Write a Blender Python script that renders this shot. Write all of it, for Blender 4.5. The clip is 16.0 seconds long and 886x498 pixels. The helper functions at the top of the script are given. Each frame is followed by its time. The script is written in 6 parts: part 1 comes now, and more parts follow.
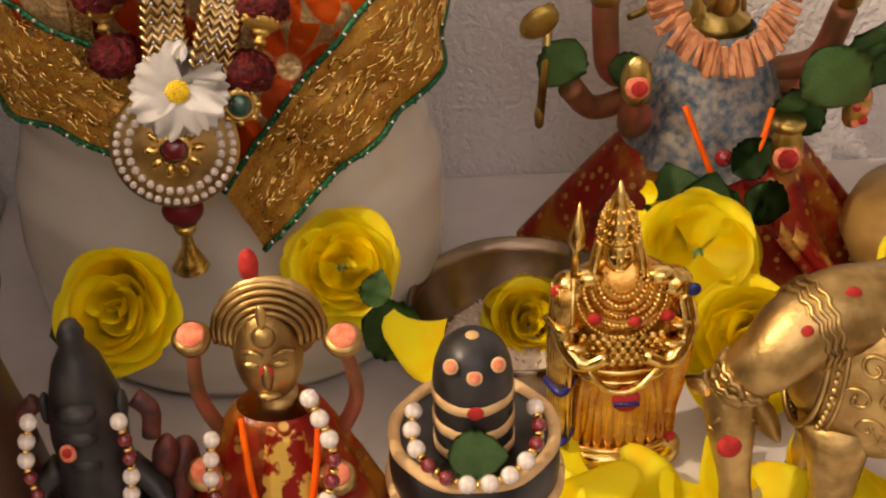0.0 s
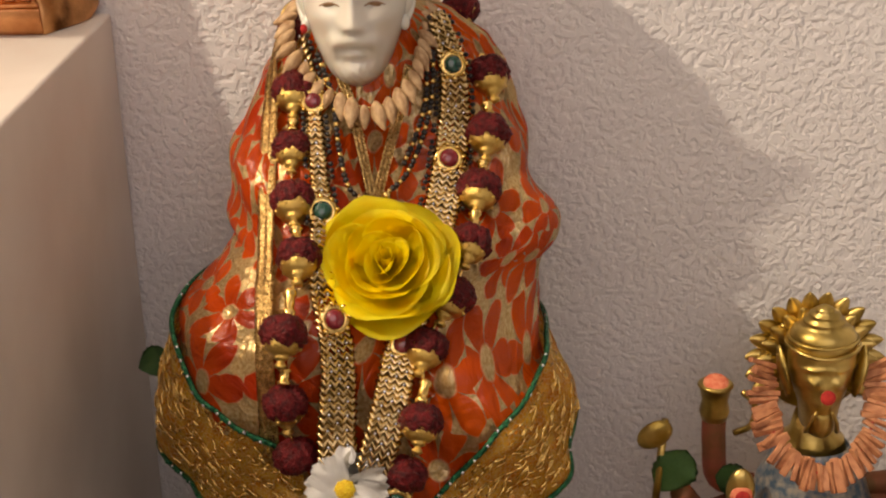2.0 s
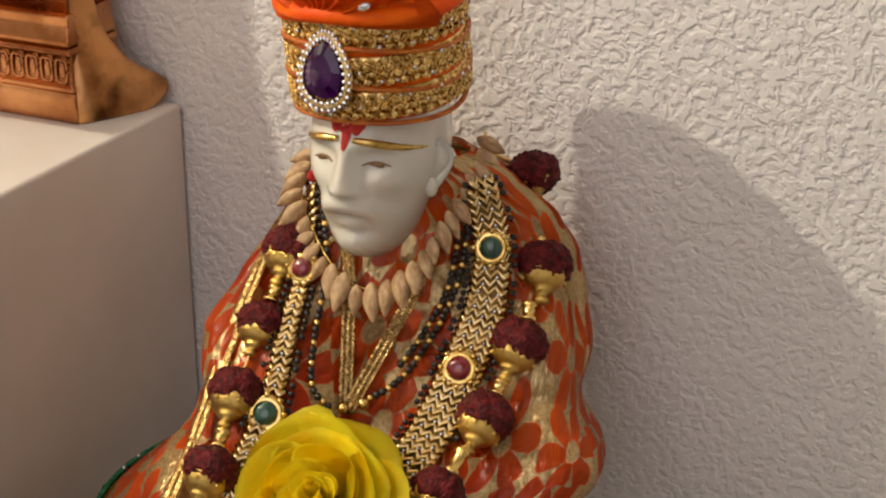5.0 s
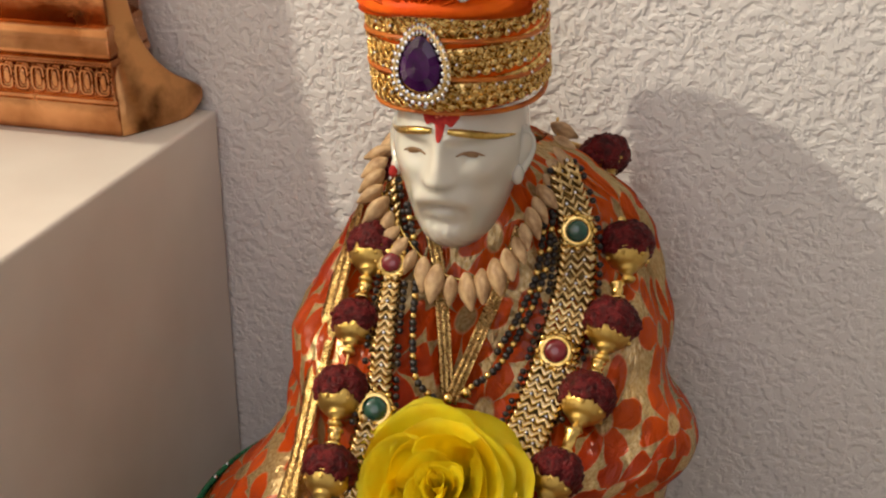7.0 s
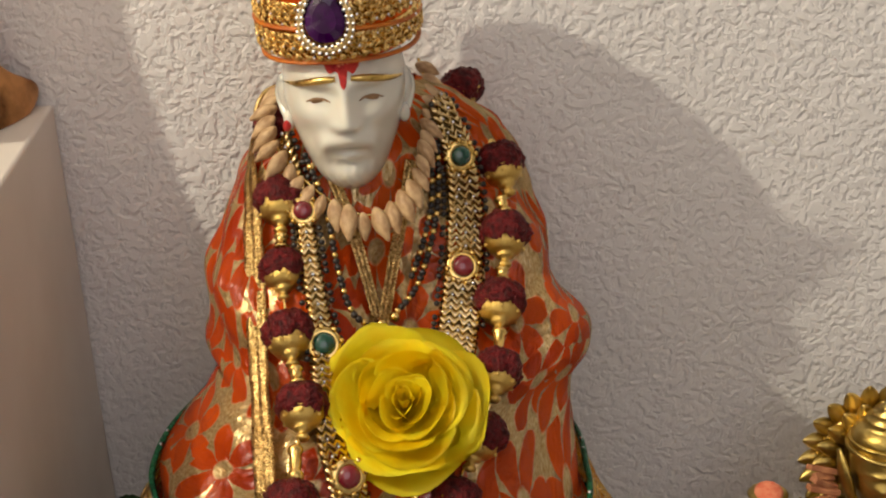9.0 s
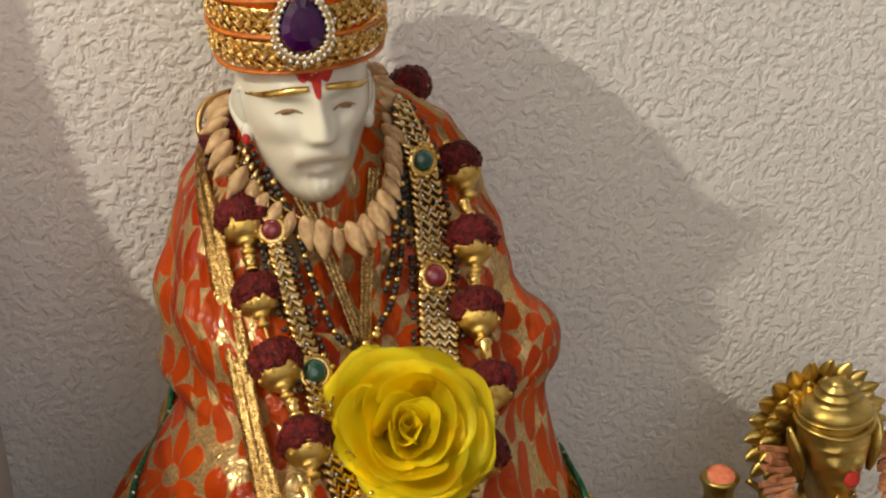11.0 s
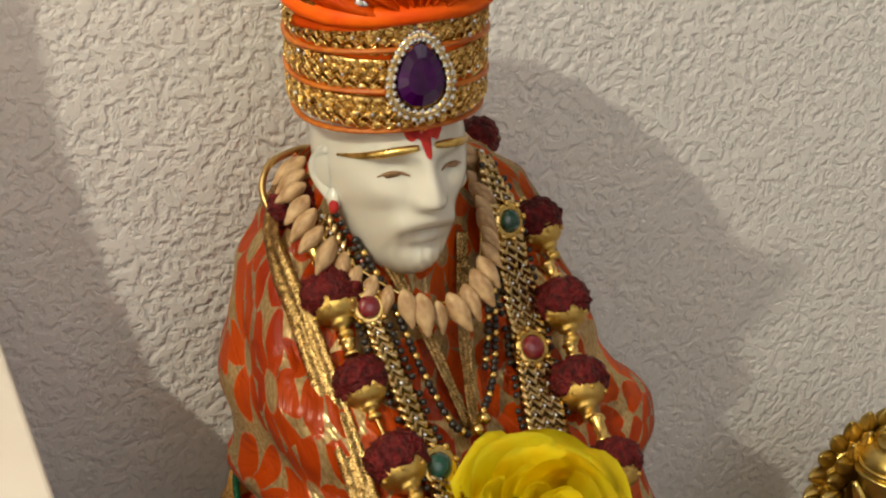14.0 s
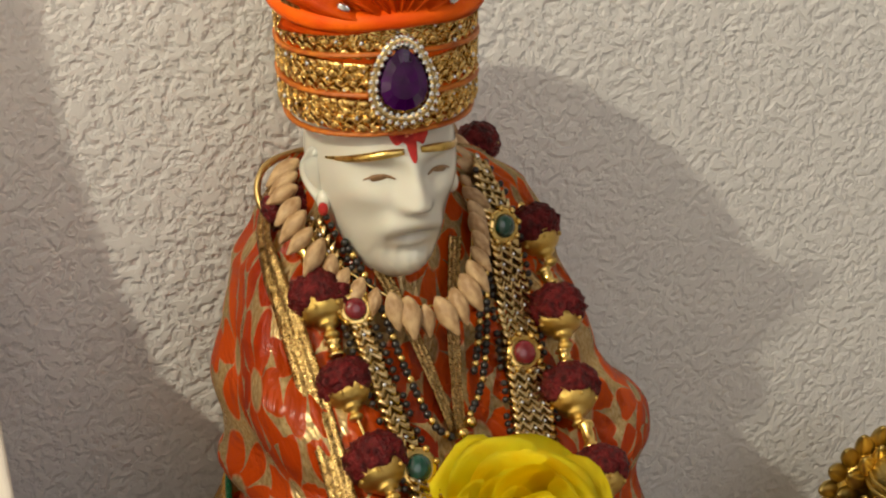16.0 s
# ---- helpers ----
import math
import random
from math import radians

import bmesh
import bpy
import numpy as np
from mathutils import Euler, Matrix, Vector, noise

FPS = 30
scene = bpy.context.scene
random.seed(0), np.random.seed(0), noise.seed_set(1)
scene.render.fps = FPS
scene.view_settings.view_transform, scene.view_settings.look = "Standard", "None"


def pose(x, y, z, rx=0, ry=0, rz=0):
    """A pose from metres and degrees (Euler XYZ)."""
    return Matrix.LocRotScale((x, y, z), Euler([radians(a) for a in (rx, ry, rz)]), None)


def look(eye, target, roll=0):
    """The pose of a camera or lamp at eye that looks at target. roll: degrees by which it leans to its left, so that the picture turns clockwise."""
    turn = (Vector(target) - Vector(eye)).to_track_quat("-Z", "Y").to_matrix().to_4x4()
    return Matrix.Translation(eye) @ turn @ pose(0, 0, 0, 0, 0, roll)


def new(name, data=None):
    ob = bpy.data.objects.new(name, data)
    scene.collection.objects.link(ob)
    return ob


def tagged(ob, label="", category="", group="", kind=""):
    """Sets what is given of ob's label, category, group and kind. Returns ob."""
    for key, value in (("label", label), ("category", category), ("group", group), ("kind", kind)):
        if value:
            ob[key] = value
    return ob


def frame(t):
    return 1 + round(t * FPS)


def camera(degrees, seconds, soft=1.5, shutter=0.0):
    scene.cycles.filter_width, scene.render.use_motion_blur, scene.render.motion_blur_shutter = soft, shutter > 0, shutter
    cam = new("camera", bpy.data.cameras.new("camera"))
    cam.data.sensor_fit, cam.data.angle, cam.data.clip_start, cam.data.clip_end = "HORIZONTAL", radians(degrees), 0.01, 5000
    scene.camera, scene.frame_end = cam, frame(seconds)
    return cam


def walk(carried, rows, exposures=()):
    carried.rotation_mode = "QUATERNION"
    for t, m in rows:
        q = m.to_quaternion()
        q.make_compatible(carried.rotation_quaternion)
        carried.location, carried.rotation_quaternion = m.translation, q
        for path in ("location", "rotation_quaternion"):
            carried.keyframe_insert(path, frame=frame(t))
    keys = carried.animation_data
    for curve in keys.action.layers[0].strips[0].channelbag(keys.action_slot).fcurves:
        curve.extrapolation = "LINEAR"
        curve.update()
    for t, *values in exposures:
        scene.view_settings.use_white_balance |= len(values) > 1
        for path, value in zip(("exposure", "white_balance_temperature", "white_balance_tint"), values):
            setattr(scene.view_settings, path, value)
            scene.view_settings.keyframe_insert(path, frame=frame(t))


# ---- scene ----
cam = camera(32.0, 16.0, soft=2.1)
PATH = [
    (0, (0.2877, -0.9129, 0.1569), (0.2950, -0.5879, -0.0762), -1.90),
    (0.5, (0.2907, -0.9425, 0.1702), (0.2993, -0.6077, -0.0487), -1.19),
    (1, (0.2928, -0.9729, 0.1934), (0.2934, -0.6249, -0.0038), -1.24),
    (1.5, (0.2772, -1.0016, 0.2319), (0.2690, -0.6419, 0.0571), -1.19),
    (2, (0.2777, -1.0102, 0.2495), (0.2576, -0.6417, 0.0951), -1.37),
    (2.5, (0.2954, -0.9979, 0.2623), (0.2574, -0.6283, 0.1143), -1.12),
    (3, (0.3156, -0.9361, 0.2560), (0.2505, -0.5701, 0.1086), -0.77),
    (3.5, (0.3736, -0.8082, 0.2693), (0.2832, -0.4485, 0.1193), 0.20),
    (4, (0.4380, -0.7462, 0.2788), (0.3197, -0.3968, 0.1242), 0.75),
    (4.5, (0.4895, -0.7228, 0.2751), (0.3526, -0.3835, 0.1135), 1.08),
    (5, (0.4901, -0.7174, 0.2789), (0.3400, -0.3825, 0.1198), 0.49),
    (5.2, (0.4790, -0.7230, 0.2799), (0.3277, -0.3882, 0.1219), 0.41),
    (7.3, (0.3790, -0.7734, 0.2705), (0.2776, -0.4204, 0.1123), -1.07),
    (7.5, (0.3740, -0.7771, 0.2649), (0.2808, -0.4220, 0.1060), -1.25),
    (8, (0.3369, -0.8044, 0.2530), (0.2708, -0.4437, 0.0932), -1.77),
    (8.5, (0.2898, -0.8494, 0.2568), (0.2585, -0.4844, 0.0960), -2.38),
    (8.7, (0.2643, -0.8648, 0.2636), (0.2463, -0.4988, 0.1034), -2.77),
    (10.8, (0.0835, -0.8099, 0.2899), (0.1547, -0.4564, 0.1168), -1.84),
    (11, (0.0890, -0.8017, 0.2867), (0.1672, -0.4499, 0.1129), -1.60),
    (11.5, (0.0666, -0.7592, 0.2837), (0.1661, -0.4137, 0.1084), -0.64),
    (12, (0.0023, -0.7048, 0.2877), (0.1159, -0.3622, 0.1153), -0.25),
    (12.5, (-0.0189, -0.6734, 0.2749), (0.1111, -0.3355, 0.1048), 0.27),
    (13, (-0.0265, -0.6738, 0.2709), (0.1145, -0.3392, 0.1030), 0.61),
    (13.5, (-0.0414, -0.6814, 0.2736), (0.1017, -0.3468, 0.1075), 0.52),
    (14, (-0.0454, -0.6807, 0.2702), (0.0974, -0.3459, 0.1043), 0.14),
    (14.5, (-0.0406, -0.6827, 0.2705), (0.1012, -0.3466, 0.1065), -0.30),
    (15, (-0.0327, -0.6886, 0.2767), (0.1077, -0.3510, 0.1145), -0.41),
    (15.5, (-0.0275, -0.6970, 0.2796), (0.1073, -0.3565, 0.1187), -0.36),
    (16, (-0.0070, -0.7001, 0.2710), (0.1148, -0.3564, 0.1065), -0.30),
]
walk(cam, [(t, look(eye, target, roll)) for t, eye, target, roll in PATH], [(0.0, 0.46, 7500, 20), (1.0, 0.42, 7450, 20), (2.0, 0.19, 7150, 16), (3.0, 0.10, 6900, 13), (4.0, 0.08, 6550, 9), (7.5, 0.10, 6500, 8), (11.0, 0.05, 6550, 4), (13.0, -0.05, 6550, 2), (16.0, -0.08, 6550, 2)])

# ---- world, lamps ----
world = bpy.data.worlds.new("world")
scene.world = world
world.use_nodes = True
world.node_tree.nodes["Background"].inputs[0].default_value = (0.30, 0.30, 0.34, 1)
world.node_tree.nodes["Background"].inputs[1].default_value = 0.02


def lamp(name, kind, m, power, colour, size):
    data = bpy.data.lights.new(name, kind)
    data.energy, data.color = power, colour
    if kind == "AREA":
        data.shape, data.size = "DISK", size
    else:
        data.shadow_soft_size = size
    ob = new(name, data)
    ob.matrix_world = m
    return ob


LAMP = (-1.02, -0.82, 1.32)
lamp("ceiling_spot", "POINT", pose(*LAMP), 78.0, (1.0, 0.89, 0.70), 0.018)
# Added fill without a known source, wide and soft, behind the camera; lightens shadows.
lamp("front_fill", "AREA", look((0.50, -1.85, 1.05), (0.2, -0.1, -0.2)), 7.0, (0.97, 0.91, 1.0), 1.7)


# ---- materials ----
def nodes_of(name):
    m = bpy.data.materials.new(name)
    m.use_nodes = True
    n = m.node_tree.nodes
    return m, n, m.node_tree.links, n["Principled BSDF"]


def noise_node(n, l, scale, detail=3.0, coord="Object", stretch=None, distortion=0.0):
    tc = n.new("ShaderNodeTexCoord")
    t = n.new("ShaderNodeTexNoise")
    t.inputs["Scale"].default_value, t.inputs["Detail"].default_value, t.inputs["Distortion"].default_value = scale, detail, distortion
    if stretch:
        mp = n.new("ShaderNodeMapping")
        mp.inputs["Scale"].default_value = stretch
        l.new(tc.outputs[coord], mp.inputs[0])
        l.new(mp.outputs[0], t.inputs[0])
    else:
        l.new(tc.outputs[coord], t.inputs[0])
    return t


def ramp(n, l, source, stops):
    r = n.new("ShaderNodeValToRGB")
    e = r.color_ramp.elements
    while len(e) < len(stops):
        e.new(0.5)
    for k, (p, c) in zip(e, stops):
        k.position, k.color = p, (*c, 1)
    l.new(source, r.inputs[0])
    return r


def bump_node(n, l, bsdf, height, strength, distance):
    b = n.new("ShaderNodeBump")
    b.inputs["Strength"].default_value, b.inputs["Distance"].default_value = strength, distance
    l.new(height, b.inputs["Height"])
    l.new(b.outputs[0], bsdf.inputs["Normal"])
    return b


def surface(name, c1, c2, scale=60, rough=0.5, metal=0.0, bump=0.0, bscale=None, depth=0.001, coat=0.0, sss=0.0, detail=3, sheen=0.0, stretch=None, rough2=None, spread=(0.35, 0.65), transmission=0.0):
    """A surface of two colours mixed by noise, with fine relief and uneven gloss."""
    m, n, l, b = nodes_of(name)
    t = noise_node(n, l, scale, detail, stretch=stretch)
    r = ramp(n, l, t.outputs["Fac"], [(spread[0], c1), (spread[1], c2)])
    l.new(r.outputs[0], b.inputs["Base Color"])
    b.inputs["Roughness"].default_value, b.inputs["Metallic"].default_value = rough, metal
    if rough2 is not None:
        t3 = noise_node(n, l, scale * 2.7, 4)
        mr = n.new("ShaderNodeMapRange")
        mr.inputs["To Min"].default_value, mr.inputs["To Max"].default_value = rough, rough2
        l.new(t3.outputs["Fac"], mr.inputs[0])
        l.new(mr.outputs[0], b.inputs["Roughness"])
    b.inputs["Coat Weight"].default_value = coat
    b.inputs["Transmission Weight"].default_value = transmission
    if sss:
        b.inputs["Subsurface Weight"].default_value = sss
        b.inputs["Subsurface Radius"].default_value = (0.0035, 0.0026, 0.0020)
        b.inputs["Subsurface Scale"].default_value = 1.0
    if sheen:
        b.inputs["Sheen Weight"].default_value = sheen
    if bump:
        t2 = noise_node(n, l, bscale or scale * 3, 4, stretch=stretch)
        bump_node(n, l, b, t2.outputs["Fac"], bump, depth)
    return m


def stucco():
    m, n, l, b = nodes_of("stucco")
    t = noise_node(n, l, 7, 4)
    r = ramp(n, l, t.outputs["Fac"], [(0.3, (0.77, 0.75, 0.735)), (0.7, (0.82, 0.80, 0.785))])
    l.new(r.outputs[0], b.inputs["Base Color"])
    b.inputs["Roughness"].default_value = 0.75
    warp = noise_node(n, l, 55, 2)
    mix = n.new("ShaderNodeVectorMath")
    mix.operation = "MULTIPLY_ADD"
    mix.inputs[1].default_value = (0.008, 0.008, 0.008)
    tc = n.new("ShaderNodeTexCoord")
    l.new(warp.outputs["Color"], mix.inputs[0])
    l.new(tc.outputs["Object"], mix.inputs[2])
    big = n.new("ShaderNodeTexNoise")
    big.inputs["Scale"].default_value, big.inputs["Detail"].default_value = 195, 3.0
    l.new(mix.outputs[0], big.inputs[0])
    pad = n.new("ShaderNodeMapRange")
    pad.interpolation_type = "SMOOTHSTEP"
    pad.inputs["From Min"].default_value, pad.inputs["From Max"].default_value = 0.34, 0.60
    l.new(big.outputs["Fac"], pad.inputs[0])
    fine = noise_node(n, l, 300, 3)
    add = n.new("ShaderNodeMath")
    add.operation = "MULTIPLY_ADD"
    add.inputs[1].default_value = 0.35
    l.new(fine.outputs["Fac"], add.inputs[0])
    l.new(pad.outputs[0], add.inputs[2])
    bump_node(n, l, b, add.outputs[0], 0.50, 0.0022)
    return m


def math_node(n, l, op, a, b=None):
    k = n.new("ShaderNodeMath")
    k.operation = op
    for i, v in enumerate((a, b)):
        if v is None:
            continue
        if isinstance(v, (int, float)):
            k.inputs[i].default_value = v
        else:
            l.new(v, k.inputs[i])
    return k.outputs[0]


def flowered_silk():
    """Orange-red petals in rosettes on a gold brocade ground, in the cloth's own coordinates."""
    m, n, l, b = nodes_of("flowered_silk")
    uv = n.new("ShaderNodeUVMap")
    warp = n.new("ShaderNodeTexNoise")
    warp.inputs["Scale"].default_value = 14.0
    l.new(uv.outputs[0], warp.inputs[0])
    ma = n.new("ShaderNodeVectorMath")
    ma.operation = "MULTIPLY_ADD"
    ma.inputs[1].default_value = (0.010, 0.010, 0)
    l.new(warp.outputs["Color"], ma.inputs[0])
    l.new(uv.outputs[0], ma.inputs[2])
    vo = n.new("ShaderNodeTexVoronoi")
    vo.voronoi_dimensions, vo.inputs["Scale"].default_value, vo.inputs["Randomness"].default_value = "2D", 19.0, 0.55
    l.new(ma.outputs[0], vo.inputs["Vector"])
    sub = n.new("ShaderNodeVectorMath")
    sub.operation = "SUBTRACT"
    l.new(ma.outputs[0], sub.inputs[0])
    l.new(vo.outputs["Position"], sub.inputs[1])
    sep = n.new("ShaderNodeSeparateXYZ")
    l.new(sub.outputs[0], sep.inputs[0])
    ang = math_node(n, l, "ARCTAN2", sep.outputs[1], sep.outputs[0])
    petal = math_node(n, l, "ABSOLUTE", math_node(n, l, "COSINE", math_node(n, l, "MULTIPLY", ang, 3.0)))
    petal = math_node(n, l, "POWER", petal, 0.42)
    rad = n.new("ShaderNodeVectorMath")
    rad.operation = "LENGTH"
    l.new(sub.outputs[0], rad.inputs[0])
    outer = math_node(n, l, "SUBTRACT", math_node(n, l, "MULTIPLY", petal, 0.0345), rad.outputs["Value"])
    inner = math_node(n, l, "SUBTRACT", rad.outputs["Value"], 0.006)
    inside = math_node(n, l, "MINIMUM", outer, inner)
    mask = n.new("ShaderNodeMapRange")
    mask.inputs["From Min"].default_value, mask.inputs["From Max"].default_value = 0.0, 0.002
    l.new(inside, mask.inputs[0])
    tint = n.new("ShaderNodeTexNoise")
    tint.inputs["Scale"].default_value = 9.0
    l.new(uv.outputs[0], tint.inputs[0])
    orange = ramp(n, l, tint.outputs["Fac"], [(0.36, (0.50, 0.036, 0.002)), (0.64, (0.84, 0.125, 0.004))])
    weave = n.new("ShaderNodeTexNoise")
    weave.inputs["Scale"].default_value, weave.inputs["Detail"].default_value = 420.0, 2.0
    l.new(uv.outputs[0], weave.inputs[0])
    gold = ramp(n, l, weave.outputs["Fac"], [(0.3, (0.66, 0.43, 0.15)), (0.7, (1.0, 0.80, 0.44))])
    mix = n.new("ShaderNodeMix")
    mix.data_type = "RGBA"
    l.new(mask.outputs[0], mix.inputs["Factor"])
    l.new(gold.outputs[0], mix.inputs["A"])
    l.new(orange.outputs[0], mix.inputs["B"])
    l.new(mix.outputs["Result"], b.inputs["Base Color"])
    l.new(math_node(n, l, "MULTIPLY", math_node(n, l, "SUBTRACT", 1.0, mask.outputs[0]), 0.60), b.inputs["Metallic"])
    b.inputs["Roughness"].default_value = 0.23
    b.inputs["Sheen Weight"].default_value = 0.04
    crease = n.new("ShaderNodeTexNoise")
    crease.inputs["Scale"].default_value, crease.inputs["Detail"].default_value, crease.inputs["Distortion"].default_value = 38.0, 3.0, 1.2
    l.new(uv.outputs[0], crease.inputs[0])
    height = math_node(n, l, "ADD", math_node(n, l, "MULTIPLY", crease.outputs["Fac"], 9.0), math_node(n, l, "MULTIPLY", weave.outputs["Fac"], 0.5))
    bump_node(n, l, b, height, 0.5, 0.0010)
    return m


def zari_net():
    """Translucent-looking gold tissue with bright tinsel threads."""
    m, n, l, b = nodes_of("zari_net")
    uv = n.new("ShaderNodeUVMap")
    vo = n.new("ShaderNodeTexVoronoi")
    vo.voronoi_dimensions, vo.feature, vo.inputs["Scale"].default_value = "2D", "DISTANCE_TO_EDGE", 75.0
    l.new(uv.outputs[0], vo.inputs["Vector"])
    thread = n.new("ShaderNodeMapRange")
    thread.inputs["From Min"].default_value, thread.inputs["From Max"].default_value = 0.10, 0.03
    l.new(vo.outputs["Distance"], thread.inputs[0])
    tn = n.new("ShaderNodeTexNoise")
    tn.inputs["Scale"].default_value = 26.0
    l.new(uv.outputs[0], tn.inputs[0])
    base = ramp(n, l, tn.outputs["Fac"], [(0.32, (0.74, 0.27, 0.014)), (0.66, (0.98, 0.60, 0.07))])
    mix = n.new("ShaderNodeMix")
    mix.data_type = "RGBA"
    l.new(thread.outputs[0], mix.inputs["Factor"])
    l.new(base.outputs[0], mix.inputs["A"])
    mix.inputs["B"].default_value = (0.95, 0.72, 0.30, 1)
    l.new(mix.outputs["Result"], b.inputs["Base Color"])
    b.inputs["Metallic"].default_value, b.inputs["Roughness"].default_value = 0.20, 0.24
    bump_node(n, l, b, math_node(n, l, "ADD", thread.outputs[0], tn.outputs["Fac"]), 0.8, 0.0012)
    return m


STUCCO = stucco()
SILK = flowered_silk()
ZARI = zari_net()
PAINT = surface("painted_plaster", (0.70, 0.66, 0.61), (0.75, 0.71, 0.66), 9, 0.7, bump=0.15, bscale=160, depth=0.001)
ROOM = surface("room_paint", (0.46, 0.44, 0.44), (0.52, 0.50, 0.49), 3, 0.8, bump=0.1, bscale=60)
PLINTH = surface("plinth_marble", (0.66, 0.60, 0.54), (0.74, 0.69, 0.63), 11, 0.42, bump=0.06, bscale=180, rough2=0.6)
SHELF = surface("white_stone", (0.60, 0.56, 0.55), (0.72, 0.68, 0.66), 14, 0.3, bump=0.05, bscale=120, detail=6)
MARBLE = surface("white_marble", (0.66, 0.63, 0.545), (0.73, 0.70, 0.61), 18, 0.15, coat=0.35, sss=0.4, bump=0.04, bscale=90)
GOLD = surface("gold", (0.46, 0.29, 0.06), (0.86, 0.62, 0.20), 130, 0.20, 1.0, bump=0.3, bscale=500, depth=0.0006, rough2=0.38)
BRIGHT = surface("bright_gold", (0.62, 0.39, 0.09), (0.98, 0.72, 0.27), 190, 0.16, 1.0, bump=0.1, bscale=600, depth=0.0006)
SILVERGOLD = surface("pale_gold", (0.58, 0.38, 0.13), (0.92, 0.72, 0.38), 200, 0.2, 1.0, bump=0.1, bscale=600, depth=0.0005)
BRASS = surface("old_brass", (0.32, 0.20, 0.07), (0.62, 0.44, 0.18), 55, 0.3, 1.0, bump=0.25, bscale=260, depth=0.0015, rough2=0.5)
COPPER = surface("copper", (0.34, 0.13, 0.045), (0.74, 0.36, 0.16), 30, 0.14, 1.0, bump=0.22, bscale=90, depth=0.002, rough2=0.34, detail=6)
TARNISH = surface("stained_copper", (0.10, 0.040, 0.012), (0.62, 0.31, 0.12), 34, 0.22, 0.9, bump=0.3, bscale=110, depth=0.002, rough2=0.45, detail=5, spread=(0.30, 0.55))
RUDRA = surface("rudraksha", (0.042, 0.003, 0.004), (0.155, 0.010, 0.011), 3.2, 0.30, bump=1.0, bscale=6.5, depth=0.0022, rough2=0.55)
RUDRA.node_tree.nodes["Principled BSDF"].inputs["Specular IOR Level"].default_value = 0.22
POD = surface("dried_pod", (0.34, 0.19, 0.085), (0.60, 0.41, 0.22), 1.1, 0.5, bump=0.5, bscale=5, depth=0.0008)


def petal_skin(name, c1, c2, scale, through_share, bscale):
    """A thin petal that lets part of the light through."""
    m, n, l, b = nodes_of(name)
    t = noise_node(n, l, scale, 3)
    r = ramp(n, l, t.outputs["Fac"], [(0.35, c1), (0.65, c2)])
    l.new(r.outputs[0], b.inputs["Base Color"])
    b.inputs["Roughness"].default_value = 0.48
    t2 = noise_node(n, l, bscale, 3, stretch=(0.25, 1.0, 0.25))
    bp = bump_node(n, l, b, t2.outputs["Fac"], 0.30, 0.0007)
    tr = n.new("ShaderNodeBsdfTranslucent")
    l.new(r.outputs[0], tr.inputs[0])
    mix = n.new("ShaderNodeMixShader")
    mix.inputs[0].default_value = through_share
    l.new(b.outputs[0], mix.inputs[1])
    l.new(tr.outputs[0], mix.inputs[2])
    l.new(mix.outputs[0], n["Material Output"].inputs[0])
    return m


ROSE = petal_skin("rose_petal", (1.0, 0.80, 0.010), (1.0, 0.93, 0.045), 2.2, 0.48, 14)
LEAF = surface("leaf", (0.04, 0.115, 0.028), (0.09, 0.21, 0.055), 70, 0.42, bump=0.4, bscale=200, depth=0.001)
DAISY = petal_skin("daisy_petal", (0.88, 0.86, 0.82), (0.94, 0.93, 0.90), 3, 0.30, 12)
DAISYEYE = surface("daisy_eye", (0.85, 0.55, 0.02), (0.95, 0.72, 0.04), 300, 0.6, bump=0.8, bscale=1200, depth=0.001)
SAFFRON = surface("saffron_cloth", (0.80, 0.080, 0.002), (0.93, 0.150, 0.004), 50, 0.5, bump=0.35, bscale=700, depth=0.0006)
SAFFRON.node_tree.nodes["Principled BSDF"].inputs["Specular IOR Level"].default_value = 0.18
PURPLE = surface("purple_glass", (0.020, 0.0004, 0.030), (0.050, 0.0008, 0.078), 90, 0.04, coat=0.2)
RUBY = surface("ruby_glass", (0.12, 0.006, 0.012), (0.26, 0.015, 0.025), 60, 0.08, coat=1.0)
EMERALD = surface("green_glass", (0.004, 0.03, 0.022), (0.01, 0.08, 0.05), 60, 0.08, coat=1.0)
CRYSTAL = surface("rhinestone", (0.42, 0.44, 0.48), (0.97, 0.97, 1.0), 700, 0.05, 0.9, coat=1.0, spread=(0.42, 0.58))
PEARL = surface("pearl", (0.60, 0.53, 0.47), (0.84, 0.78, 0.71), 1.6, 0.20, coat=0.8, sss=0.1)
BLACK = surface("black_bead", (0.008, 0.006, 0.006), (0.026, 0.018, 0.014), 100, 0.32, coat=0.15)
STONE = surface("black_stone", (0.010, 0.010, 0.011), (0.035, 0.033, 0.032), 70, 0.38, bump=0.2, bscale=200, depth=0.001)
SANDAL = surface("sandal_paste", (0.62, 0.38, 0.16), (0.76, 0.52, 0.26), 90, 0.85, bump=0.5, bscale=500, depth=0.001)
KUMKUM = surface("kumkum", (0.36, 0.010, 0.012), (0.56, 0.035, 0.022), 200, 0.8, bump=0.5, bscale=900, depth=0.0006)
KUMLIGHT = surface("kumkum_pale", (0.72, 0.16, 0.08), (0.82, 0.30, 0.16), 260, 0.8, bump=0.4, bscale=900, depth=0.0006)
EYE = surface("eye_paint", (0.20, 0.11, 0.05), (0.34, 0.20, 0.10), 300, 0.4)
GREENTRIM = surface("green_sequin", (0.006, 0.06, 0.025), (0.02, 0.20, 0.08), 600, 0.25, 0.6, bump=0.6, bscale=1500, depth=0.001)
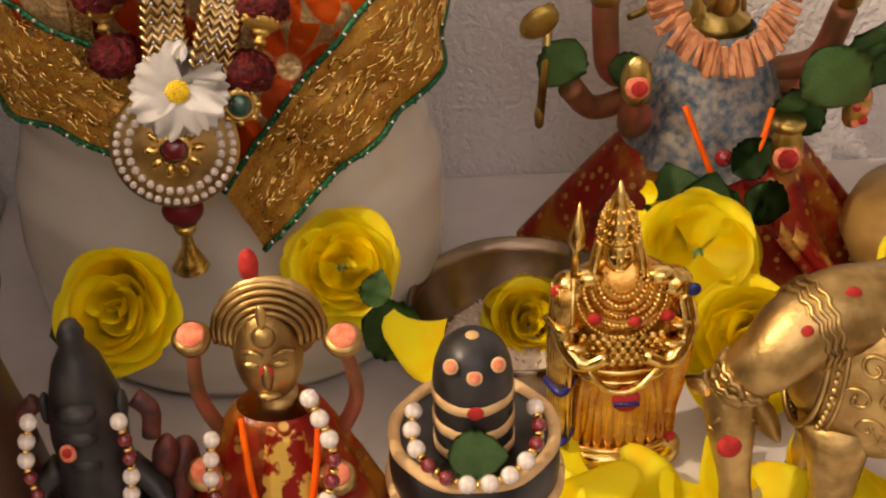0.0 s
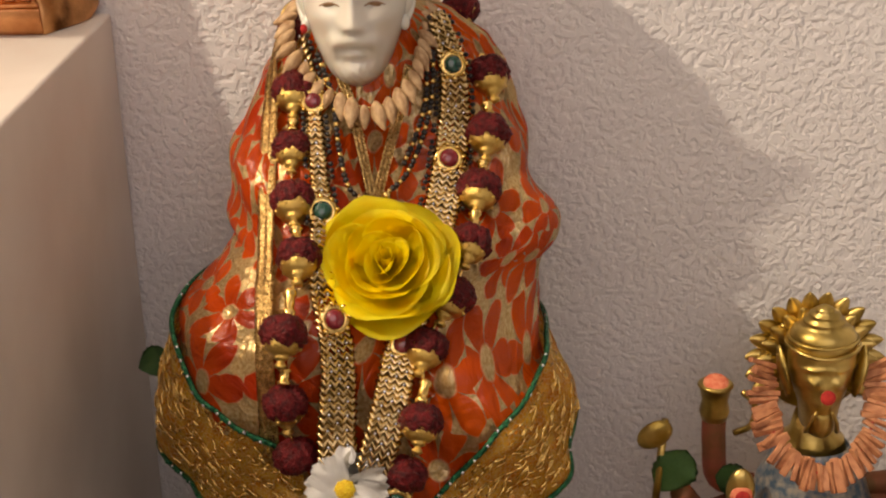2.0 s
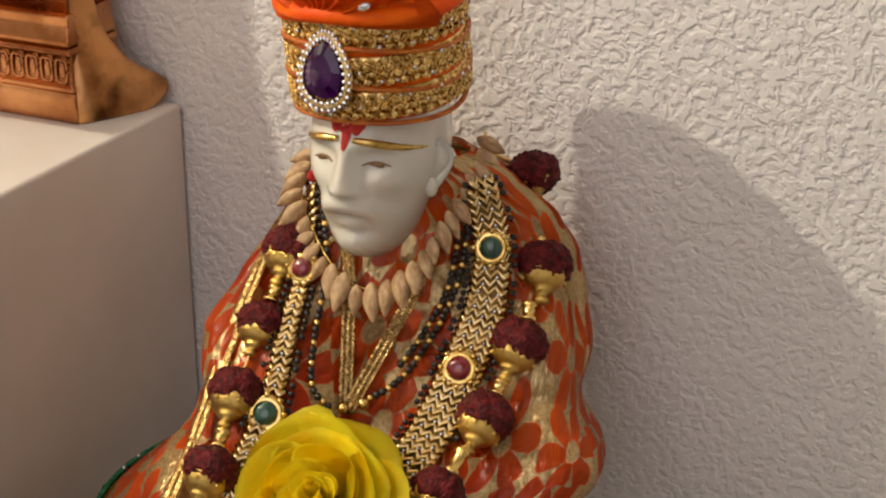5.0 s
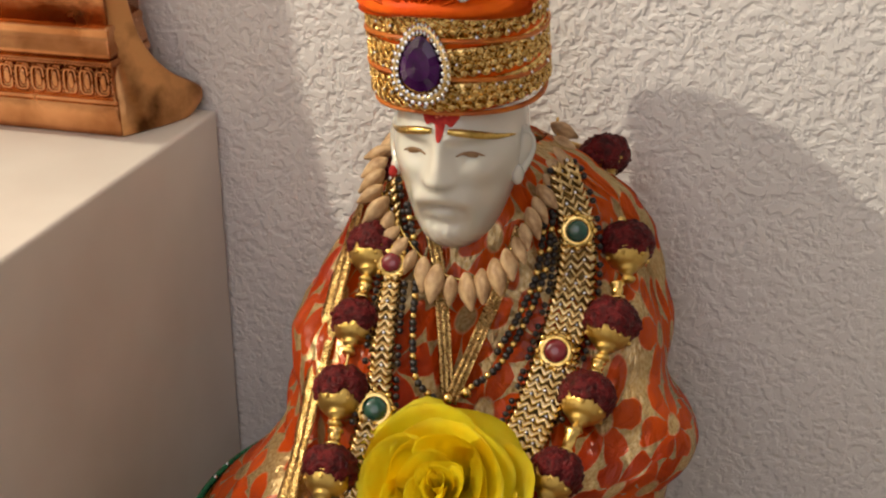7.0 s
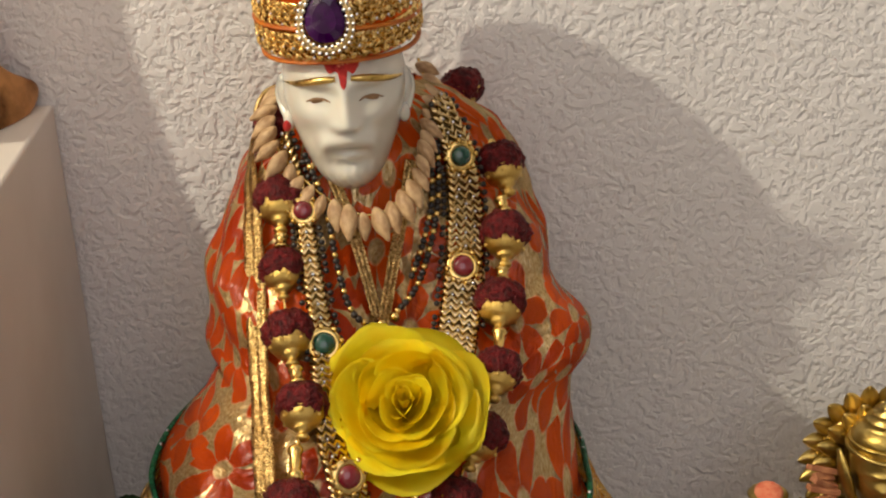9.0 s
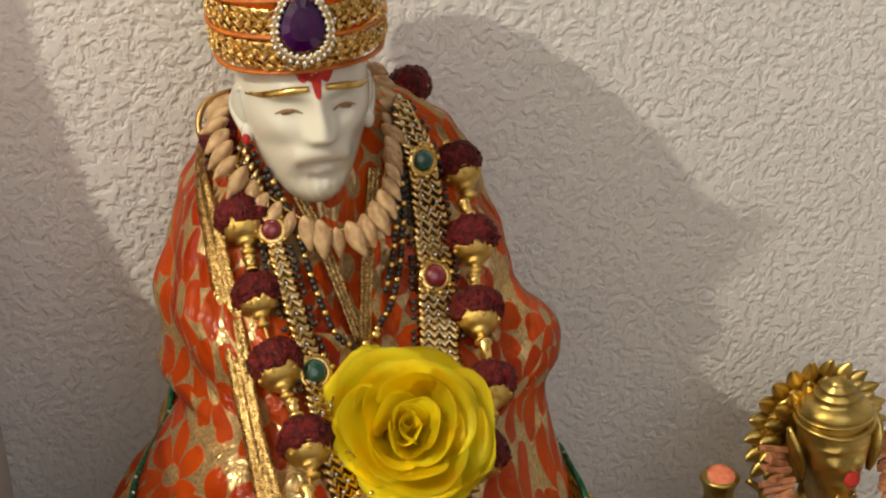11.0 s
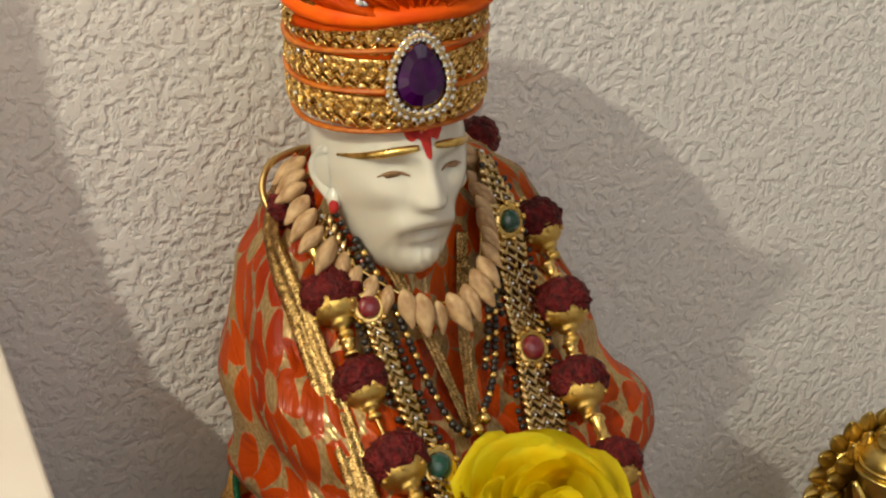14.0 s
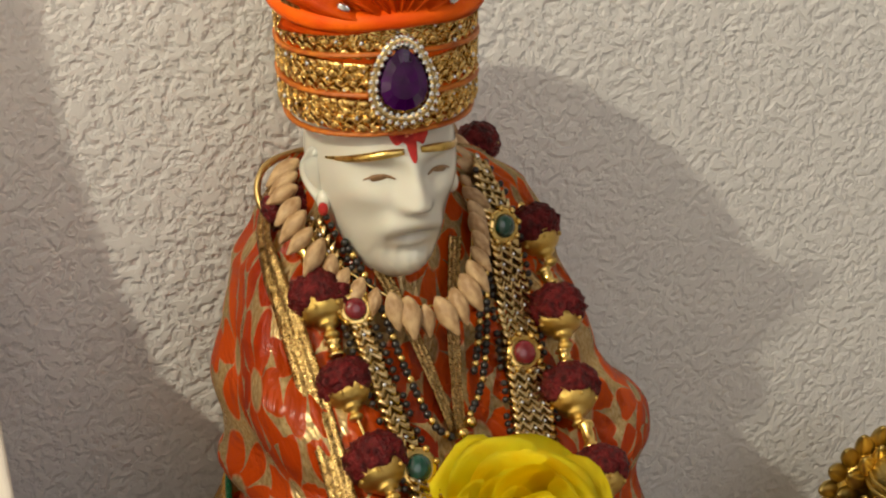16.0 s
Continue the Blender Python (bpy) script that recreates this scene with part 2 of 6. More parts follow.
REDSILK = surface("red_silk", (0.34, 0.012, 0.010), (0.55, 0.035, 0.02), 45, 0.42, bump=0.4, bscale=300, depth=0.001, sheen=0.3)


def printed_silk():
    """Red silk with amber tissue patches and small gold dots."""
    m, n, l, b = nodes_of("printed_silk")
    big = noise_node(n, l, 26, 3, distortion=0.6)
    r = ramp(n, l, big.outputs["Fac"], [(0.40, (0.40, 0.014, 0.010)), (0.50, (0.50, 0.05, 0.014)), (0.60, (0.62, 0.24, 0.03))])
    tc = n.new("ShaderNodeTexCoord")
    vo = n.new("ShaderNodeTexVoronoi")
    vo.inputs["Scale"].default_value, vo.inputs["Randomness"].default_value = 115.0, 0.8
    l.new(tc.outputs["Object"], vo.inputs["Vector"])
    dot = n.new("ShaderNodeMapRange")
    dot.inputs["From Min"].default_value, dot.inputs["From Max"].default_value = 0.30, 0.22
    l.new(vo.outputs["Distance"], dot.inputs[0])
    mix = n.new("ShaderNodeMix")
    mix.data_type = "RGBA"
    l.new(dot.outputs[0], mix.inputs["Factor"])
    l.new(r.outputs[0], mix.inputs["A"])
    mix.inputs["B"].default_value = (0.90, 0.58, 0.16, 1)
    l.new(mix.outputs["Result"], b.inputs["Base Color"])
    l.new(math_node(n, l, "MULTIPLY", dot.outputs[0], 0.8), b.inputs["Metallic"])
    b.inputs["Roughness"].default_value = 0.33
    fold = noise_node(n, l, 60, 3)
    bump_node(n, l, b, fold.outputs["Fac"], 0.6, 0.006)
    return m


PRINTED = printed_silk()
AMBER = surface("amber_gilding", (0.62, 0.25, 0.03), (0.90, 0.52, 0.10), 60, 0.16, 0.85, bump=0.25, bscale=260, depth=0.0012, coat=0.8, rough2=0.34)
BLUEFOIL = surface("blue_brocade", (0.20, 0.32, 0.46), (0.80, 0.76, 0.68), 170, 0.35, 0.5, bump=0.5, bscale=500, depth=0.001)
CORAL = surface("wood_chip", (0.40, 0.15, 0.065), (0.60, 0.27, 0.125), 160, 0.65, bump=0.4, bscale=500, depth=0.001)
ORANGEBAND = surface("turban_cord", (0.40, 0.085, 0.006), (0.58, 0.17, 0.012), 120, 0.45, bump=0.4, bscale=900, depth=0.0006)
SEQUIN = surface("sequin_lace", (0.54, 0.32, 0.075), (1.0, 0.74, 0.30), 300, 0.16, 1.0, bump=0.25, bscale=420, depth=0.0012, rough2=0.34)
BROCADE = surface("gold_brocade", (0.40, 0.24, 0.07), (0.86, 0.62, 0.26), 420, 0.2, 0.92, bump=0.7, bscale=620, depth=0.0009, rough2=0.36)
STEEL = surface("steel", (0.20, 0.15, 0.10), (0.36, 0.28, 0.20), 30, 0.25, 1.0)
CLAY = surface("brown_pot", (0.055, 0.026, 0.014), (0.11, 0.05, 0.028), 40, 0.35, bump=0.2, bscale=120)
RUBBED = surface("reddened_brass", (0.20, 0.10, 0.035), (0.46, 0.13, 0.08), 42, 0.45, 0.55, bump=0.35, bscale=240, depth=0.001, rough2=0.7)
GODDESS = surface("polished_brass", (0.34, 0.235, 0.055), (0.70, 0.52, 0.175), 45, 0.24, 1.0, bump=0.25, bscale=240, depth=0.0012, rough2=0.42)


# ---- shape helpers ----
def link(name, bm, materials, parent=None, label="", smooth=True):
    me = bpy.data.meshes.new(name)
    bm.normal_update()
    bm.to_mesh(me)
    bm.free()
    for m in materials if isinstance(materials, (list, tuple)) else [materials]:
        me.materials.append(m)
    if smooth:
        me.shade_smooth()
    ob = new(name, me)
    if parent:
        ob.parent = parent
    return tagged(ob, label) if label else ob


def part(name, bm, material, parent, label=""):
    return link(name, bm, material, parent, label)


def shared(name, mesh, m, parent):
    ob = new(name, mesh)
    ob.parent = parent
    ob.matrix_basis = m
    return ob


def thing(name, at, label, category, group="", kind=""):
    ob = new(name)
    ob.empty_display_size = 0.02
    ob.location = at
    return tagged(ob, label, category, group, kind)


def inside(parent):
    """Parts are written in world places and hung under a thing that stands at its base."""
    return Matrix.Translation(-Vector(parent.location))


def settle(ob, parent):
    ob.data.transform(inside(parent))
    return ob


def box(bm, lo, hi, bevel=0.0, mat=0):
    v = [bm.verts.new((x, y, z)) for x in (lo[0], hi[0]) for y in (lo[1], hi[1]) for z in (lo[2], hi[2])]
    fs = [bm.faces.new([v[i] for i in f]) for f in ((0, 1, 3, 2), (4, 6, 7, 5), (0, 4, 5, 1), (2, 3, 7, 6), (0, 2, 6, 4), (1, 5, 7, 3))]
    for f in fs:
        f.material_index = mat
    if bevel:
        bmesh.ops.bevel(bm, geom=list({e for f in fs for e in f.edges}), offset=bevel, segments=3, affect="EDGES", profile=0.5)
    return bm


def ball(bm, m, r=1.0, seg=16, ring=10, mat=0):
    out = bmesh.ops.create_uvsphere(bm, u_segments=seg, v_segments=ring, radius=r, matrix=m)
    for v in out["verts"]:
        for f in v.link_faces:
            f.material_index = mat
    return out["verts"]


def egg(bm, at, radii, rot=(0, 0, 0), seg=16, ring=10, mat=0):
    m = pose(*at, *rot) @ Matrix.Diagonal((*radii, 1))
    return ball(bm, m, 1.0, seg, ring, mat)


def lathe(bm, profile, m=None, seg=24, mat=0, cap=True):
    m = m or Matrix()
    rows = [[bm.verts.new(m @ Vector((r * math.cos(2 * math.pi * i / seg), r * math.sin(2 * math.pi * i / seg), z))) for i in range(seg)] for r, z in profile]
    for a, b in zip(rows, rows[1:]):
        for i in range(seg):
            f = bm.faces.new((a[i], a[(i + 1) % seg], b[(i + 1) % seg], b[i]))
            f.material_index = mat
    if cap:
        for row, flip in ((rows[0], True), (rows[-1], False)):
            f = bm.faces.new(row[::-1] if flip else row)
            f.material_index = mat
    return rows


def frames_along(points):
    pts = [Vector(p) for p in points]
    out, up = [], None
    for i, p in enumerate(pts):
        t = (pts[min(i + 1, len(pts) - 1)] - pts[max(i - 1, 0)]).normalized()
        if up is None:
            up = t.orthogonal().normalized()
        up = (up - t * up.dot(t)).normalized()
        out.append((p, t, up, t.cross(up)))
    return out


def tube(bm, points, radius, seg=8, mat=0, flat=1.0):
    """radius: a number or a list, one for each point; flat squeezes the section."""
    rows = []
    fr = frames_along(points)
    for i, (p, t, u, w) in enumerate(fr):
        r = radius[i] if isinstance(radius, (list, tuple)) else radius
        rows.append([bm.verts.new(p + u * (r * math.cos(2 * math.pi * k / seg)) + w * (r * flat * math.sin(2 * math.pi * k / seg))) for k in range(seg)])
    for a, b in zip(rows, rows[1:]):
        for k in range(seg):
            f = bm.faces.new((a[k], a[(k + 1) % seg], b[(k + 1) % seg], b[k]))
            f.material_index = mat
    for row, flip in ((rows[0], True), (rows[-1], False)):
        f = bm.faces.new(row[::-1] if flip else row)
        f.material_index = mat
    return bm


def spline(points, n):
    """A smooth line through the points, n steps in all."""
    p = [Vector(q) for q in points]
    p = [p[0] * 2 - p[1]] + p + [p[-1] * 2 - p[-2]]
    out = []
    k = len(points) - 1
    for i in range(n + 1):
        s = i / n * k
        j = min(int(s), k - 1)
        t = s - j
        a, b, c, d = p[j : j + 4]
        out.append(0.5 * ((2 * b) + (c - a) * t + (2 * a - 5 * b + 4 * c - d) * t * t + (3 * b - a - 3 * c + d) * t ** 3))
    return out


def even(points, step):
    """Places at equal steps along a line of points."""
    out, left = [Vector(points[0])], step
    for a, b in zip(points, points[1:]):
        a, b = Vector(a), Vector(b)
        d, s = (b - a).length, 0.0
        while d - s >= left:
            s += left
            out.append(a.lerp(b, s / d))
            left = step
        left -= d - s
    return out


def grid(bm, f, nu, nv, mat=0, uv=None, closed=False):
    """A sheet from f(u, v), u and v from 0 to 1."""
    rows = [[bm.verts.new(f(i / nu, j / nv)) for i in range(nu + (0 if closed else 1))] for j in range(nv + 1)]
    layer = bm.loops.layers.uv.verify()
    for j in range(nv):
        for i in range(nu):
            k = (i + 1) % len(rows[0])
            face = bm.faces.new((rows[j][i], rows[j][k], rows[j + 1][k], rows[j + 1][i]))
            face.material_index = mat
            if uv:
                for loop, (a, b) in zip(face.loops, ((i, j), (i + 1, j), (i + 1, j + 1), (i, j + 1))):
                    loop[layer].uv = uv(a / nu, b / nv)
    return rows


def thicken(bm, t):
    bmesh.ops.solidify(bm, geom=bm.faces[:], thickness=t)
    return bm


def lerp(table, x):
    """Smooth values between rows of (x, value, ...)."""
    rows = sorted(table)
    if x <= rows[0][0]:
        return rows[0][1:]
    for a, b in zip(rows, rows[1:]):
        if x <= b[0]:
            t = (x - a[0]) / (b[0] - a[0])
            t = t * t * (3 - 2 * t) * 0.5 + t * 0.5
            return tuple(p + (q - p) * t for p, q in zip(a[1:], b[1:]))
    return rows[-1][1:]


def bell(x, w):
    return math.exp(-(x / w) ** 2)


def aim(at, normal, spin=0.0):
    """A pose at a place whose z points along the normal."""
    q = Vector(normal).to_track_quat("Z", "Y")
    return Matrix.Translation(at) @ q.to_matrix().to_4x4() @ pose(0, 0, 0, 0, 0, spin)


def mesh_of(name, bm, material, smooth=True):
    me = bpy.data.meshes.new(name)
    bm.normal_update()
    bm.to_mesh(me)
    bm.free()
    me.materials.append(material)
    if smooth:
        me.shade_smooth()
    return me


# ---- the setting ----
SHELF_Z = -0.434


def slab(name, lo, hi, material, label, bevel=0.0):
    return tagged(link(name, box(bmesh.new(), lo, hi, bevel), material, smooth=False), label, "", "", "structure")


slab("wall_back", (-1.6, 0.0, -1.3), (2.2, 0.12, 1.8), STUCCO, "cream plaster wall with a rough trowelled relief")
slab("wall_left", (-1.72, -2.6, -1.3), (-1.6, 0.12, 1.8), ROOM, "plain pale painted wall")
slab("wall_right", (2.2, -2.6, -1.3), (2.32, 0.12, 1.8), ROOM, "plain pale painted wall")
slab("wall_front", (-1.72, -2.72, -1.3), (2.32, -2.6, 1.8), ROOM, "plain pale painted wall")
slab("ceiling", (-1.72, -2.72, 1.8), (2.32, 0.12, 1.9), ROOM, "plain pale ceiling")
slab("floor", (-1.72, -2.72, -1.4), (2.32, 0.12, -1.3), ROOM, "plain pale floor")
slab("altar_shelf", (0.0045, -0.62, SHELF_Z - 0.05), (1.1, -0.001, SHELF_Z), SHELF, "polished white stone altar shelf", 0.004)
slab("altar_base", (-0.5, -0.60, -1.3), (1.1, -0.003, SHELF_Z - 0.052), PAINT, "plain white base under the altar shelf")
slab("plinth", (-0.5, -0.62, SHELF_Z - 0.05), (0.0030, -0.002, 0.0), PLINTH, "cream stone plinth beside the altar", 0.0022)


# ---- the robed figure ----
# height, left and right limits, front on either side, back
FORM = [
    (0.026, 0.150, 0.210, -0.104, -0.086, -0.055), (0.012, 0.142, 0.234, -0.110, -0.086, -0.042), (-0.005, 0.130, 0.254, -0.114, -0.086, -0.036),
    (-0.022, 0.117, 0.265, -0.126, -0.091, -0.030), (-0.040, 0.106, 0.274, -0.142, -0.098, -0.030), (-0.060, 0.101, 0.280, -0.168, -0.114, -0.030), (-0.076, 0.101, 0.284, -0.189, -0.128, -0.030), (-0.090, 0.104, 0.288, -0.208, -0.146, -0.030),
    (-0.099, 0.103, 0.292, -0.222, -0.160, -0.030), (-0.105, 0.094, 0.294, -0.232, -0.171, -0.030), (-0.113, 0.083, 0.294, -0.242, -0.186, -0.030), (-0.124, 0.074, 0.290, -0.247, -0.202, -0.030),
    (-0.140, 0.066, 0.285, -0.250, -0.220, -0.030), (-0.160, 0.060, 0.290, -0.251, -0.242, -0.030), (-0.190, 0.054, 0.304, -0.252, -0.254, -0.030),
    (-0.235, 0.058, 0.306, -0.254, -0.260, -0.030), (-0.290, 0.070, 0.300, -0.258, -0.264, -0.030), (-0.330, 0.072, 0.298, -0.252, -0.258, -0.030),
]


def ease(x, a, b):
    t = min(max((x - a) / (b - a), 0.0), 1.0)
    return t * t * (3 - 2 * t)


def form(phi, z):
    """A place on the clothed body: phi runs round it from the left (-90) over the front (0) to the right (90)."""
    xl, xr, fl, fr, back = lerp(FORM, z)
    cx, hw = (xl + xr) / 2, (xr - xl) / 2
    s, c = math.sin(radians(phi)), math.cos(radians(phi))
    x = cx + hw * s
    t = min(max((x - 0.135) / 0.12, 0), 1)
    t = t * t * (3 - 2 * t)
    front = fl + (fr - fl) * t
    w = 0.64 + (0.34 * bell(z + 0.062, 0.034) - 0.22) * max(-s, 0.0) - 0.17 * max(s, 0.0) * (1 - ease(-z, 0.12, 0.16))
    mid = back * (1 - w) + (fl * 0.5 + fr * 0.5) * w
    dip = 0.016 * bell(x - 0.198, 0.026) * bell(z + 0.095, 0.05) + 0.012 * bell(x - 0.205, 0.03) * bell(z + 0.21, 0.09)
    y = mid + (front - mid) * c ** (0.8 + 0.45 * max(s, 0.0) * (1 - ease(-z, 0.12, 0.16))) + dip if c > 0 else mid + (back - mid) * abs(c) ** 1.1
    # the knee stands out to the front; behind it the lap falls away under the sleeve
    fall = ease(-z, 0.092, 0.108) * (1 - ease(-z, 0.15, 0.20)) * ease(y, -0.205, -0.105)
    x += 0.027 * fall * max(-s, 0.0)
    return Vector((x, y, z))


def skin(phi, z, off=0.0):
    p = form(phi, z)
    n = (form(phi + 0.6, z) - form(phi - 0.6, z)).cross(form(phi, z + 0.003) - form(phi, z - 0.003)).normalized()
    if n.dot(p - Vector((0.19, -0.10, z))) < 0:
        n.negate()
    return p + n * off, n


def at_x(x, z, off=0.0):
    xl, xr = lerp(FORM, z)[:2]
    s = min(max((x - (xl + xr) / 2) / ((xr - xl) / 2), -0.995), 0.995)
    return skin(math.degrees(math.asin(s)), z, off)


LENGTH = {}
_run, _last = 0.0, None
for _k in range(0, 401):
    _z = 0.03 - _k * 0.001
    _p = form(0, _z)
    _run += (_p - _last).length if _last else 0.0
    _last = _p
    LENGTH[_k] = _run


def along(z):
    return LENGTH[min(max(int(round((0.03 - z) * 1000)), 0), 400)]


WIDE, DEEP, TALL, LOW = 0.0322, 0.0420, 0.050, 0.0560


def head_point(u, v):
    """u round the head, v from the crown to under the chin."""
    th, ph = 2 * math.pi * u, math.pi * v
    d = Vector((math.sin(ph) * math.sin(th), -math.sin(ph) * math.cos(th), math.cos(ph)))
    p = Vector((d.x * WIDE, d.y * DEEP, d.z * (TALL if d.z > 0 else LOW)))
    if p.z < 0.01:
        k = min((0.01 - p.z) / 0.064, 1)
        p.y *= 1 + (0.13 if p.y < 0 else -0.30) * k
    p.x *= 1 - 0.11 * ease(-p.z, -0.004, 0.036)
    if p.y < 0:
        x, z, ax = p.x, p.z, abs(p.x)
        face = max(-d.y, 0) ** 0.5
        tip = ease(-z, -0.010, 0.006)
        push = (0.0040 + 0.0052 * tip) * ease(z, -0.0125, -0.0060) * (1 - ease(z, 0.007, 0.017)) * bell(x, 0.0038 + 0.0022 * tip)  # straight nose
        push += 0.0022 * bell(ax - 0.0052, 0.0027) * bell(z + 0.0072, 0.0034)  # nostrils
        push += 0.0024 * bell(z - 0.0135, 0.0045) * bell(ax - 0.013, 0.013)  # brow
        push -= 0.0056 * bell(z - 0.0058, 0.0050) * bell(ax - 0.0125, 0.0072)  # sockets
        push += 0.0030 * bell(z - 0.0050, 0.0030) * bell(ax - 0.0128, 0.0055)  # lids
        push += 0.0026 * bell(z + 0.0045, 0.0065) * bell(ax - 0.0180, 0.0075)  # cheek bones
        push -= 0.0026 * bell(z + 0.0165, 0.0085) * bell(ax - 0.0215, 0.0060)  # hollow cheeks
        drop = -0.0152 - 0.05 * ax - 14 * x * x
        push += 0.0050 * bell(z - drop, 0.0056) * (1 - ease(ax, 0.0115, 0.0180))  # moustache
        push += 0.0020 * bell(ax - 0.0150, 0.0050) * bell(z + 0.026, 0.0085)  # its ends run into the beard
        push -= 0.0024 * bell(z + 0.0222, 0.0020) * bell(x, 0.0070)  # mouth
        push += 0.0014 * bell(z + 0.0255, 0.0024) * bell(x, 0.0062)  # lip
        push -= 0.0022 * bell(z + 0.0302, 0.0030) * bell(x, 0.0095)
        push += 0.0086 * bell(z + 0.0420, 0.0110) * bell(x, 0.0225)  # beard
        push += 0.0003 * math.sin(x * 1300 + z * 260 + 2 * math.sin(z * 300)) * bell(z + 0.040, 0.014)
        p.y -= push * face
    return p


HEAD = pose(0.1785, -0.0935, 0.0325, 2.0, 0, 2.5)


def on_face(x, z, off=0.0):
    """A place on the front of the head, off metres in front of it."""
    ph = math.acos(z / (TALL if z > 0 else LOW))
    th = math.asin(min(max(x / (WIDE * math.sin(ph) * (1 - 0.11 * ease(-z, -0.004, 0.036))), -1), 1))
    p = head_point(th / (2 * math.pi), ph / math.pi)
    return HEAD @ (p + Vector((p.x * 0.6, p.y, 0)).normalized() * off)


def statue():
    bm = bmesh.new()
    grid(bm, lambda u, v: HEAD @ head_point(u, 0.004 + 0.992 * v), 150, 130, 0, closed=True)
    for s in (-1, 1):
        # ears lying close to the head: rim, hollow and lobe
        rim = [HEAD @ Vector((s * (0.0300 + 0.0034 * math.sin(math.pi * i / 16)), -0.0085 + 0.0078 * math.sin(math.pi * i / 16 * 1.15) + 0.002 * i / 16, 0.0075 - 0.0225 * i / 16)) for i in range(17)]
        tube(bm, rim, [0.0022 + 0.0008 * math.sin(math.pi * i / 16) for i in range(17)], 10)
        egg(bm, HEAD @ Vector((s * 0.0306, -0.0050, -0.0030)), (0.0034, 0.0078, 0.0118), (6, s * 4, 4 - s * 24), 18, 12)
        egg(bm, HEAD @ Vector((s * 0.0296, -0.0115, -0.0145)), (0.0032, 0.0040, 0.0050), (0, 0, 0), 14, 10)
        if s < 0:  # a red dab on one lobe
            egg(bm, HEAD @ Vector((s * 0.0310, -0.0150, -0.0165)), (0.0022, 0.0026, 0.0030), (0, 0, 0), 12, 8, 2)
        brow = spline([on_face(s * x, z, 0.0002) for x, z in ((0.0038, 0.0158), (0.0105, 0.0152), (0.0175, 0.0132), (0.0240, 0.0104), (0.0295, 0.0076))], 24)
        tube(bm, brow, [0.0005 + 0.0015 * math.sin(math.pi * min(1, 0.2 + 0.8 * i / 24)) for i in range(25)], 8, 1)
        # lowered lids: a dark line with a sliver of the eye below it
        lid = spline([on_face(s * x, z, 0.0002) for x, z in ((0.0072, 0.0038), (0.0105, 0.0048), (0.0150, 0.0046), (0.0192, 0.0028))], 14)
        tube(bm, lid, [0.0003 + 0.0005 * math.sin(math.pi * i / 14) for i in range(15)], 6, 3)
        m = aim(on_face(s * 0.0130, 0.0036, -0.0002), HEAD.to_3x3() @ Vector((s * 0.25, -1, -0.3)))
        ball(bm, m @ Matrix.Diagonal((0.0042, 0.0021, 0.0006, 1)), 1.0, 14, 8, 3)
    # red paste under the turban's rim, uneven, with a drop between the brows
    def paste(u, v):
        w = 0.0098 - 0.0008 * v + 0.0008 * math.sin(v * 11)
        x = (u - 0.5) * 2 * w
        z = 0.0345 - (0.0145 + 0.0022 * math.sin(math.pi * u) + 0.0010 * math.sin(u * 17)) * v
        return on_face(x, z, 0.0007 + 0.0004 * math.sin(u * 23) * math.sin(v * 17) - 0.0006 * (2 * u - 1) ** 6)

    grid(bm, paste, 24, 16, 2)

    def drop(u, v):
        w = 0.0020 * (1 - v) ** 0.5 + 0.0005
        return on_face((u - 0.5) * 2 * w, 0.0200 - 0.0085 * v, 0.0008 - 0.0005 * (2 * u - 1) ** 2)

    grid(bm, drop, 10, 10, 2)
    for k in range(9):
        a, r = k * 2.399, 0.0009 * math.sqrt(k + 0.5)
        ball(bm, aim(on_face(r * 1.5 * math.cos(a), 0.0240 + r * math.sin(a), 0.0009), HEAD.to_3x3() @ Vector((0, -1, 0.3))) @ Matrix.Diagonal((0.0009, 0.0007, 0.0004, 1)), 1.0, 8, 6, 4)
    # neck, body under the cloth, legs and throne of one stone
    lathe(bm, [(0.026, -0.03), (0.023, 0.0), (0.024, 0.02)], pose(0.180, -0.085, -0.004), 24)
    grid(bm, lambda u, v: skin(-180 + 360 * u, -0.215 + 0.190 * v, -0.010)[0], 72, 50, 0, closed=True)
    # the seat: a broad stone, with two bare feet side by side and the fall of a garment carved behind them
    outline = [(-0.434, 0.84), (-0.422, 0.93), (-0.400, 1.00), (-0.360, 1.03), (-0.325, 1.02), (-0.298, 0.96), (-0.278, 0.92), (-0.258, 0.95), (-0.235, 0.94), (-0.205, 0.80), (-0.180, 0.55)]

    def lower(u, v):
        z = -0.433 + 0.253 * v
        a = 2 * math.pi * u
        k = lerp(outline, z)[0]
        front = max(-math.sin(a), 0.0)
        r = k + 0.018 * math.sin(7 * a + 9 * z) * bell(z + 0.33, 0.07) * front + 0.05 * bell(math.cos(a) * 0.126 - 0.060, 0.035) * (math.sin(a) < 0) * bell(z + 0.27, 0.05)
        return Vector((0.182 + 0.122 * r * math.cos(a), -0.140 + 0.104 * r * math.sin(a), z))

    grid(bm, lower, 110, 70, 0, closed=True)
    ob = link("statue", bm, [MARBLE, GOLD, KUMKUM, EYE, KUMLIGHT])
    return tagged(ob, "white marble statue seated in orange and gold robes", "statue")


statue()


HEM = [(-180, -0.15), (-125, -0.160), (-96, -0.188), (-60, -0.214), (-30, -0.230), (0, -0.244), (11, -0.262), (38, -0.236), (62, -0.202), (95, -0.166), (125, -0.135), (180, -0.13)]


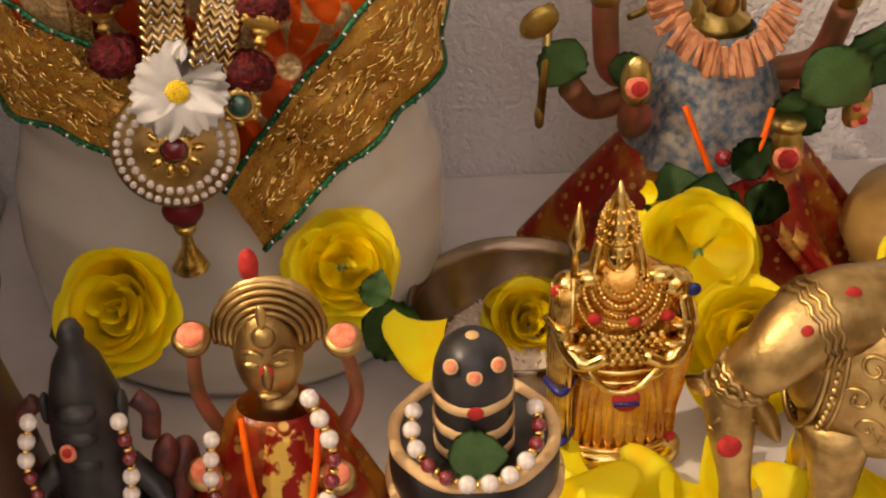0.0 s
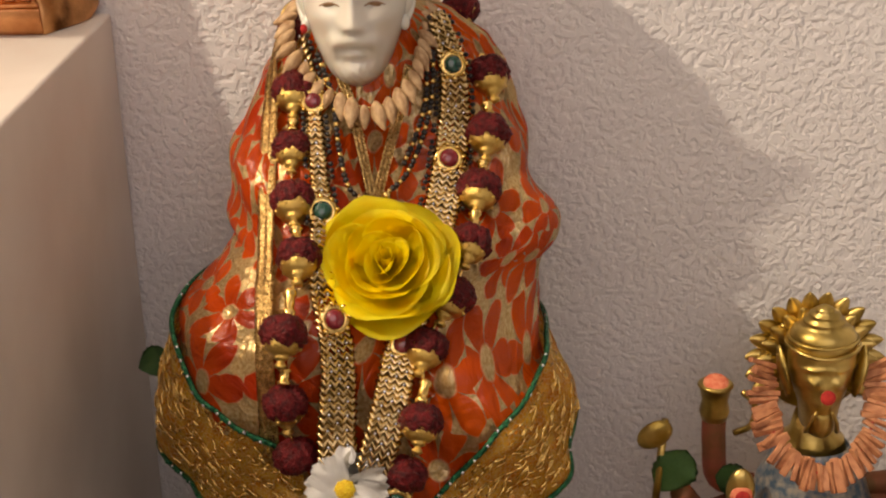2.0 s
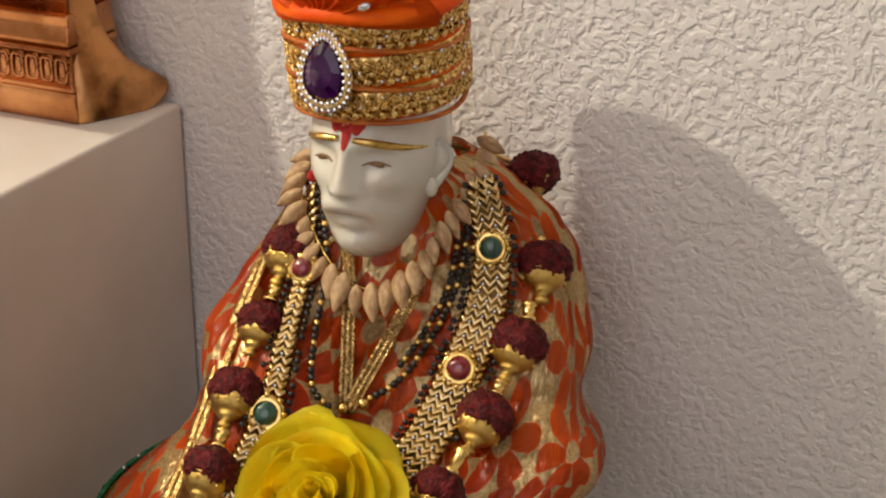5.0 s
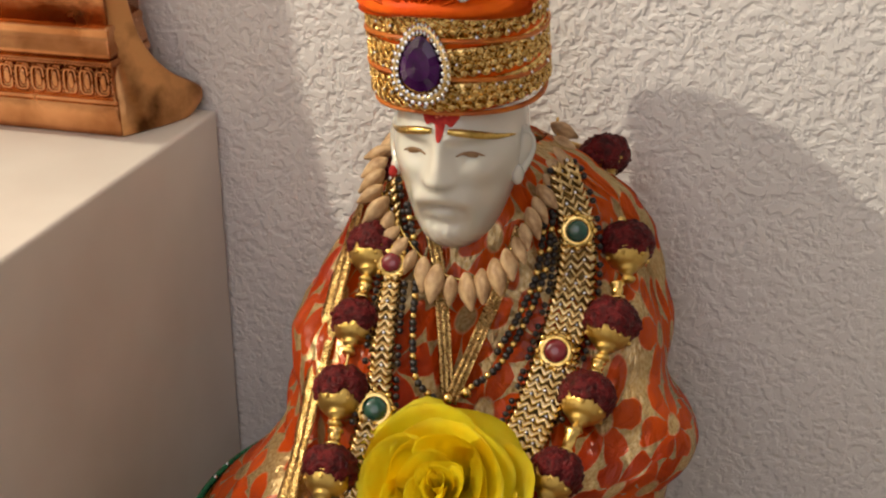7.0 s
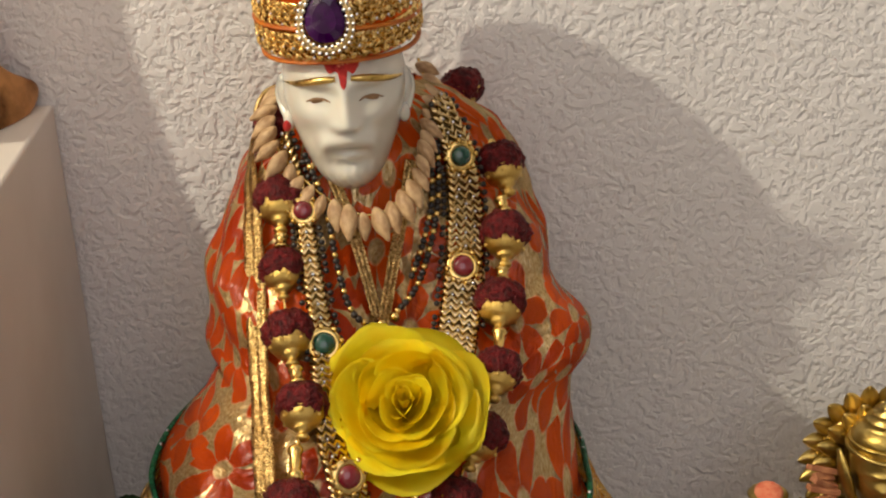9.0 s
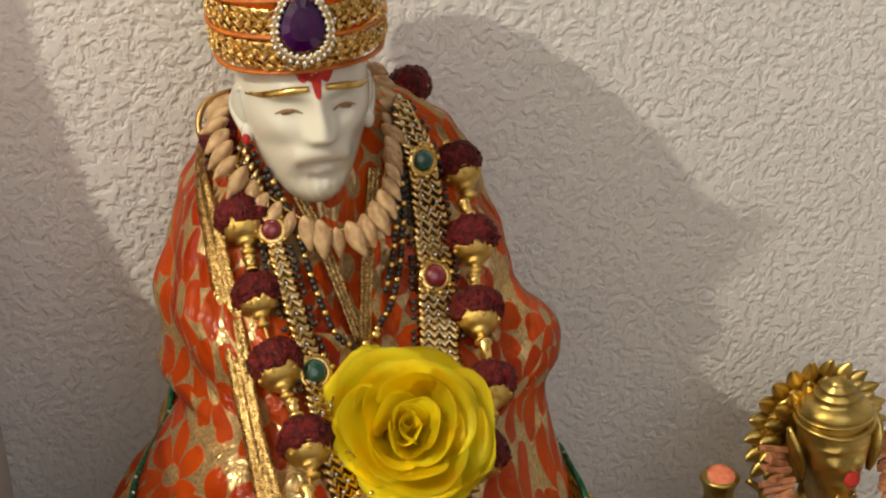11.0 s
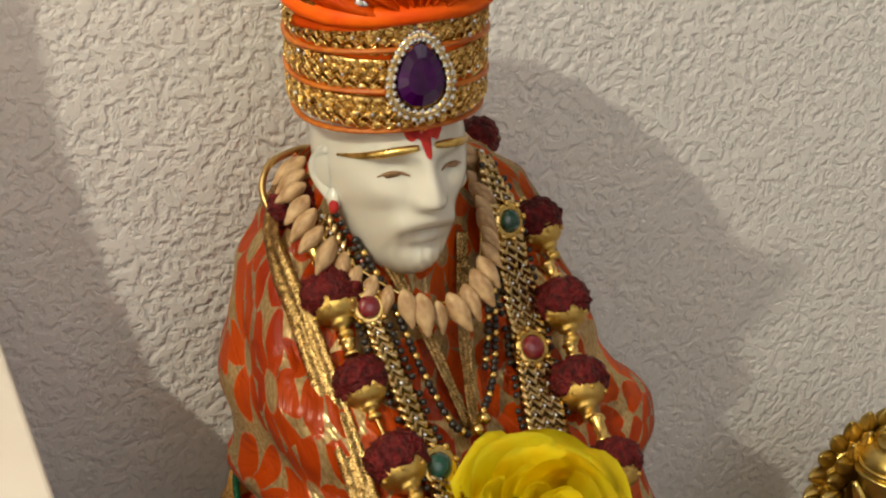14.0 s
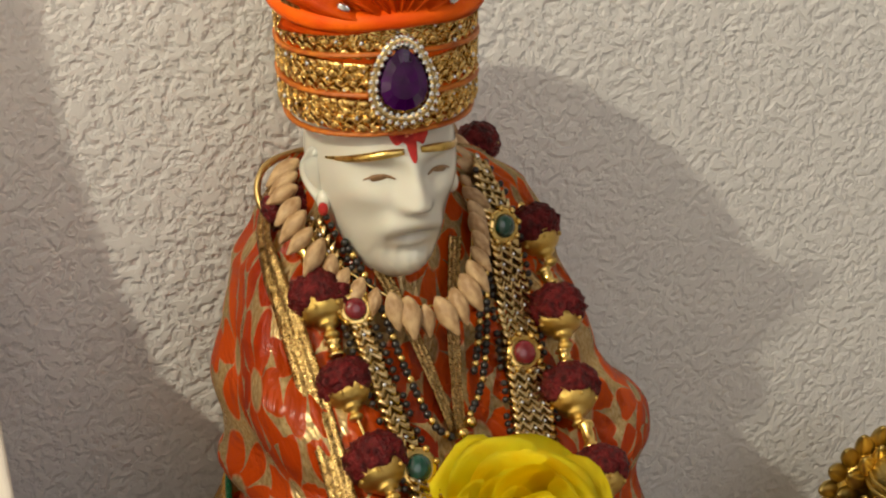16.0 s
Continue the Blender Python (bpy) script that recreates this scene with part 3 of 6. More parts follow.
def cloth_robe():
    ob = thing("robe", (0.18, -0.15, -0.30), "orange flowered silk robe with gold brocade ground", "robe")
    bm = bmesh.new()

    def f(u, v):
        phi = -176 + 352 * u
        z = 0.024 + (lerp(HEM, phi)[0] - 0.024) * v
        p, n = skin(phi, z, 0.003)
        ripple = noise.noise(Vector((phi * 0.045, z * 22, 1.7))) * 0.0035 + 0.0022 * math.sin(phi * 0.16 + z * 30) * min(1, v * 2)
        ripple += 0.0036 * math.sin((z + 0.25 * p.x) * 150) * bell(z + 0.10, 0.06) * (1 if abs(phi) > 40 else 0.2)
        ripple += 0.0040 * math.sin(phi * 0.075 + z * 55 + 1.3) * min(1, v * 3) * (1 if abs(phi) > 30 else 0.3)
        return p + n * ripple

    grid(bm, f, 180, 110, uv=lambda u, v: ((-176 + 352 * u) * 0.00235, -along(0.024 + (lerp(HEM, -176 + 352 * u)[0] - 0.024) * v)))
    settle(part("cloth", thicken(bm, 0.0012), SILK, ob), ob)

    def ribbon(points, width, material, name, off=0.006, thick=0.0012, n=60):
        b2 = bmesh.new()
        pts = spline([at_x(x, z, off)[0] for x, z in points], n)
        nor = [at_x(p.x, p.z)[1] for p in pts]

        def g(u, v):
            i = min(int(round(v * n)), n)
            t = (pts[min(i + 1, n)] - pts[max(i - 1, 0)]).normalized()
            side = t.cross(nor[i]).normalized()
            w = (u - 0.5) * width
            return pts[i] + side * w + nor[i] * 0.0004 * math.cos(u * math.pi * 5)

        grid(b2, g, 12, n, uv=lambda u, v: (u * width * 8, v))
        settle(part(name, thicken(b2, thick), material, ob), ob)

    # gold borders: the long one beside the bead string, and the two of the open collar
    ribbon([(0.143, 0.014), (0.132, -0.008), (0.1305, -0.035), (0.132, -0.065), (0.135, -0.095), (0.138, -0.125), (0.138, -0.17), (0.138, -0.21)], 0.0118, BROCADE, "gold_border", 0.0080)
    ribbon([(0.168, -0.012), (0.174, -0.030), (0.180, -0.052), (0.186, -0.078)], 0.0066, BROCADE, "collar_border", 0.006)
    ribbon([(0.208, -0.012), (0.204, -0.030), (0.196, -0.055), (0.188, -0.082)], 0.0066, BROCADE, "collar_border", 0.007)
    return ob


cloth_robe()


def swag(name, upper, lower, label):
    """A fall of gold tissue between two curved borders, with green sequin trims."""
    ob = thing(name, (0.18, -0.26, -0.26), label, "shawl", "gold shawl falls")
    n = 60
    up, lo = spline([(x, 0, z) for x, z in upper], n), spline([(x, 0, z) for x, z in lower], n)

    def f(u, v):
        i = min(int(round(u * n)), n)
        q = up[i].lerp(lo[i], v)
        p, nn = skin(q.x, q.z, 0.0085 - 0.0040 * min(1, max(0, (abs(q.x) - 60) / 30)))
        w = 0.0030 * math.sin(u * 26 + v * 5) * (0.3 + 0.7 * v) + 0.003 * noise.noise(Vector((u * 9, v * 7, 3)))
        return p + nn * w + Vector((0, -0.004, 0)) * v

    bm = bmesh.new()
    grid(bm, f, n, 26, uv=lambda u, v: (u * 0.9, v * 0.45))
    settle(part("tissue", thicken(bm, 0.001), ZARI, ob), ob)
    for v, nm in ((0.0, "upper_trim"), (1.0, "lower_trim")):
        line = [f(i / n, v) + Vector((0, -0.0015, 0)) for i in range(n + 1)]
        b2 = bmesh.new()
        tube(b2, line, 0.0017, 8)
        k = 0
        for p in even(line, 0.0034):
            ball(b2, Matrix.Translation(p + Vector((0.0004 * math.sin(k), -0.0012, 0.0010 * math.cos(k * 1.7)))), 0.00125, 6, 4, 1 if k % 3 == 0 else 0)
            k += 1
        settle(part(nm, b2, [GREENTRIM, CRYSTAL], ob, "green sequin trim"), ob)
    # tinsel threads stitched over the tissue
    b3 = bmesh.new()
    rnd = random.Random(len(upper))
    for _ in range(430):
        u, v, d = rnd.uniform(0.03, 0.95), rnd.uniform(0.06, 0.92), rnd.uniform(0.010, 0.035)
        e = rnd.choice((-1, 1)) * rnd.uniform(0.0, 0.08)
        line = [f(min(u + d * s, 1), min(max(v + e * s, 0), 1)) + Vector((0, -0.0016 - 0.0008 * math.sin(math.pi * s), 0)) for s in (0, 0.33, 0.66, 1)]
        tube(b3, line, 0.00055, 5)
    settle(part("tinsel_stitching", b3, BRIGHT, ob), ob)
    return ob


swag("gold_shawl", [(-122, -0.118), (-96, -0.122), (-78, -0.128), (-64, -0.138), (-47, -0.158), (-38, -0.169), (-29, -0.177), (-20, -0.184), (-12, -0.192)], [(-125, -0.190), (-96, -0.206), (-78, -0.217), (-64, -0.223), (-49, -0.227), (-38, -0.230), (-28, -0.235), (-18, -0.242), (-8, -0.250)], "gold tissue shawl hanging over the knee with green sequin borders")
swag("gold_shawl", [(122, -0.160), (98, -0.158), (80, -0.159), (66, -0.166), (53, -0.178), (39, -0.189), (30, -0.206), (23, -0.222), (15, -0.243), (4, -0.270)], [(125, -0.200), (98, -0.208), (83, -0.217), (69, -0.227), (56, -0.235), (46, -0.243), (36, -0.256), (28, -0.269), (21, -0.285), (13, -0.301)], "gold tissue shawl falling to a point with green sequin borders")


# ---- the turban ----
def turban():
    base = Vector((0.1785, -0.094, 0.0585))
    ob = thing("turban", base, "orange turban wound with gold sequin lace and a purple brooch", "turban")
    slim = Matrix.Diagonal((0.875, 0.90, 1, 1))
    lean = pose(0, 0, 0, 5, -2, 0) @ slim

    def ring(r, z, n=72, wob=0.0, seed=0):
        return [lean @ Vector((r * math.cos(t), r * 1.02 * math.sin(t), z + wob * (math.sin(t + seed) + 1.6 * math.cos(2 * (t + 1.66))))) for t in (2 * math.pi * i / n for i in range(n + 1))]

    bm = bmesh.new()
    lathe(bm, [(0.040, 0.002), (0.0435, 0.0), (0.0455, 0.010), (0.0462, 0.030), (0.0468, 0.052), (0.0468, 0.062), (0.043, 0.068), (0.030, 0.071), (0.004, 0.072)], lean, 72)
    part("wound_cloth", bm, SAFFRON, ob)
    # three belts of lace: scales of gold thread, slightly proud
    for k, (z, h) in enumerate(((0.0088, 0.0142), (0.0247, 0.0142), (0.0410, 0.0152))):
        bm = bmesh.new()
        lathe(bm, [(0.0452, z - h / 2), (0.0468, z - h / 2 + 0.001), (0.0474, z), (0.0474, z + h / 2 - 0.001), (0.0458, z + h / 2)], lean, 72, cap=False)
        rnd = random.Random(30 + k)
        rows = 4
        for row in range(rows):
            for i in range(46):
                t = 2 * math.pi * (i + (row % 2) * 0.5 + rnd.uniform(-0.1, 0.1)) / 46
                zz = z + (row - 1.5) * h * 0.235
                m = lean @ Matrix.Translation((0.0478 * math.cos(t), 0.0478 * math.sin(t), zz)) @ Matrix.Rotation(t, 4, "Z") @ pose(0, 0, 0, rnd.uniform(-25, 25), 14 + rnd.uniform(-16, 16), rnd.uniform(-20, 20))
                bmesh.ops.create_uvsphere(bm, u_segments=6, v_segments=4, radius=1.0, matrix=m @ Matrix.Diagonal((0.0007, 0.0028, 0.0021, 1)))
            # a wavy gold thread between the rows of sequins
            tube(bm, [lean @ Vector((0.0486 * math.cos(t), 0.0486 * math.sin(t), z + (row - 1.5) * h * 0.235 + 0.0013 * math.sin(46 * t))) for t in (2 * math.pi * i / 276 for i in range(277))], 0.00032, 5)
        part("sequin_lace", bm, SEQUIN, ob, "gold sequin lace band")
        bm = bmesh.new()
        for i in range(34):
            t = 2 * math.pi * (i + rnd.uniform(-0.3, 0.3)) / 34
            zz = z + rnd.choice((-0.3, 0, 0.3)) * h
            ball(bm, lean @ Matrix.Translation((0.0490 * math.cos(t), 0.0490 * math.sin(t), zz)), rnd.uniform(0.0006, 0.0013), 6, 4)
        tagged(part("clear_stone", bm, CRYSTAL, ob, "tiny clear stones on the lace"), kind="stuff")
    for z, r in ((0.0003, 0.0458), (0.0168, 0.0482), (0.0328, 0.0484)):
        bm = bmesh.new()
        tube(bm, ring(r, z, wob=0.0016, seed=z * 300), 0.0009, 8, flat=1.4)
        part("cord", bm, ORANGEBAND, ob, "orange twisted cord")
    # pleated crest that opens like a fan from above the brooch, round the front of the turban
    top = 0.0480
    mid = -1.66

    def crest(a, rho, lift=0.0):
        s, z = rho * math.sin(a), rho * math.cos(a)
        t = mid + s / 0.049
        r = 0.0482 + 0.22 * rho * max(math.cos(a), 0.15) + 0.0030 * math.sin(a * 17) * min(1, rho / 0.02) + lift
        return lean @ Vector((r * math.cos(t), r * 1.02 * math.sin(t), top + z))

    bm = bmesh.new()
    grid(bm, lambda u, v: crest(radians(-97 + 194 * u), 0.002 + 0.062 * v * (0.86 + 0.14 * math.cos(12 * u))), 110, 14)
    fan = part("pleated_crest", thicken(bm, 0.0010), SAFFRON, ob, "pleated orange fan of cloth")
    bm = bmesh.new()
    tube(bm, [lean @ Vector((0.0482 * math.cos(t), 0.0492 * math.sin(t), 0.0502 + 0.0012 * math.sin(3 * t))) for t in (2 * math.pi * i / 72 for i in range(73))], 0.0034, 10, flat=1.3)
    part("rolled_fold", bm, SAFFRON, ob, "rolled orange fold")
    one = bmesh.new()
    egg(one, (0, 0, 0), (0.0019, 0.0030, 0.0011), seg=12, ring=8)
    drop = mesh_of("clear_drop", one, CRYSTAL)
    for a, rho in ((-72, 0.026), (-58, 0.031), (-38, 0.036), (-12, 0.034), (14, 0.038), (30, 0.030), (52, 0.034), (70, 0.026), (-24, 0.050), (4, 0.052), (44, 0.050)):
        p, q = crest(radians(a), rho, 0.0012), crest(radians(a), rho + 0.004, 0.0012)
        way = (q - p).normalized()
        out = Vector((p.x, p.y, 0)).normalized()
        side = way.cross(out).normalized()
        shared("clear_drop", drop, Matrix.Translation(p) @ Matrix((side, way, side.cross(way))).transposed().to_4x4(), fan)
    bm = bmesh.new()
    grid(bm, lambda u, v: lean @ Vector(((0.0500 + 0.006 * v) * math.cos(mid - 0.95 - 0.28 * u), (0.0500 + 0.006 * v) * math.sin(mid - 0.95 - 0.28 * u), 0.046 + 0.052 * v)), 8, 16)
    part("lace_end", thicken(bm, 0.0014), SEQUIN, ob, "end of the gold lace standing up")
    bm = bmesh.new()
    for i in range(18):
        t = 2 * math.pi * i / 18
        tube(bm, [lean @ Vector((0.043 * math.cos(t), 0.043 * math.sin(t), 0.052)), lean @ Vector((0.036 * math.cos(t + 0.1), 0.036 * math.sin(t + 0.1), 0.068)), lean @ Vector((0.020 * math.cos(t + 0.4), 0.020 * math.sin(t + 0.4), 0.078)), lean @ Vector((0.003 * math.cos(t), 0.003 * math.sin(t), 0.081))], [0.0060, 0.0066, 0.0050, 0.003], 8)
    part("gathered_crown", bm, SAFFRON, ob)
    # brooch
    spot = aim(Vector((-0.0040, -0.0472, 0.0222)), (-0.10, -1, 0.10))
    bm = bmesh.new()

    def pear(t, r):
        x, y = math.sin(t) * r * (1 - 0.26 * math.cos(t) - 0.05), math.cos(t) * r * 1.28 - 0.04 * r
        return x, y

    rows = []
    for r, z in ((0.0102, 0.0), (0.0098, 0.0022), (0.0060, 0.0044), (0.0015, 0.0050)):
        rows.append([bm.verts.new(spot @ Vector((*pear(2 * math.pi * i / 16, r), z))) for i in range(16)])
    for a, b in zip(rows, rows[1:]):
        for i in range(16):
            bm.faces.new((a[i], a[(i + 1) % 16], b[(i + 1) % 16], b[i]))
    bm.faces.new(rows[-1])
    bm.faces.new(rows[0][::-1])
    gem = link("gem", bm, PURPLE, ob, "large faceted purple pear-shaped stone", smooth=False)
    bm = bmesh.new()
    lathe_ring = [spot @ Vector((*pear(2 * math.pi * i / 48, 0.0125), 0.0)) for i in range(49)]
    tube(bm, lathe_ring, 0.0022, 8)
    bezel = part("setting", bm, SILVERGOLD, ob)
    one = bmesh.new()
    bmesh.ops.create_icosphere(one, subdivisions=1, radius=0.00125)
    stone = bpy.data.meshes.new("rhinestone")
    one.to_mesh(stone)
    one.free()
    stone.materials.append(CRYSTAL)
    for r, cnt, z in ((0.0114, 28, 0.0020), (0.0139, 32, 0.0012)):
        for i in range(cnt):
            x, y = pear(2 * math.pi * i / cnt, r)
            shared("rhinestone", stone, spot @ Matrix.Translation((x, y, z)), bezel)
    return ob


turban()


# ---- ornaments on the figure ----
def bead_mesh(seed):
    """A dried berry stone: five grooves and a deeply knotted skin."""
    bm = bmesh.new()
    bmesh.ops.create_uvsphere(bm, u_segments=48, v_segments=32, radius=1.0)
    for v in bm.verts:
        t = math.atan2(v.co.y, v.co.x)
        groove = 0.15 * abs(math.sin(t * 2.5 + 0.3 * math.sin(v.co.z * 4 + seed))) ** 0.45 * (1 - v.co.z ** 4)
        q = v.co * 4.2 + Vector((seed * 7.3, 0, 0))
        v.co *= 0.86 + groove + 0.20 * abs(noise.noise(q)) + 0.10 * abs(noise.noise(q * 2.2))
        v.co.z *= 0.90
    return mesh_of("bead", bm, RUDRA)


def cup_mesh():
    """A crown of pointed gold petals under the bead, with a neck and a small ball."""
    bm = bmesh.new()
    seg = 36
    rows = []
    for r, z, s in ((0.10, -1.62, 0), (0.26, -1.56, 0), (0.33, -1.46, 0), (0.26, -1.36, 0), (0.19, -1.30, 0), (0.21, -1.22, 0), (0.40, -1.14, 0), (0.44, -1.08, 0), (0.38, -1.02, 0), (0.62, -0.96, 0), (0.80, -0.82, 0), (0.92, -0.64, 0.15), (1.03, -0.42, 1), (1.00, -0.42, 1), (0.88, -0.62, 0.15)):
        rows.append([bm.verts.new(((r + 0.05 * s * math.cos(6 * a)) * math.cos(a), (r + 0.05 * s * math.cos(6 * a)) * math.sin(a), z + 0.22 * s * (abs(math.cos(3 * a)) * 2 - 1))) for a in (2 * math.pi * i / seg for i in range(seg))])
    for a, b in zip(rows, rows[1:]):
        for i in range(seg):
            bm.faces.new((a[i], a[(i + 1) % seg], b[(i + 1) % seg], b[i]))
    bm.faces.new(rows[0][::-1])
    for i in range(6):
        a = 2 * math.pi * i / 6
        ball(bm, Matrix.Translation((0.92 * math.cos(a), 0.92 * math.sin(a), -0.66)), 0.10, 8, 6)
    return mesh_of("bead_cup", bm, GOLD)


def spacer_mesh():
    bm = bmesh.new()
    lathe(bm, [(0.20, -0.5), (0.42, -0.42), (0.44, -0.30), (0.30, -0.22), (0.34, 0.0), (0.30, 0.22), (0.44, 0.30), (0.42, 0.42), (0.20, 0.5)], seg=14)
    return mesh_of("spacer", bm, BRIGHT)


BEADS, CUP, SPACER = [bead_mesh(k) for k in range(3)], cup_mesh(), spacer_mesh()
LEFT_BEADS = [(0.1405, -0.082, 0.0060), (0.142, -0.121, -0.0200), (0.143, -0.152, -0.0455), (0.1464, -0.183, -0.0661), (0.1535, -0.218, -0.0871), (0.1489, -0.259, -0.1146), (0.1479, -0.263, -0.1554), (0.1520, -0.266, -0.1870)]
RIGHT_BEADS = [(0.2393, -0.0503, 0.0116), (0.2579, -0.0802, -0.0218), (0.2577, -0.1105, -0.0498), (0.2530, -0.1385, -0.0766), (0.2489, -0.1819, -0.0932), (0.2384, -0.2000, -0.1185), (0.2240, -0.2250, -0.1395), (0.2228, -0.2622, -0.1669), (0.2140, -0.2700, -0.1960)]


def bead_garland():
    ob = thing("bead_garland", (0.19, -0.25, -0.20), "long garland of dark red rudraksha beads in gold cups", "garland")
    base = inside(ob)
    rnd = random.Random(5)
    for line in (LEFT_BEADS, RIGHT_BEADS):
        pts = [Vector(p) for p in line]
        for i, p in enumerate(pts):
            a, b = pts[max(i - 1, 0)], pts[min(i + 1, len(pts) - 1)]
            way = (a - b).normalized()
            r = 0.0123 * rnd.uniform(0.93, 1.06)
            turn = aim(p, way, rnd.uniform(0, 360))
            shared("bead", BEADS[i % 3], base @ turn @ Matrix.Scale(r, 4), ob)
            shared("bead_cup", CUP, base @ aim(p, way, rnd.uniform(0, 60)) @ Matrix.Diagonal((r * 0.86, r * 0.86, r * min(1.0, (a - b).length * 0.5 / 0.034), 1)), ob)
            if i + 1 < len(pts):
                q = pts[i + 1]
                gap = (p - q).length
                if gap > 0.039:
                    shared("spacer", SPACER, base @ aim(p.lerp(q, 0.62), way, 0) @ Matrix.Diagonal((0.0090, 0.0090, gap - 0.031, 1)), ob)
        bm = bmesh.new()
        tube(bm, [base @ p for p in spline(pts, 60)], 0.0008, 6)
        part("string", bm, BRIGHT, ob)
    bm = bmesh.new()  # the loop behind the neck
    tube(bm, [base @ p for p in spline([LEFT_BEADS[0], (0.1310, -0.079, 0.0030), (0.1285, -0.070, 0.0110), (0.1345, -0.062, 0.0195), (0.1500, -0.052, 0.0205), (0.165, -0.045, 0.018), (0.185, -0.040, 0.016), (0.216, -0.042, 0.014), RIGHT_BEADS[0]], 60)], 0.0017, 8)
    part("neck_loop", bm, BRASS, ob)
    return ob


bead_garland()

LEFT_CHAIN = [(0.150, -0.104, 0.004), (0.154, -0.132, -0.024), (0.157, -0.163, -0.052), (0.161, -0.190, -0.078), (0.166, -0.236, -0.108), (0.172, -0.2655, -0.140), (0.176, -0.2685, -0.175), (0.178, -0.2700, -0.206)]
RIGHT_CHAIN = [(0.222, -0.058, 0.014), (0.2327, -0.080, -0.014), (0.2350, -0.108, -0.042), (0.2330, -0.136, -0.068), (0.2290, -0.178, -0.090), (0.2210, -0.222, -0.112), (0.2100, -0.258, -0.142), (0.2010, -0.2690, -0.175), (0.1900, -0.2720, -0.208)]


def small_ball(material):
    bm = bmesh.new()
    ball(bm, Matrix(), 1.0, 8, 6)
    return mesh_of("bead", bm, material)


SMALL_BLACK, SMALL_GOLD = small_ball(BLACK), small_ball(BRIGHT)


def gem(parent, at, normal, r, stone, name="gem", petals=8):
    """A coloured stone in a scalloped gold setting."""
    m = aim(at, normal)
    bm = bmesh.new()
    egg(bm, (0, 0, 0), (r, r, r * 0.55), seg=16, ring=10)
    bm.transform(inside(parent) @ m @ Matrix.Translation((0, 0, r * 0.25)))
    g = part(name, bm, stone, parent)
    bm = bmesh.new()
    lathe(bm, [(r * 1.55, -r * 0.25), (r * 1.6, 0), (r * 1.35, r * 0.28), (r * 1.02, r * 0.22)], seg=24, cap=False)
    for i in range(petals):
        a = 2 * math.pi * i / petals
        ball(bm, Matrix.Translation((r * 1.5 * math.cos(a), r * 1.5 * math.sin(a), r * 0.15)), r * 0.30, 8, 6)
    bm.transform(inside(parent) @ m)
    part("setting", bm, BRIGHT, g)
    return g


def chain_band(parent, line, widths, step=0.0040):
    """Rows of chevron links nested closely over a gold mesh, with clear stones between them."""
    base = inside(parent)
    drape = [at_x(x, z, 0.0065)[0] if z > -0.15 else Vector((x, y, z)) for x, y, z in line]
    pts = even(spline(drape, 220), step)
    stones = bmesh.new()
    n = len(pts)
    rnd = random.Random(int(line[0][0] * 1e4))
    for i, p in enumerate(pts):
        t = (pts[min(i + 1, n - 1)] - pts[max(i - 1, 0)]).normalized()
        nor = at_x(p.x, p.z)[1]
        nor = (nor - t * nor.dot(t)).normalized()
        side = t.cross(nor)
        w = lerp(widths, i / (n - 1))[0]
        cols = max(2, int(round(w / 0.0054)))
        q = [base @ (p + side * ((k / (2 * cols) - 0.5) * w) + t * (0.0022 if k % 2 else -0.0016) + nor * (0.0012 + 0.0012 * (k % 2) + 0.0007 * math.sin(i * 1.3))) for k in range(2 * cols + 1)]
        link_bm = bmesh.new()
        tube(link_bm, q, [0.0014 if k % 2 else 0.0009 for k in range(2 * cols + 1)], 6, flat=1.5)
        part("zigzag_link", link_bm, SILVERGOLD, parent)
        for k in range(2, 2 * cols, 2):
            if (i + k // 2) % 2:
                ball(stones, Matrix.Translation(q[k] + nor * 0.0012 - t * 0.0004), 0.0012, 6, 4)
        if i < n * 0.45:
            for e in (-1, 1):
                if rnd.random() < 0.8:
                    shared("black_bead", SMALL_BLACK, base @ Matrix.Translation(p + side * e * (w * 0.5 + 0.0022) + nor * 0.001) @ Matrix.Scale(0.0016, 4), parent)
    tagged(part("clear_stone", stones, CRYSTAL, parent, "tiny clear stones set in the chain"), kind="stuff")
    mesh = bmesh.new()

    def back(u, v):
        i = min(int(round(v * (n - 1))), n - 1)
        t = (pts[min(i + 1, n - 1)] - pts[max(i - 1, 0)]).normalized()
        nor = at_x(pts[i].x, pts[i].z)[1]
        nor = (nor - t * nor.dot(t)).normalized()
        return base @ (pts[i] + t.cross(nor) * ((u - 0.5) * 0.96 * lerp(widths, i / (n - 1))[0]) - nor * 0.0004)

    grid(mesh, back, 8, n - 1)
    part("gold_mesh", thicken(mesh, 0.0006), BRASS, parent, "dark gold mesh under the links")


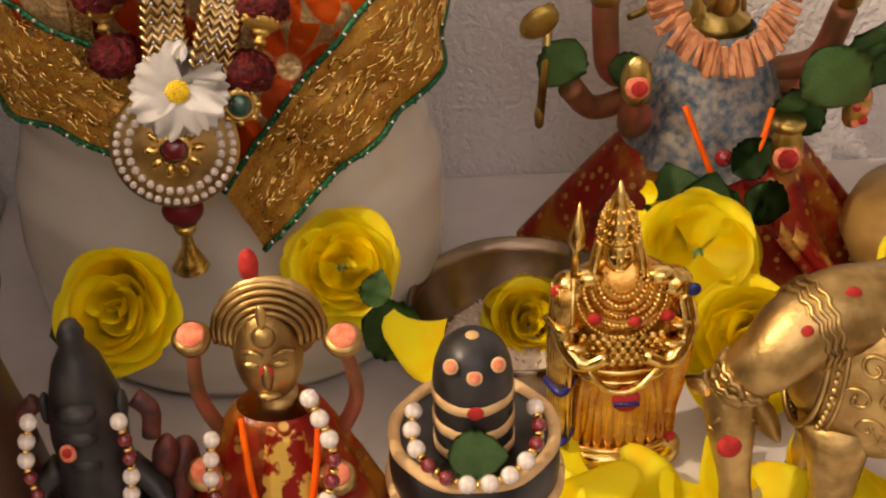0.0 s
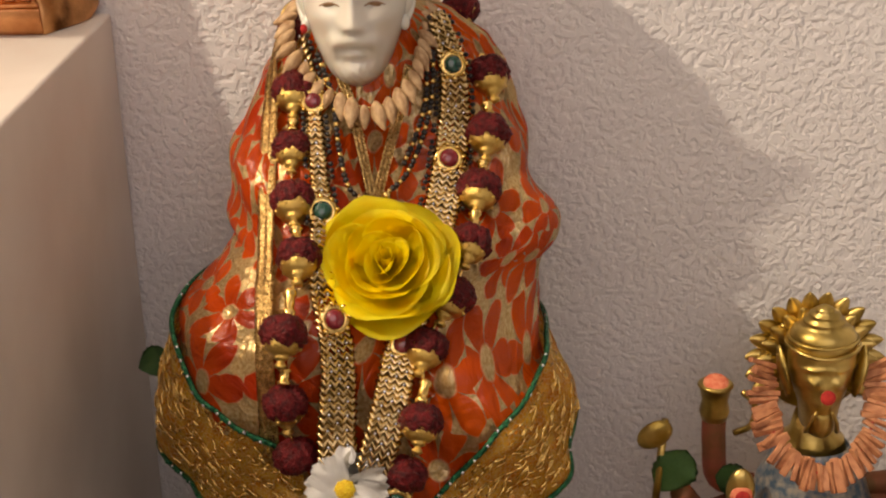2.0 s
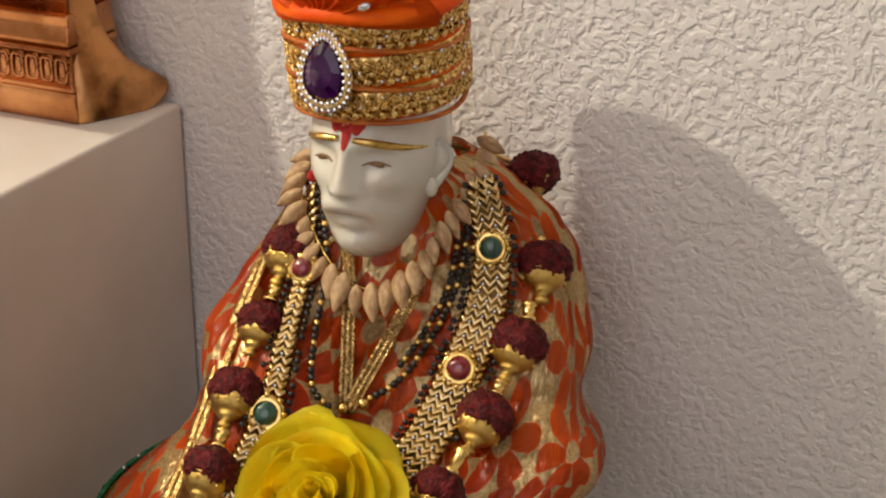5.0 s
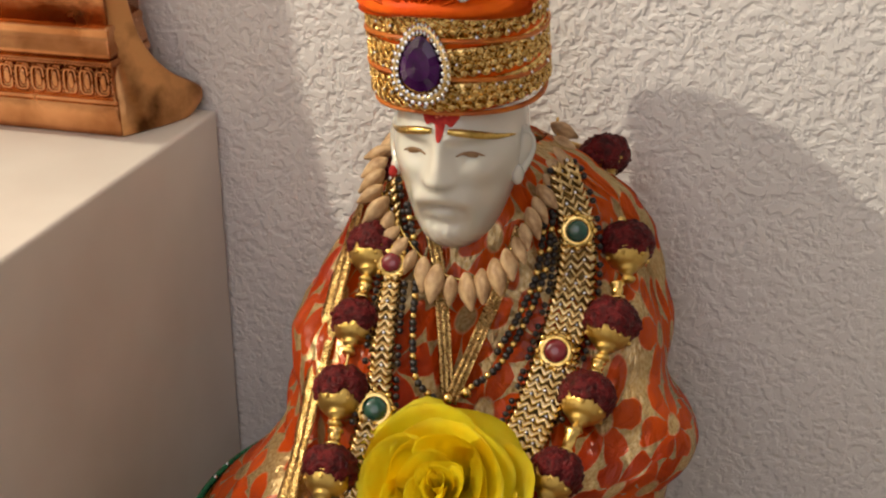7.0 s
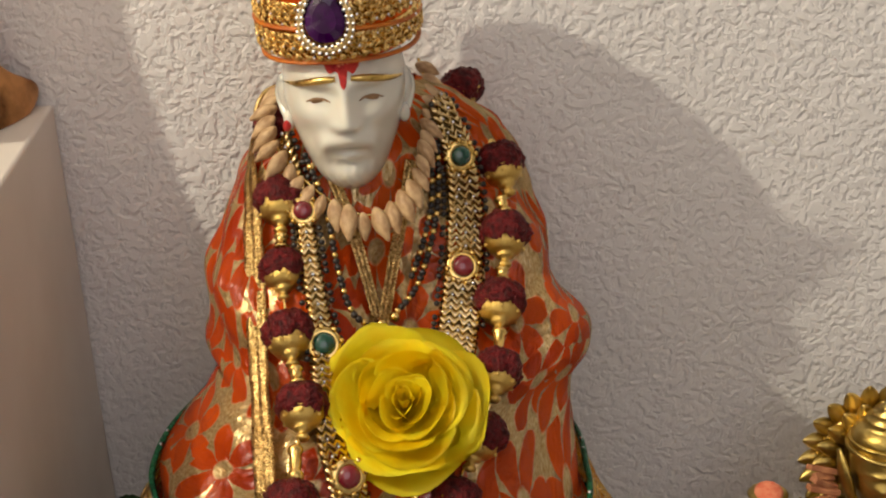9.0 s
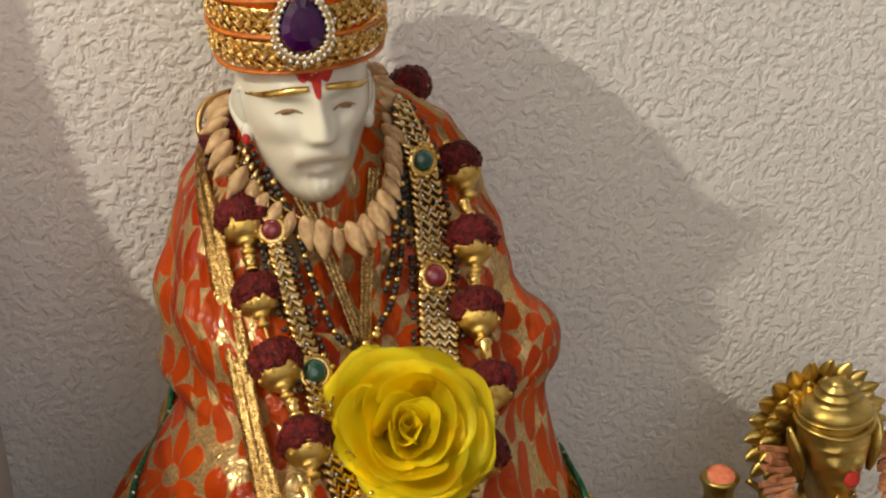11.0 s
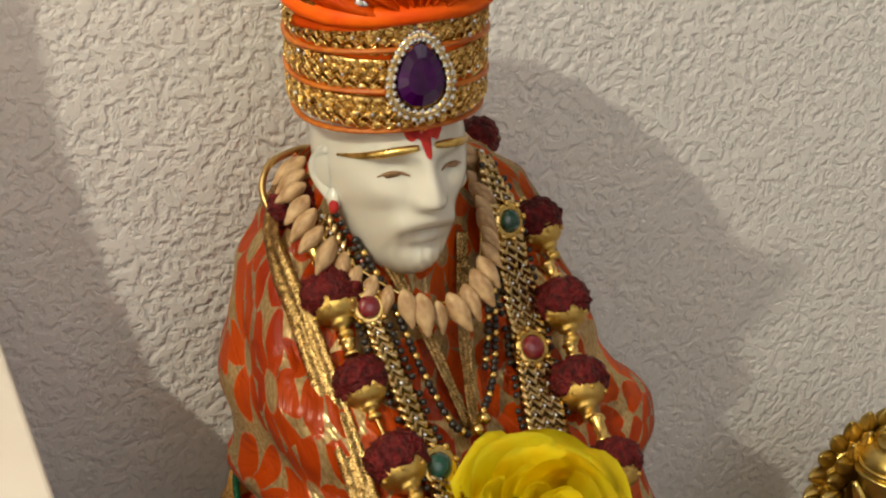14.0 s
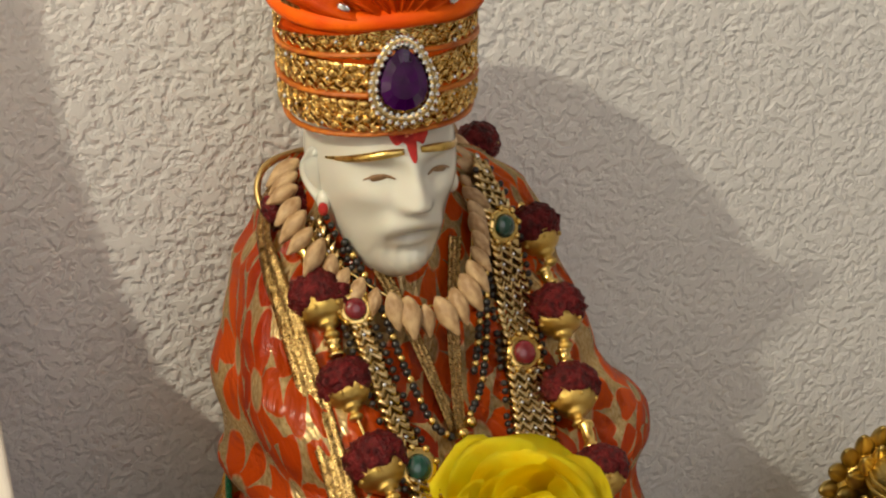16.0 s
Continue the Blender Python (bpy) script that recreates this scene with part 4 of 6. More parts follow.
def gold_necklace():
    ob = thing("necklace", (0.18, -0.26, -0.24), "broad gold zigzag chain necklace with a round pearl pendant", "necklace")
    chain_band(ob, LEFT_CHAIN, [(0, 0.007), (0.35, 0.011), (0.55, 0.020), (1, 0.022)])
    chain_band(ob, RIGHT_CHAIN, [(0, 0.016), (0.3, 0.021), (0.6, 0.021), (1, 0.020)])
    for p, r, stone in (((0.1608, -0.190, -0.0795), 0.0058, EMERALD), ((0.1691, -0.2515, -0.1212), 0.0058, RUBY), ((0.2327, -0.0830, -0.0150), 0.0055, EMERALD), ((0.2321, -0.1385, -0.0679), 0.0058, RUBY), ((0.2085, -0.2630, -0.1443), 0.0052, RUBY), ((0.2083, -0.2760, -0.2106), 0.0058, EMERALD), ((0.1545, -0.127, -0.030), 0.0050, RUBY)):
        n = at_x(p[0], p[2])[1] * 0.6 + Vector((0.05, -0.4, 0.1))
        gem(ob, at_x(p[0], p[2], 0.0100)[0] if p[2] > -0.15 else Vector(p), n, r, stone)
    # the round pendant: two rings of pearls round a red heart
    m = aim((0.1747, -0.2745, -0.2332), (0.08, -1, 0.22))
    bm = bmesh.new()
    lathe(bm, [(0.0305, -0.0018), (0.0312, 0.0002), (0.0300, 0.0012), (0.022, 0.0006), (0.012, 0.0018), (0.002, 0.0030)], seg=48)
    bm.transform(inside(ob) @ m)
    disc = part("pendant_disc", bm, BRASS, ob, "round gold pendant plate")
    pearl = bmesh.new()
    ball(pearl, Matrix(), 1.0, 10, 8)
    pm = mesh_of("pearl", pearl, PEARL)
    for r, cnt, s in ((0.0278, 38, 0.00195), (0.0222, 28, 0.00220)):
        for i in range(cnt):
            a = 2 * math.pi * i / cnt
            shared("pearl", pm, inside(ob) @ m @ Matrix.Translation((r * math.cos(a), r * math.sin(a), 0.0016)) @ Matrix.Scale(s, 4), disc)
    bm = bmesh.new()
    for i in range(10):
        a = 2 * math.pi * i / 10
        egg(bm, (0.0112 * math.cos(a), 0.0112 * math.sin(a), 0.0030), (0.0042, 0.0024, 0.0022), (0, 0, math.degrees(a)), 10, 6)
    lathe(bm, [(0.0085, 0.0015), (0.0085, 0.0045), (0.0065, 0.005)], seg=20, cap=False)
    bm.transform(inside(ob) @ m)
    part("gold_petals", bm, BRIGHT, ob)
    bm = bmesh.new()
    egg(bm, (0, 0, 0.0045), (0.0060, 0.0060, 0.0034), seg=16, ring=8)
    bm.transform(inside(ob) @ m)
    part("red_stone", bm, RUBY, ob, "round red stone")
    # drop under the pendant
    bm = bmesh.new()
    egg(bm, (0.1735, -0.2730, -0.2705), (0.0105, 0.0090, 0.0085), (0, 0, 0), 18, 12)
    settle(part("drop_bead", bm, RUDRA, ob, "dark red drop bead"), ob)
    bm = bmesh.new()
    lathe(bm, [(0.0090, 0.0), (0.0098, 0.0012), (0.0070, 0.0065), (0.0035, 0.013), (0.0030, 0.021), (0.0052, 0.0235), (0.0060, 0.0270)], pose(0.1735, -0.2730, -0.3065), 20)
    settle(part("bell_drop", bm, GOLD, ob, "small gold bell-shaped drop"), ob)
    return ob


gold_necklace()


def black_chain():
    ob = thing("black_bead_chain", (0.19, -0.16, -0.08), "fine chain of black and gold beads round the neck", "necklace")
    base = inside(ob)
    for line in ([(0.158, -0.002), (0.1645, -0.028), (0.168, -0.052), (0.173, -0.070), (0.182, -0.080)], [(0.2215, -0.006), (0.2205, -0.034), (0.2150, -0.056), (0.2060, -0.072), (0.192, -0.080)], [(0.2180, -0.008), (0.2170, -0.034), (0.2115, -0.054), (0.2040, -0.068)]):
        pts = even(spline([at_x(x, z, 0.0085)[0] for x, z in line], 80), 0.0033)
        for i, p in enumerate(pts):
            gold = i % 3 == 2
            shared("gold_bead" if gold else "black_bead", SMALL_GOLD if gold else SMALL_BLACK, base @ Matrix.Translation(p) @ Matrix.Scale(0.0019, 4), ob)
    for x in (0.186, 0.193):
        shared("gold_cup", SMALL_GOLD, base @ Matrix.Translation(at_x(x, -0.081, 0.010)[0]) @ Matrix.Scale(0.0030, 4), ob)


black_chain()


def pod_garland():
    ob = thing("pod_garland", (0.185, -0.10, -0.02), "short garland of pale brown dried pods round the neck", "garland")
    base = inside(ob)
    bm = bmesh.new()
    bmesh.ops.create_uvsphere(bm, u_segments=14, v_segments=12, radius=1.0)
    for v in bm.verts:
        t = math.atan2(v.co.y, v.co.x)
        v.co.x *= 1 + 0.07 * math.cos(3 * t)
        v.co.y *= 1 + 0.07 * math.cos(3 * t)
        k = (v.co.z + 1) / 2
        v.co.x, v.co.y = v.co.x * (0.55 + 0.6 * math.sin(math.pi * min(k + 0.12, 1)) * 0.75), v.co.y * (0.55 + 0.6 * math.sin(math.pi * min(k + 0.12, 1)) * 0.75)
    pod = mesh_of("pod", bm, POD)
    ring = spline([(0.143, -0.074, 0.024), (0.139, -0.090, 0.018), (0.140, -0.106, 0.007), (0.150, -0.116, -0.006), (0.171, -0.130, -0.021), (0.190, -0.132, -0.027), (0.207, -0.126, -0.018), (0.216, -0.110, -0.001), (0.2190, -0.088, 0.012), (0.2200, -0.072, 0.022), (0.2170, -0.058, 0.032)], 160)
    rnd = random.Random(9)
    for i, p in enumerate(even(ring, 0.0078)):
        out = Vector((p.x - 0.183, (p.y + 0.085) * 0.75, (p.z - 0.030) * 1.0)).normalized()
        out = (out + Vector((0, -0.10, -0.35)) + Vector((rnd.uniform(-0.34, 0.34), rnd.uniform(-0.3, 0.3), rnd.uniform(-0.3, 0.3)))).normalized()
        s = rnd.uniform(0.72, 1.10)
        shared("pod", pod, base @ aim(p + out * 0.0050 + Vector((0, -0.003, 0)), out, rnd.uniform(0, 360)) @ Matrix.Diagonal((0.0046 * s, 0.0042 * s, 0.0092 * s, 1)), ob)
    bm = bmesh.new()
    tube(bm, [base @ p for p in ring], 0.0008, 5)
    part("string", bm, BRIGHT, ob)


pod_garland()


# ---- flowers and leaves ----
def petal_mesh(name, length, width, open_from, open_to, cup, lip, seed, material=None, thick=0.0006):
    """A petal that starts on the axis, leans outward from open_from to open_to degrees and rolls back at its lip."""
    bm = bmesh.new()
    nv, nu = 9, 8
    rnd = random.Random(seed)
    ph = rnd.uniform(0, 6)
    line, p = [], Vector((0.0, 0.0))
    for j in range(nv + 1):
        t = j / nv
        a = radians(open_from + (open_to - open_from) * t + (lip * max(t - 0.72, 0) / 0.28))
        if j:
            p = p + Vector((math.sin(a), math.cos(a))) * (length / nv)
        line.append((p.copy(), a))

    def f(u, v):
        j = min(int(round(v * nv)), nv)
        (r, h), a = line[j]
        w = width * math.sin(math.pi * min(0.14 + 0.66 * v, 0.86)) ** 0.8 * (1 if v < 0.9 else 0.80)
        x = (u - 0.5) * 2
        bend = cup * x * x
        wav = 0.05 * length * math.sin(x * 4 + ph + v * 3) * v * v
        return Vector((r - bend * width * 0.5 * math.cos(a) + wav * 0.6, x * w * 0.5, h + bend * width * 0.5 * math.sin(a) + wav - 0.06 * length * (abs(x) ** 3) * v))

    grid(bm, f, nu, nv)
    thicken(bm, thick)
    return mesh_of(name, bm, material or ROSE)


def rose_petal(top_r, top_h, half, lip, seed):
    """A petal as a piece of a bowl: it rises from the axis to top_r, top_h, spans half degrees to each side and rolls over at its rim."""
    bm = bmesh.new()
    rnd = random.Random(seed)
    ph, k1 = rnd.uniform(0, 6), rnd.uniform(0.9, 1.7)

    def f(u, v):
        x = (u - 0.5) * 2
        t = v * (1 - 0.30 * x ** 4 - 0.05 * x * x - 0.04 * math.sin(x * 3 + ph) * v)
        t = min(max(t, 0.0), 1.0)
        roll = max(t - 0.74, 0) / 0.26
        r = top_r * (1 - (1 - t) ** 1.9) + 0.10 * lip * roll
        h = top_h * t ** 1.25 - 0.12 * lip * roll ** 2
        r += 0.030 * k1 * math.sin(x * 4.4 + ph) * t * t * (0.35 + top_r)
        h += 0.035 * k1 * math.cos(x * 3.7 + ph * 1.7) * t * t
        th = radians(half) * x * (0.55 + 0.45 * min(1, t * 1.6))
        return Vector((r * math.cos(th), r * math.sin(th), h))

    grid(bm, f, 12, 10)
    thicken(bm, 0.012)
    return mesh_of("petal", bm, ROSE)


ROSE_LAYERS = [
    # petals, radius, height, half span, lip
    (2, 0.10, 0.50, 100, 0.2), (3, 0.20, 0.50, 84, 0.3), (3, 0.31, 0.56, 80, 0.4), (4, 0.44, 0.58, 66, 0.5), (4, 0.58, 0.56, 66, 0.6), (4, 0.72, 0.50, 64, 0.7), (5, 0.86, 0.40, 54, 0.7), (5, 1.00, 0.27, 52, 0.6),
]
ROSE_MESH = [[rose_petal(r, h, w, k, 10 * i + v) for v in range(2)] for i, (n, r, h, w, k) in enumerate(ROSE_LAYERS)]


def leaf_mesh(seed, bend=0.25):
    bm = bmesh.new()

    def f(u, v):
        w = 0.42 * math.sin(math.pi * v ** 0.8) ** 0.85
        x = (u - 0.5) * 2
        return Vector((x * w + 0.02 * math.sin(v * 40) * abs(x), v, -bend * v * v + 0.16 * abs(x) * w + 0.03 * math.sin(v * 16 + seed) * abs(x)))

    grid(bm, f, 8, 14)
    thicken(bm, 0.012)
    return mesh_of("leaf", bm, LEAF)


LEAVES = [leaf_mesh(1, 0.25), leaf_mesh(2, -0.1), leaf_mesh(3, 0.5)]


def rose(at, normal, r, label, spin=0, layers=(0, 8), leaves=(), group="yellow roses"):
    ob = thing("rose", at, label, "rose", group)
    q = aim((0, 0, 0), normal, spin)
    rnd = random.Random(int(abs(at[0] * 1e4)))
    for k in range(*layers):
        n = ROSE_LAYERS[k][0]
        wild = 15 - 3.0 * k if k < 4 else 6 - 0.4 * k
        for i in range(n):
            a = 360 * (i + 0.37 * k) / n + rnd.uniform(-8, 8)
            m = q @ Matrix.Scale(r, 4) @ pose(0, 0, rnd.uniform(-0.05, 0.05), rnd.uniform(-wild, wild), rnd.uniform(-wild, wild), a) @ Matrix.Scale(rnd.uniform(0.93, 1.06), 4)
            shared("petal", ROSE_MESH[k][i % 2], m, ob)
    bm = bmesh.new()
    lathe(bm, [(0.08 * r, -0.34 * r), (0.16 * r, -0.22 * r), (0.20 * r, -0.08 * r), (0.08 * r, 0.04 * r)], q, 12)
    part("calyx", bm, LEAF, ob, "green calyx")
    for k, (size, a, tilt) in enumerate(leaves):
        shared("leaf", LEAVES[k % 3], q @ pose(0, 0, -0.28 * r, tilt, 0, a) @ Matrix.Scale(size, 4), ob)
    return ob


def petal_on(at, normal, r, spin, k=7, group="fallen petals"):
    ob = new("rose_petal", ROSE_MESH[k][0])
    ob.matrix_basis = aim(at, normal, spin) @ Matrix.Scale(r, 4) @ pose(-0.5, 0, 0, 0, 0, 0)
    return tagged(ob, "loose yellow rose petal lying on the altar", "petal", group)


def leaf_at(at, way, normal, size, k=0, label="dark green rose leaf lying on the altar"):
    z = Vector(normal).normalized()
    y = (Vector(way) - z * z.dot(Vector(way))).normalized()
    x = y.cross(z)
    ob = new("rose_leaf", LEAVES[k])
    ob.matrix_basis = Matrix.Translation(at) @ Matrix((x, y, z)).transposed().to_4x4() @ Matrix.Scale(size, 4)
    return tagged(ob, label, "leaf", "green leaves")


rose((0.2010, -0.204, -0.1010), (0.06, -0.70, 0.71), 0.0405, "large open yellow rose tucked into the garlands", 20, leaves=((0.052, -8, -6), (0.044, -50, -8)))


def daisy():
    ob = thing("daisy", (0.1807, -0.278, -0.2002), "white daisy with a yellow eye above the pendant", "daisy")
    m = aim((0, 0, 0), (0.05, -1, 0.28))
    mesh = petal_mesh("petal", 1.0, 0.56, 72, 96, 0.16, 8, 3, DAISY, 0.05)
    n = 16
    rnd = random.Random(2)
    for i in range(n):
        shared("petal", mesh, m @ Matrix.Scale(0.0228 * rnd.uniform(0.90, 1.06), 4) @ pose(0, 0, 0.07 * (i % 2), rnd.uniform(-4, 4), rnd.uniform(-4, 4), 360 * i / n + rnd.uniform(-4, 4)), ob)
    bm = bmesh.new()
    egg(bm, (0, 0, 0.0018), (0.0062, 0.0062, 0.0036), seg=20, ring=10)
    for i in range(40):
        a, r = i * 2.399, 0.0058 * math.sqrt(i / 40)
        ball(bm, Matrix.Translation((r * math.cos(a), r * math.sin(a), 0.0018 + 0.0036 * math.sqrt(max(0, 1 - (r / 0.0062) ** 2)))), 0.0007, 6, 4)
    bm.transform(m)
    part("eye", bm, DAISYEYE, ob, "yellow eye")


daisy()
# roses and petals laid on the altar
rose((0.151, -0.335, -0.283), (-0.15, -0.80, 0.6), 0.0340, "yellow rose with drooping outer petals leaning on the figure's feet", 50, layers=(0, 7), leaves=((0.046, 62, 4), (0.044, 100, 2)))
rose((0.250, -0.272, -0.312), (0.1, -0.75, 0.6), 0.0290, "yellow rose lying at the figure's feet", 10, layers=(3, 8))
rose((0.449, -0.205, -0.362), (0.1, -0.75, 0.65), 0.0350, "few large yellow rose petals propped before the brass idol", 100, layers=(5, 8), leaves=((0.056, -95, 4), (0.050, -122, 2)))
rose((0.470, -0.245, -0.400), (0.1, -0.7, 0.7), 0.0400, "yellow rose lying before the brass idol", 30)
rose((0.598, -0.200, -0.392), (-0.2, -0.8, 0.6), 0.0420, "yellow rose lying beside the brass pot", 70)
petal_on((0.290, -0.372, -0.281), (0.1, -0.75, 0.65), 0.029, 215)
leaf_at((0.262, -0.362, -0.275), (0.9, -0.1, -0.4), (0.1, -0.9, 0.45), 0.034, 1)
leaf_at((0.266, -0.360, -0.270), (0.4, 0, 0.9), (0.1, -0.9, 0.3), 0.018, 0)
for i, (x, y, s, a) in enumerate(((0.352, -0.335, 0.036, 40), (0.378, -0.345, 0.040, 100), (0.402, -0.330, 0.036, 10), (0.452, -0.325, 0.038, 170), (0.474, -0.345, 0.036, 60), (0.520, -0.345, 0.040, 300), (0.423, -0.340, 0.030, 220), (0.366, -0.318, 0.030, 150), (0.495, -0.315, 0.034, 95))):
    petal_on((x, y, SHELF_Z + 0.012), (0.15 * math.sin(i), -0.35, 1), s, a, 6 + i % 2)
leaf_at((0.056, -0.142, -0.186), (-0.85, -0.25, -0.30), (0.1, -0.9, 0.4), 0.024, 2, "small dry leaf stuck in the gold shawl at the hip")


# ---- the small idols ----
def ring_pearls(name, line, at, label, r=0.0037, group="pearl strings"):
    """A string of pearls with red beads near its ends."""
    ob = thing(name, at, label, "bead string", group)
    base = inside(ob)
    bm = bmesh.new()
    ball(bm, Matrix(), 1.0, 12, 8)
    pm = mesh_of("pearl", bm, PEARL)
    bm = bmesh.new()
    ball(bm, Matrix(), 1.0, 12, 8)
    rm = mesh_of("red_bead", bm, RUBY)
    pts = even(spline(line, 80), r * 1.14)
    bm = bmesh.new()
    lathe(bm, [(0.3, -0.35), (0.75, -0.2), (0.75, 0.2), (0.3, 0.35)], seg=12)
    gm = mesh_of("gold_spacer", bm, BRIGHT)
    for i, p in enumerate(pts):
        if i % 2:
            way = pts[min(i + 1, len(pts) - 1)] - pts[i - 1]
            shared("gold_spacer", gm, base @ aim(p, way) @ Matrix.Scale(r * 0.7, 4), ob)
            continue
        red = (i // 2) % 6 in (3, 4)
        shared("red_bead" if red else "pearl", rm if red else pm, base @ Matrix.Translation(p) @ Matrix.Scale(r * (0.82 if red else 1), 4), ob)
    return ob


def spot(bm, at, r, mat, normal=(0, -1, 0.2)):
    m = aim(at, normal) @ Matrix.Diagonal((r, r, r * 0.35, 1))
    ball(bm, m, 1.0, 12, 8, mat)


def black_idol():
    bm = bmesh.new()
    c = Vector((0.150, -0.430, 0))
    lathe(bm, [(0.030, SHELF_Z), (0.034, -0.40), (0.030, -0.35), (0.032, -0.33), (0.026, -0.315), (0.0215, -0.300), (0.0185, -0.280), (0.0200, -0.268), (0.0185, -0.252), (0.0150, -0.240), (0.0125, -0.232), (0.0085, -0.226), (0.0060, -0.221), (0.0070, -0.217), (0.0045, -0.212), (0.001, -0.211)], Matrix.Translation(c), 28)
    for s in (-1, 1):
        tube(bm, spline([c + Vector((s * 0.018, -0.004, -0.285)), c + Vector((s * 0.034, -0.010, -0.300)), c + Vector((s * 0.028, -0.022, -0.315))], 10), 0.0065, 10)
        egg(bm, c + Vector((s * 0.0195, -0.002, -0.254)), (0.003, 0.005, 0.008), seg=10, ring=8)
    for z in (-0.246, -0.258, -0.272):
        egg(bm, c + Vector((0, -0.015, z)), (0.010, 0.006, 0.005), seg=12, ring=8)
    spot(bm, c + Vector((-0.006, -0.0215, -0.2620)), 0.0044, 1)
    spot(bm, c + Vector((-0.006, -0.0230, -0.2605)), 0.0024, 2)
    spot(bm, c + Vector((0.012, -0.0215, -0.298)), 0.0025, 3)
    spot(bm, c + Vector((-0.014, -0.0230, -0.300)), 0.0035, 4)
    for s in (-1, 1):
        egg(bm, c + Vector((s * 0.040, 0.006, -0.305)), (0.011, 0.011, 0.024), (0, s * 18, 0), 14, 10, 6)
    for v in bm.verts:
        v.co.x = c.x + (v.co.x - c.x) * 0.80
        v.co.z = SHELF_Z + (v.co.z - SHELF_Z) * 0.975
    for s in (-1, 1):  # carved side figures rubbed with red
        tube(bm, spline([c + Vector((s * 0.020, 0.002, -0.258)), c + Vector((s * 0.026, 0.000, -0.264)), c + Vector((s * 0.025, -0.002, -0.276))], 8), 0.0042, 8, 6)
        egg(bm, c + Vector((s * 0.029, -0.001, -0.290)), (0.0060, 0.006, 0.0130), (0, s * 10, 0), 12, 8, 6)
    return tagged(link("idol", bm, [STONE, KUMLIGHT, KUMKUM, BRIGHT, SANDAL, REDSILK, surface("reddened_stone", (0.03, 0.012, 0.010), (0.17, 0.036, 0.025), 90, 0.5, bump=0.4, bscale=260, depth=0.001)]), "small black stone idol with a red forehead mark", "idol", "idols")


black_idol()
ring_pearls("pearl_string", [(0.132, -0.450, -0.250), (0.129, -0.455, -0.268), (0.133, -0.459, -0.290), (0.140, -0.464, -0.306), (0.151, -0.466, -0.312), (0.162, -0.464, -0.304), (0.168, -0.459, -0.288), (0.170, -0.455, -0.268), (0.167, -0.450, -0.247)], (0.150, -0.46, -0.31), "string of pearls and red beads hung on the black idol")


def skirt(name, at, top, bottom, r_top, r_bottom, material, label, folds=14, squash=0.75, depth=0.10):
    bm = bmesh.new()

    def f(u, v):
        a = 2 * math.pi * u
        r = r_top + (r_bottom - r_top) * v ** 0.8
        r *= 1 + depth * v * math.sin(folds * a + 2 * math.sin(3 * a))
        return Vector((at[0] + r * math.cos(a), at[1] + r * squash * math.sin(a), top + (bottom - top) * v + 0.004 * math.sin(5 * a) * v))

    grid(bm, f, 120, 16, closed=True)
    return tagged(link(name, thicken(bm, 0.0012), material), label, "cloth", "idol clothes")


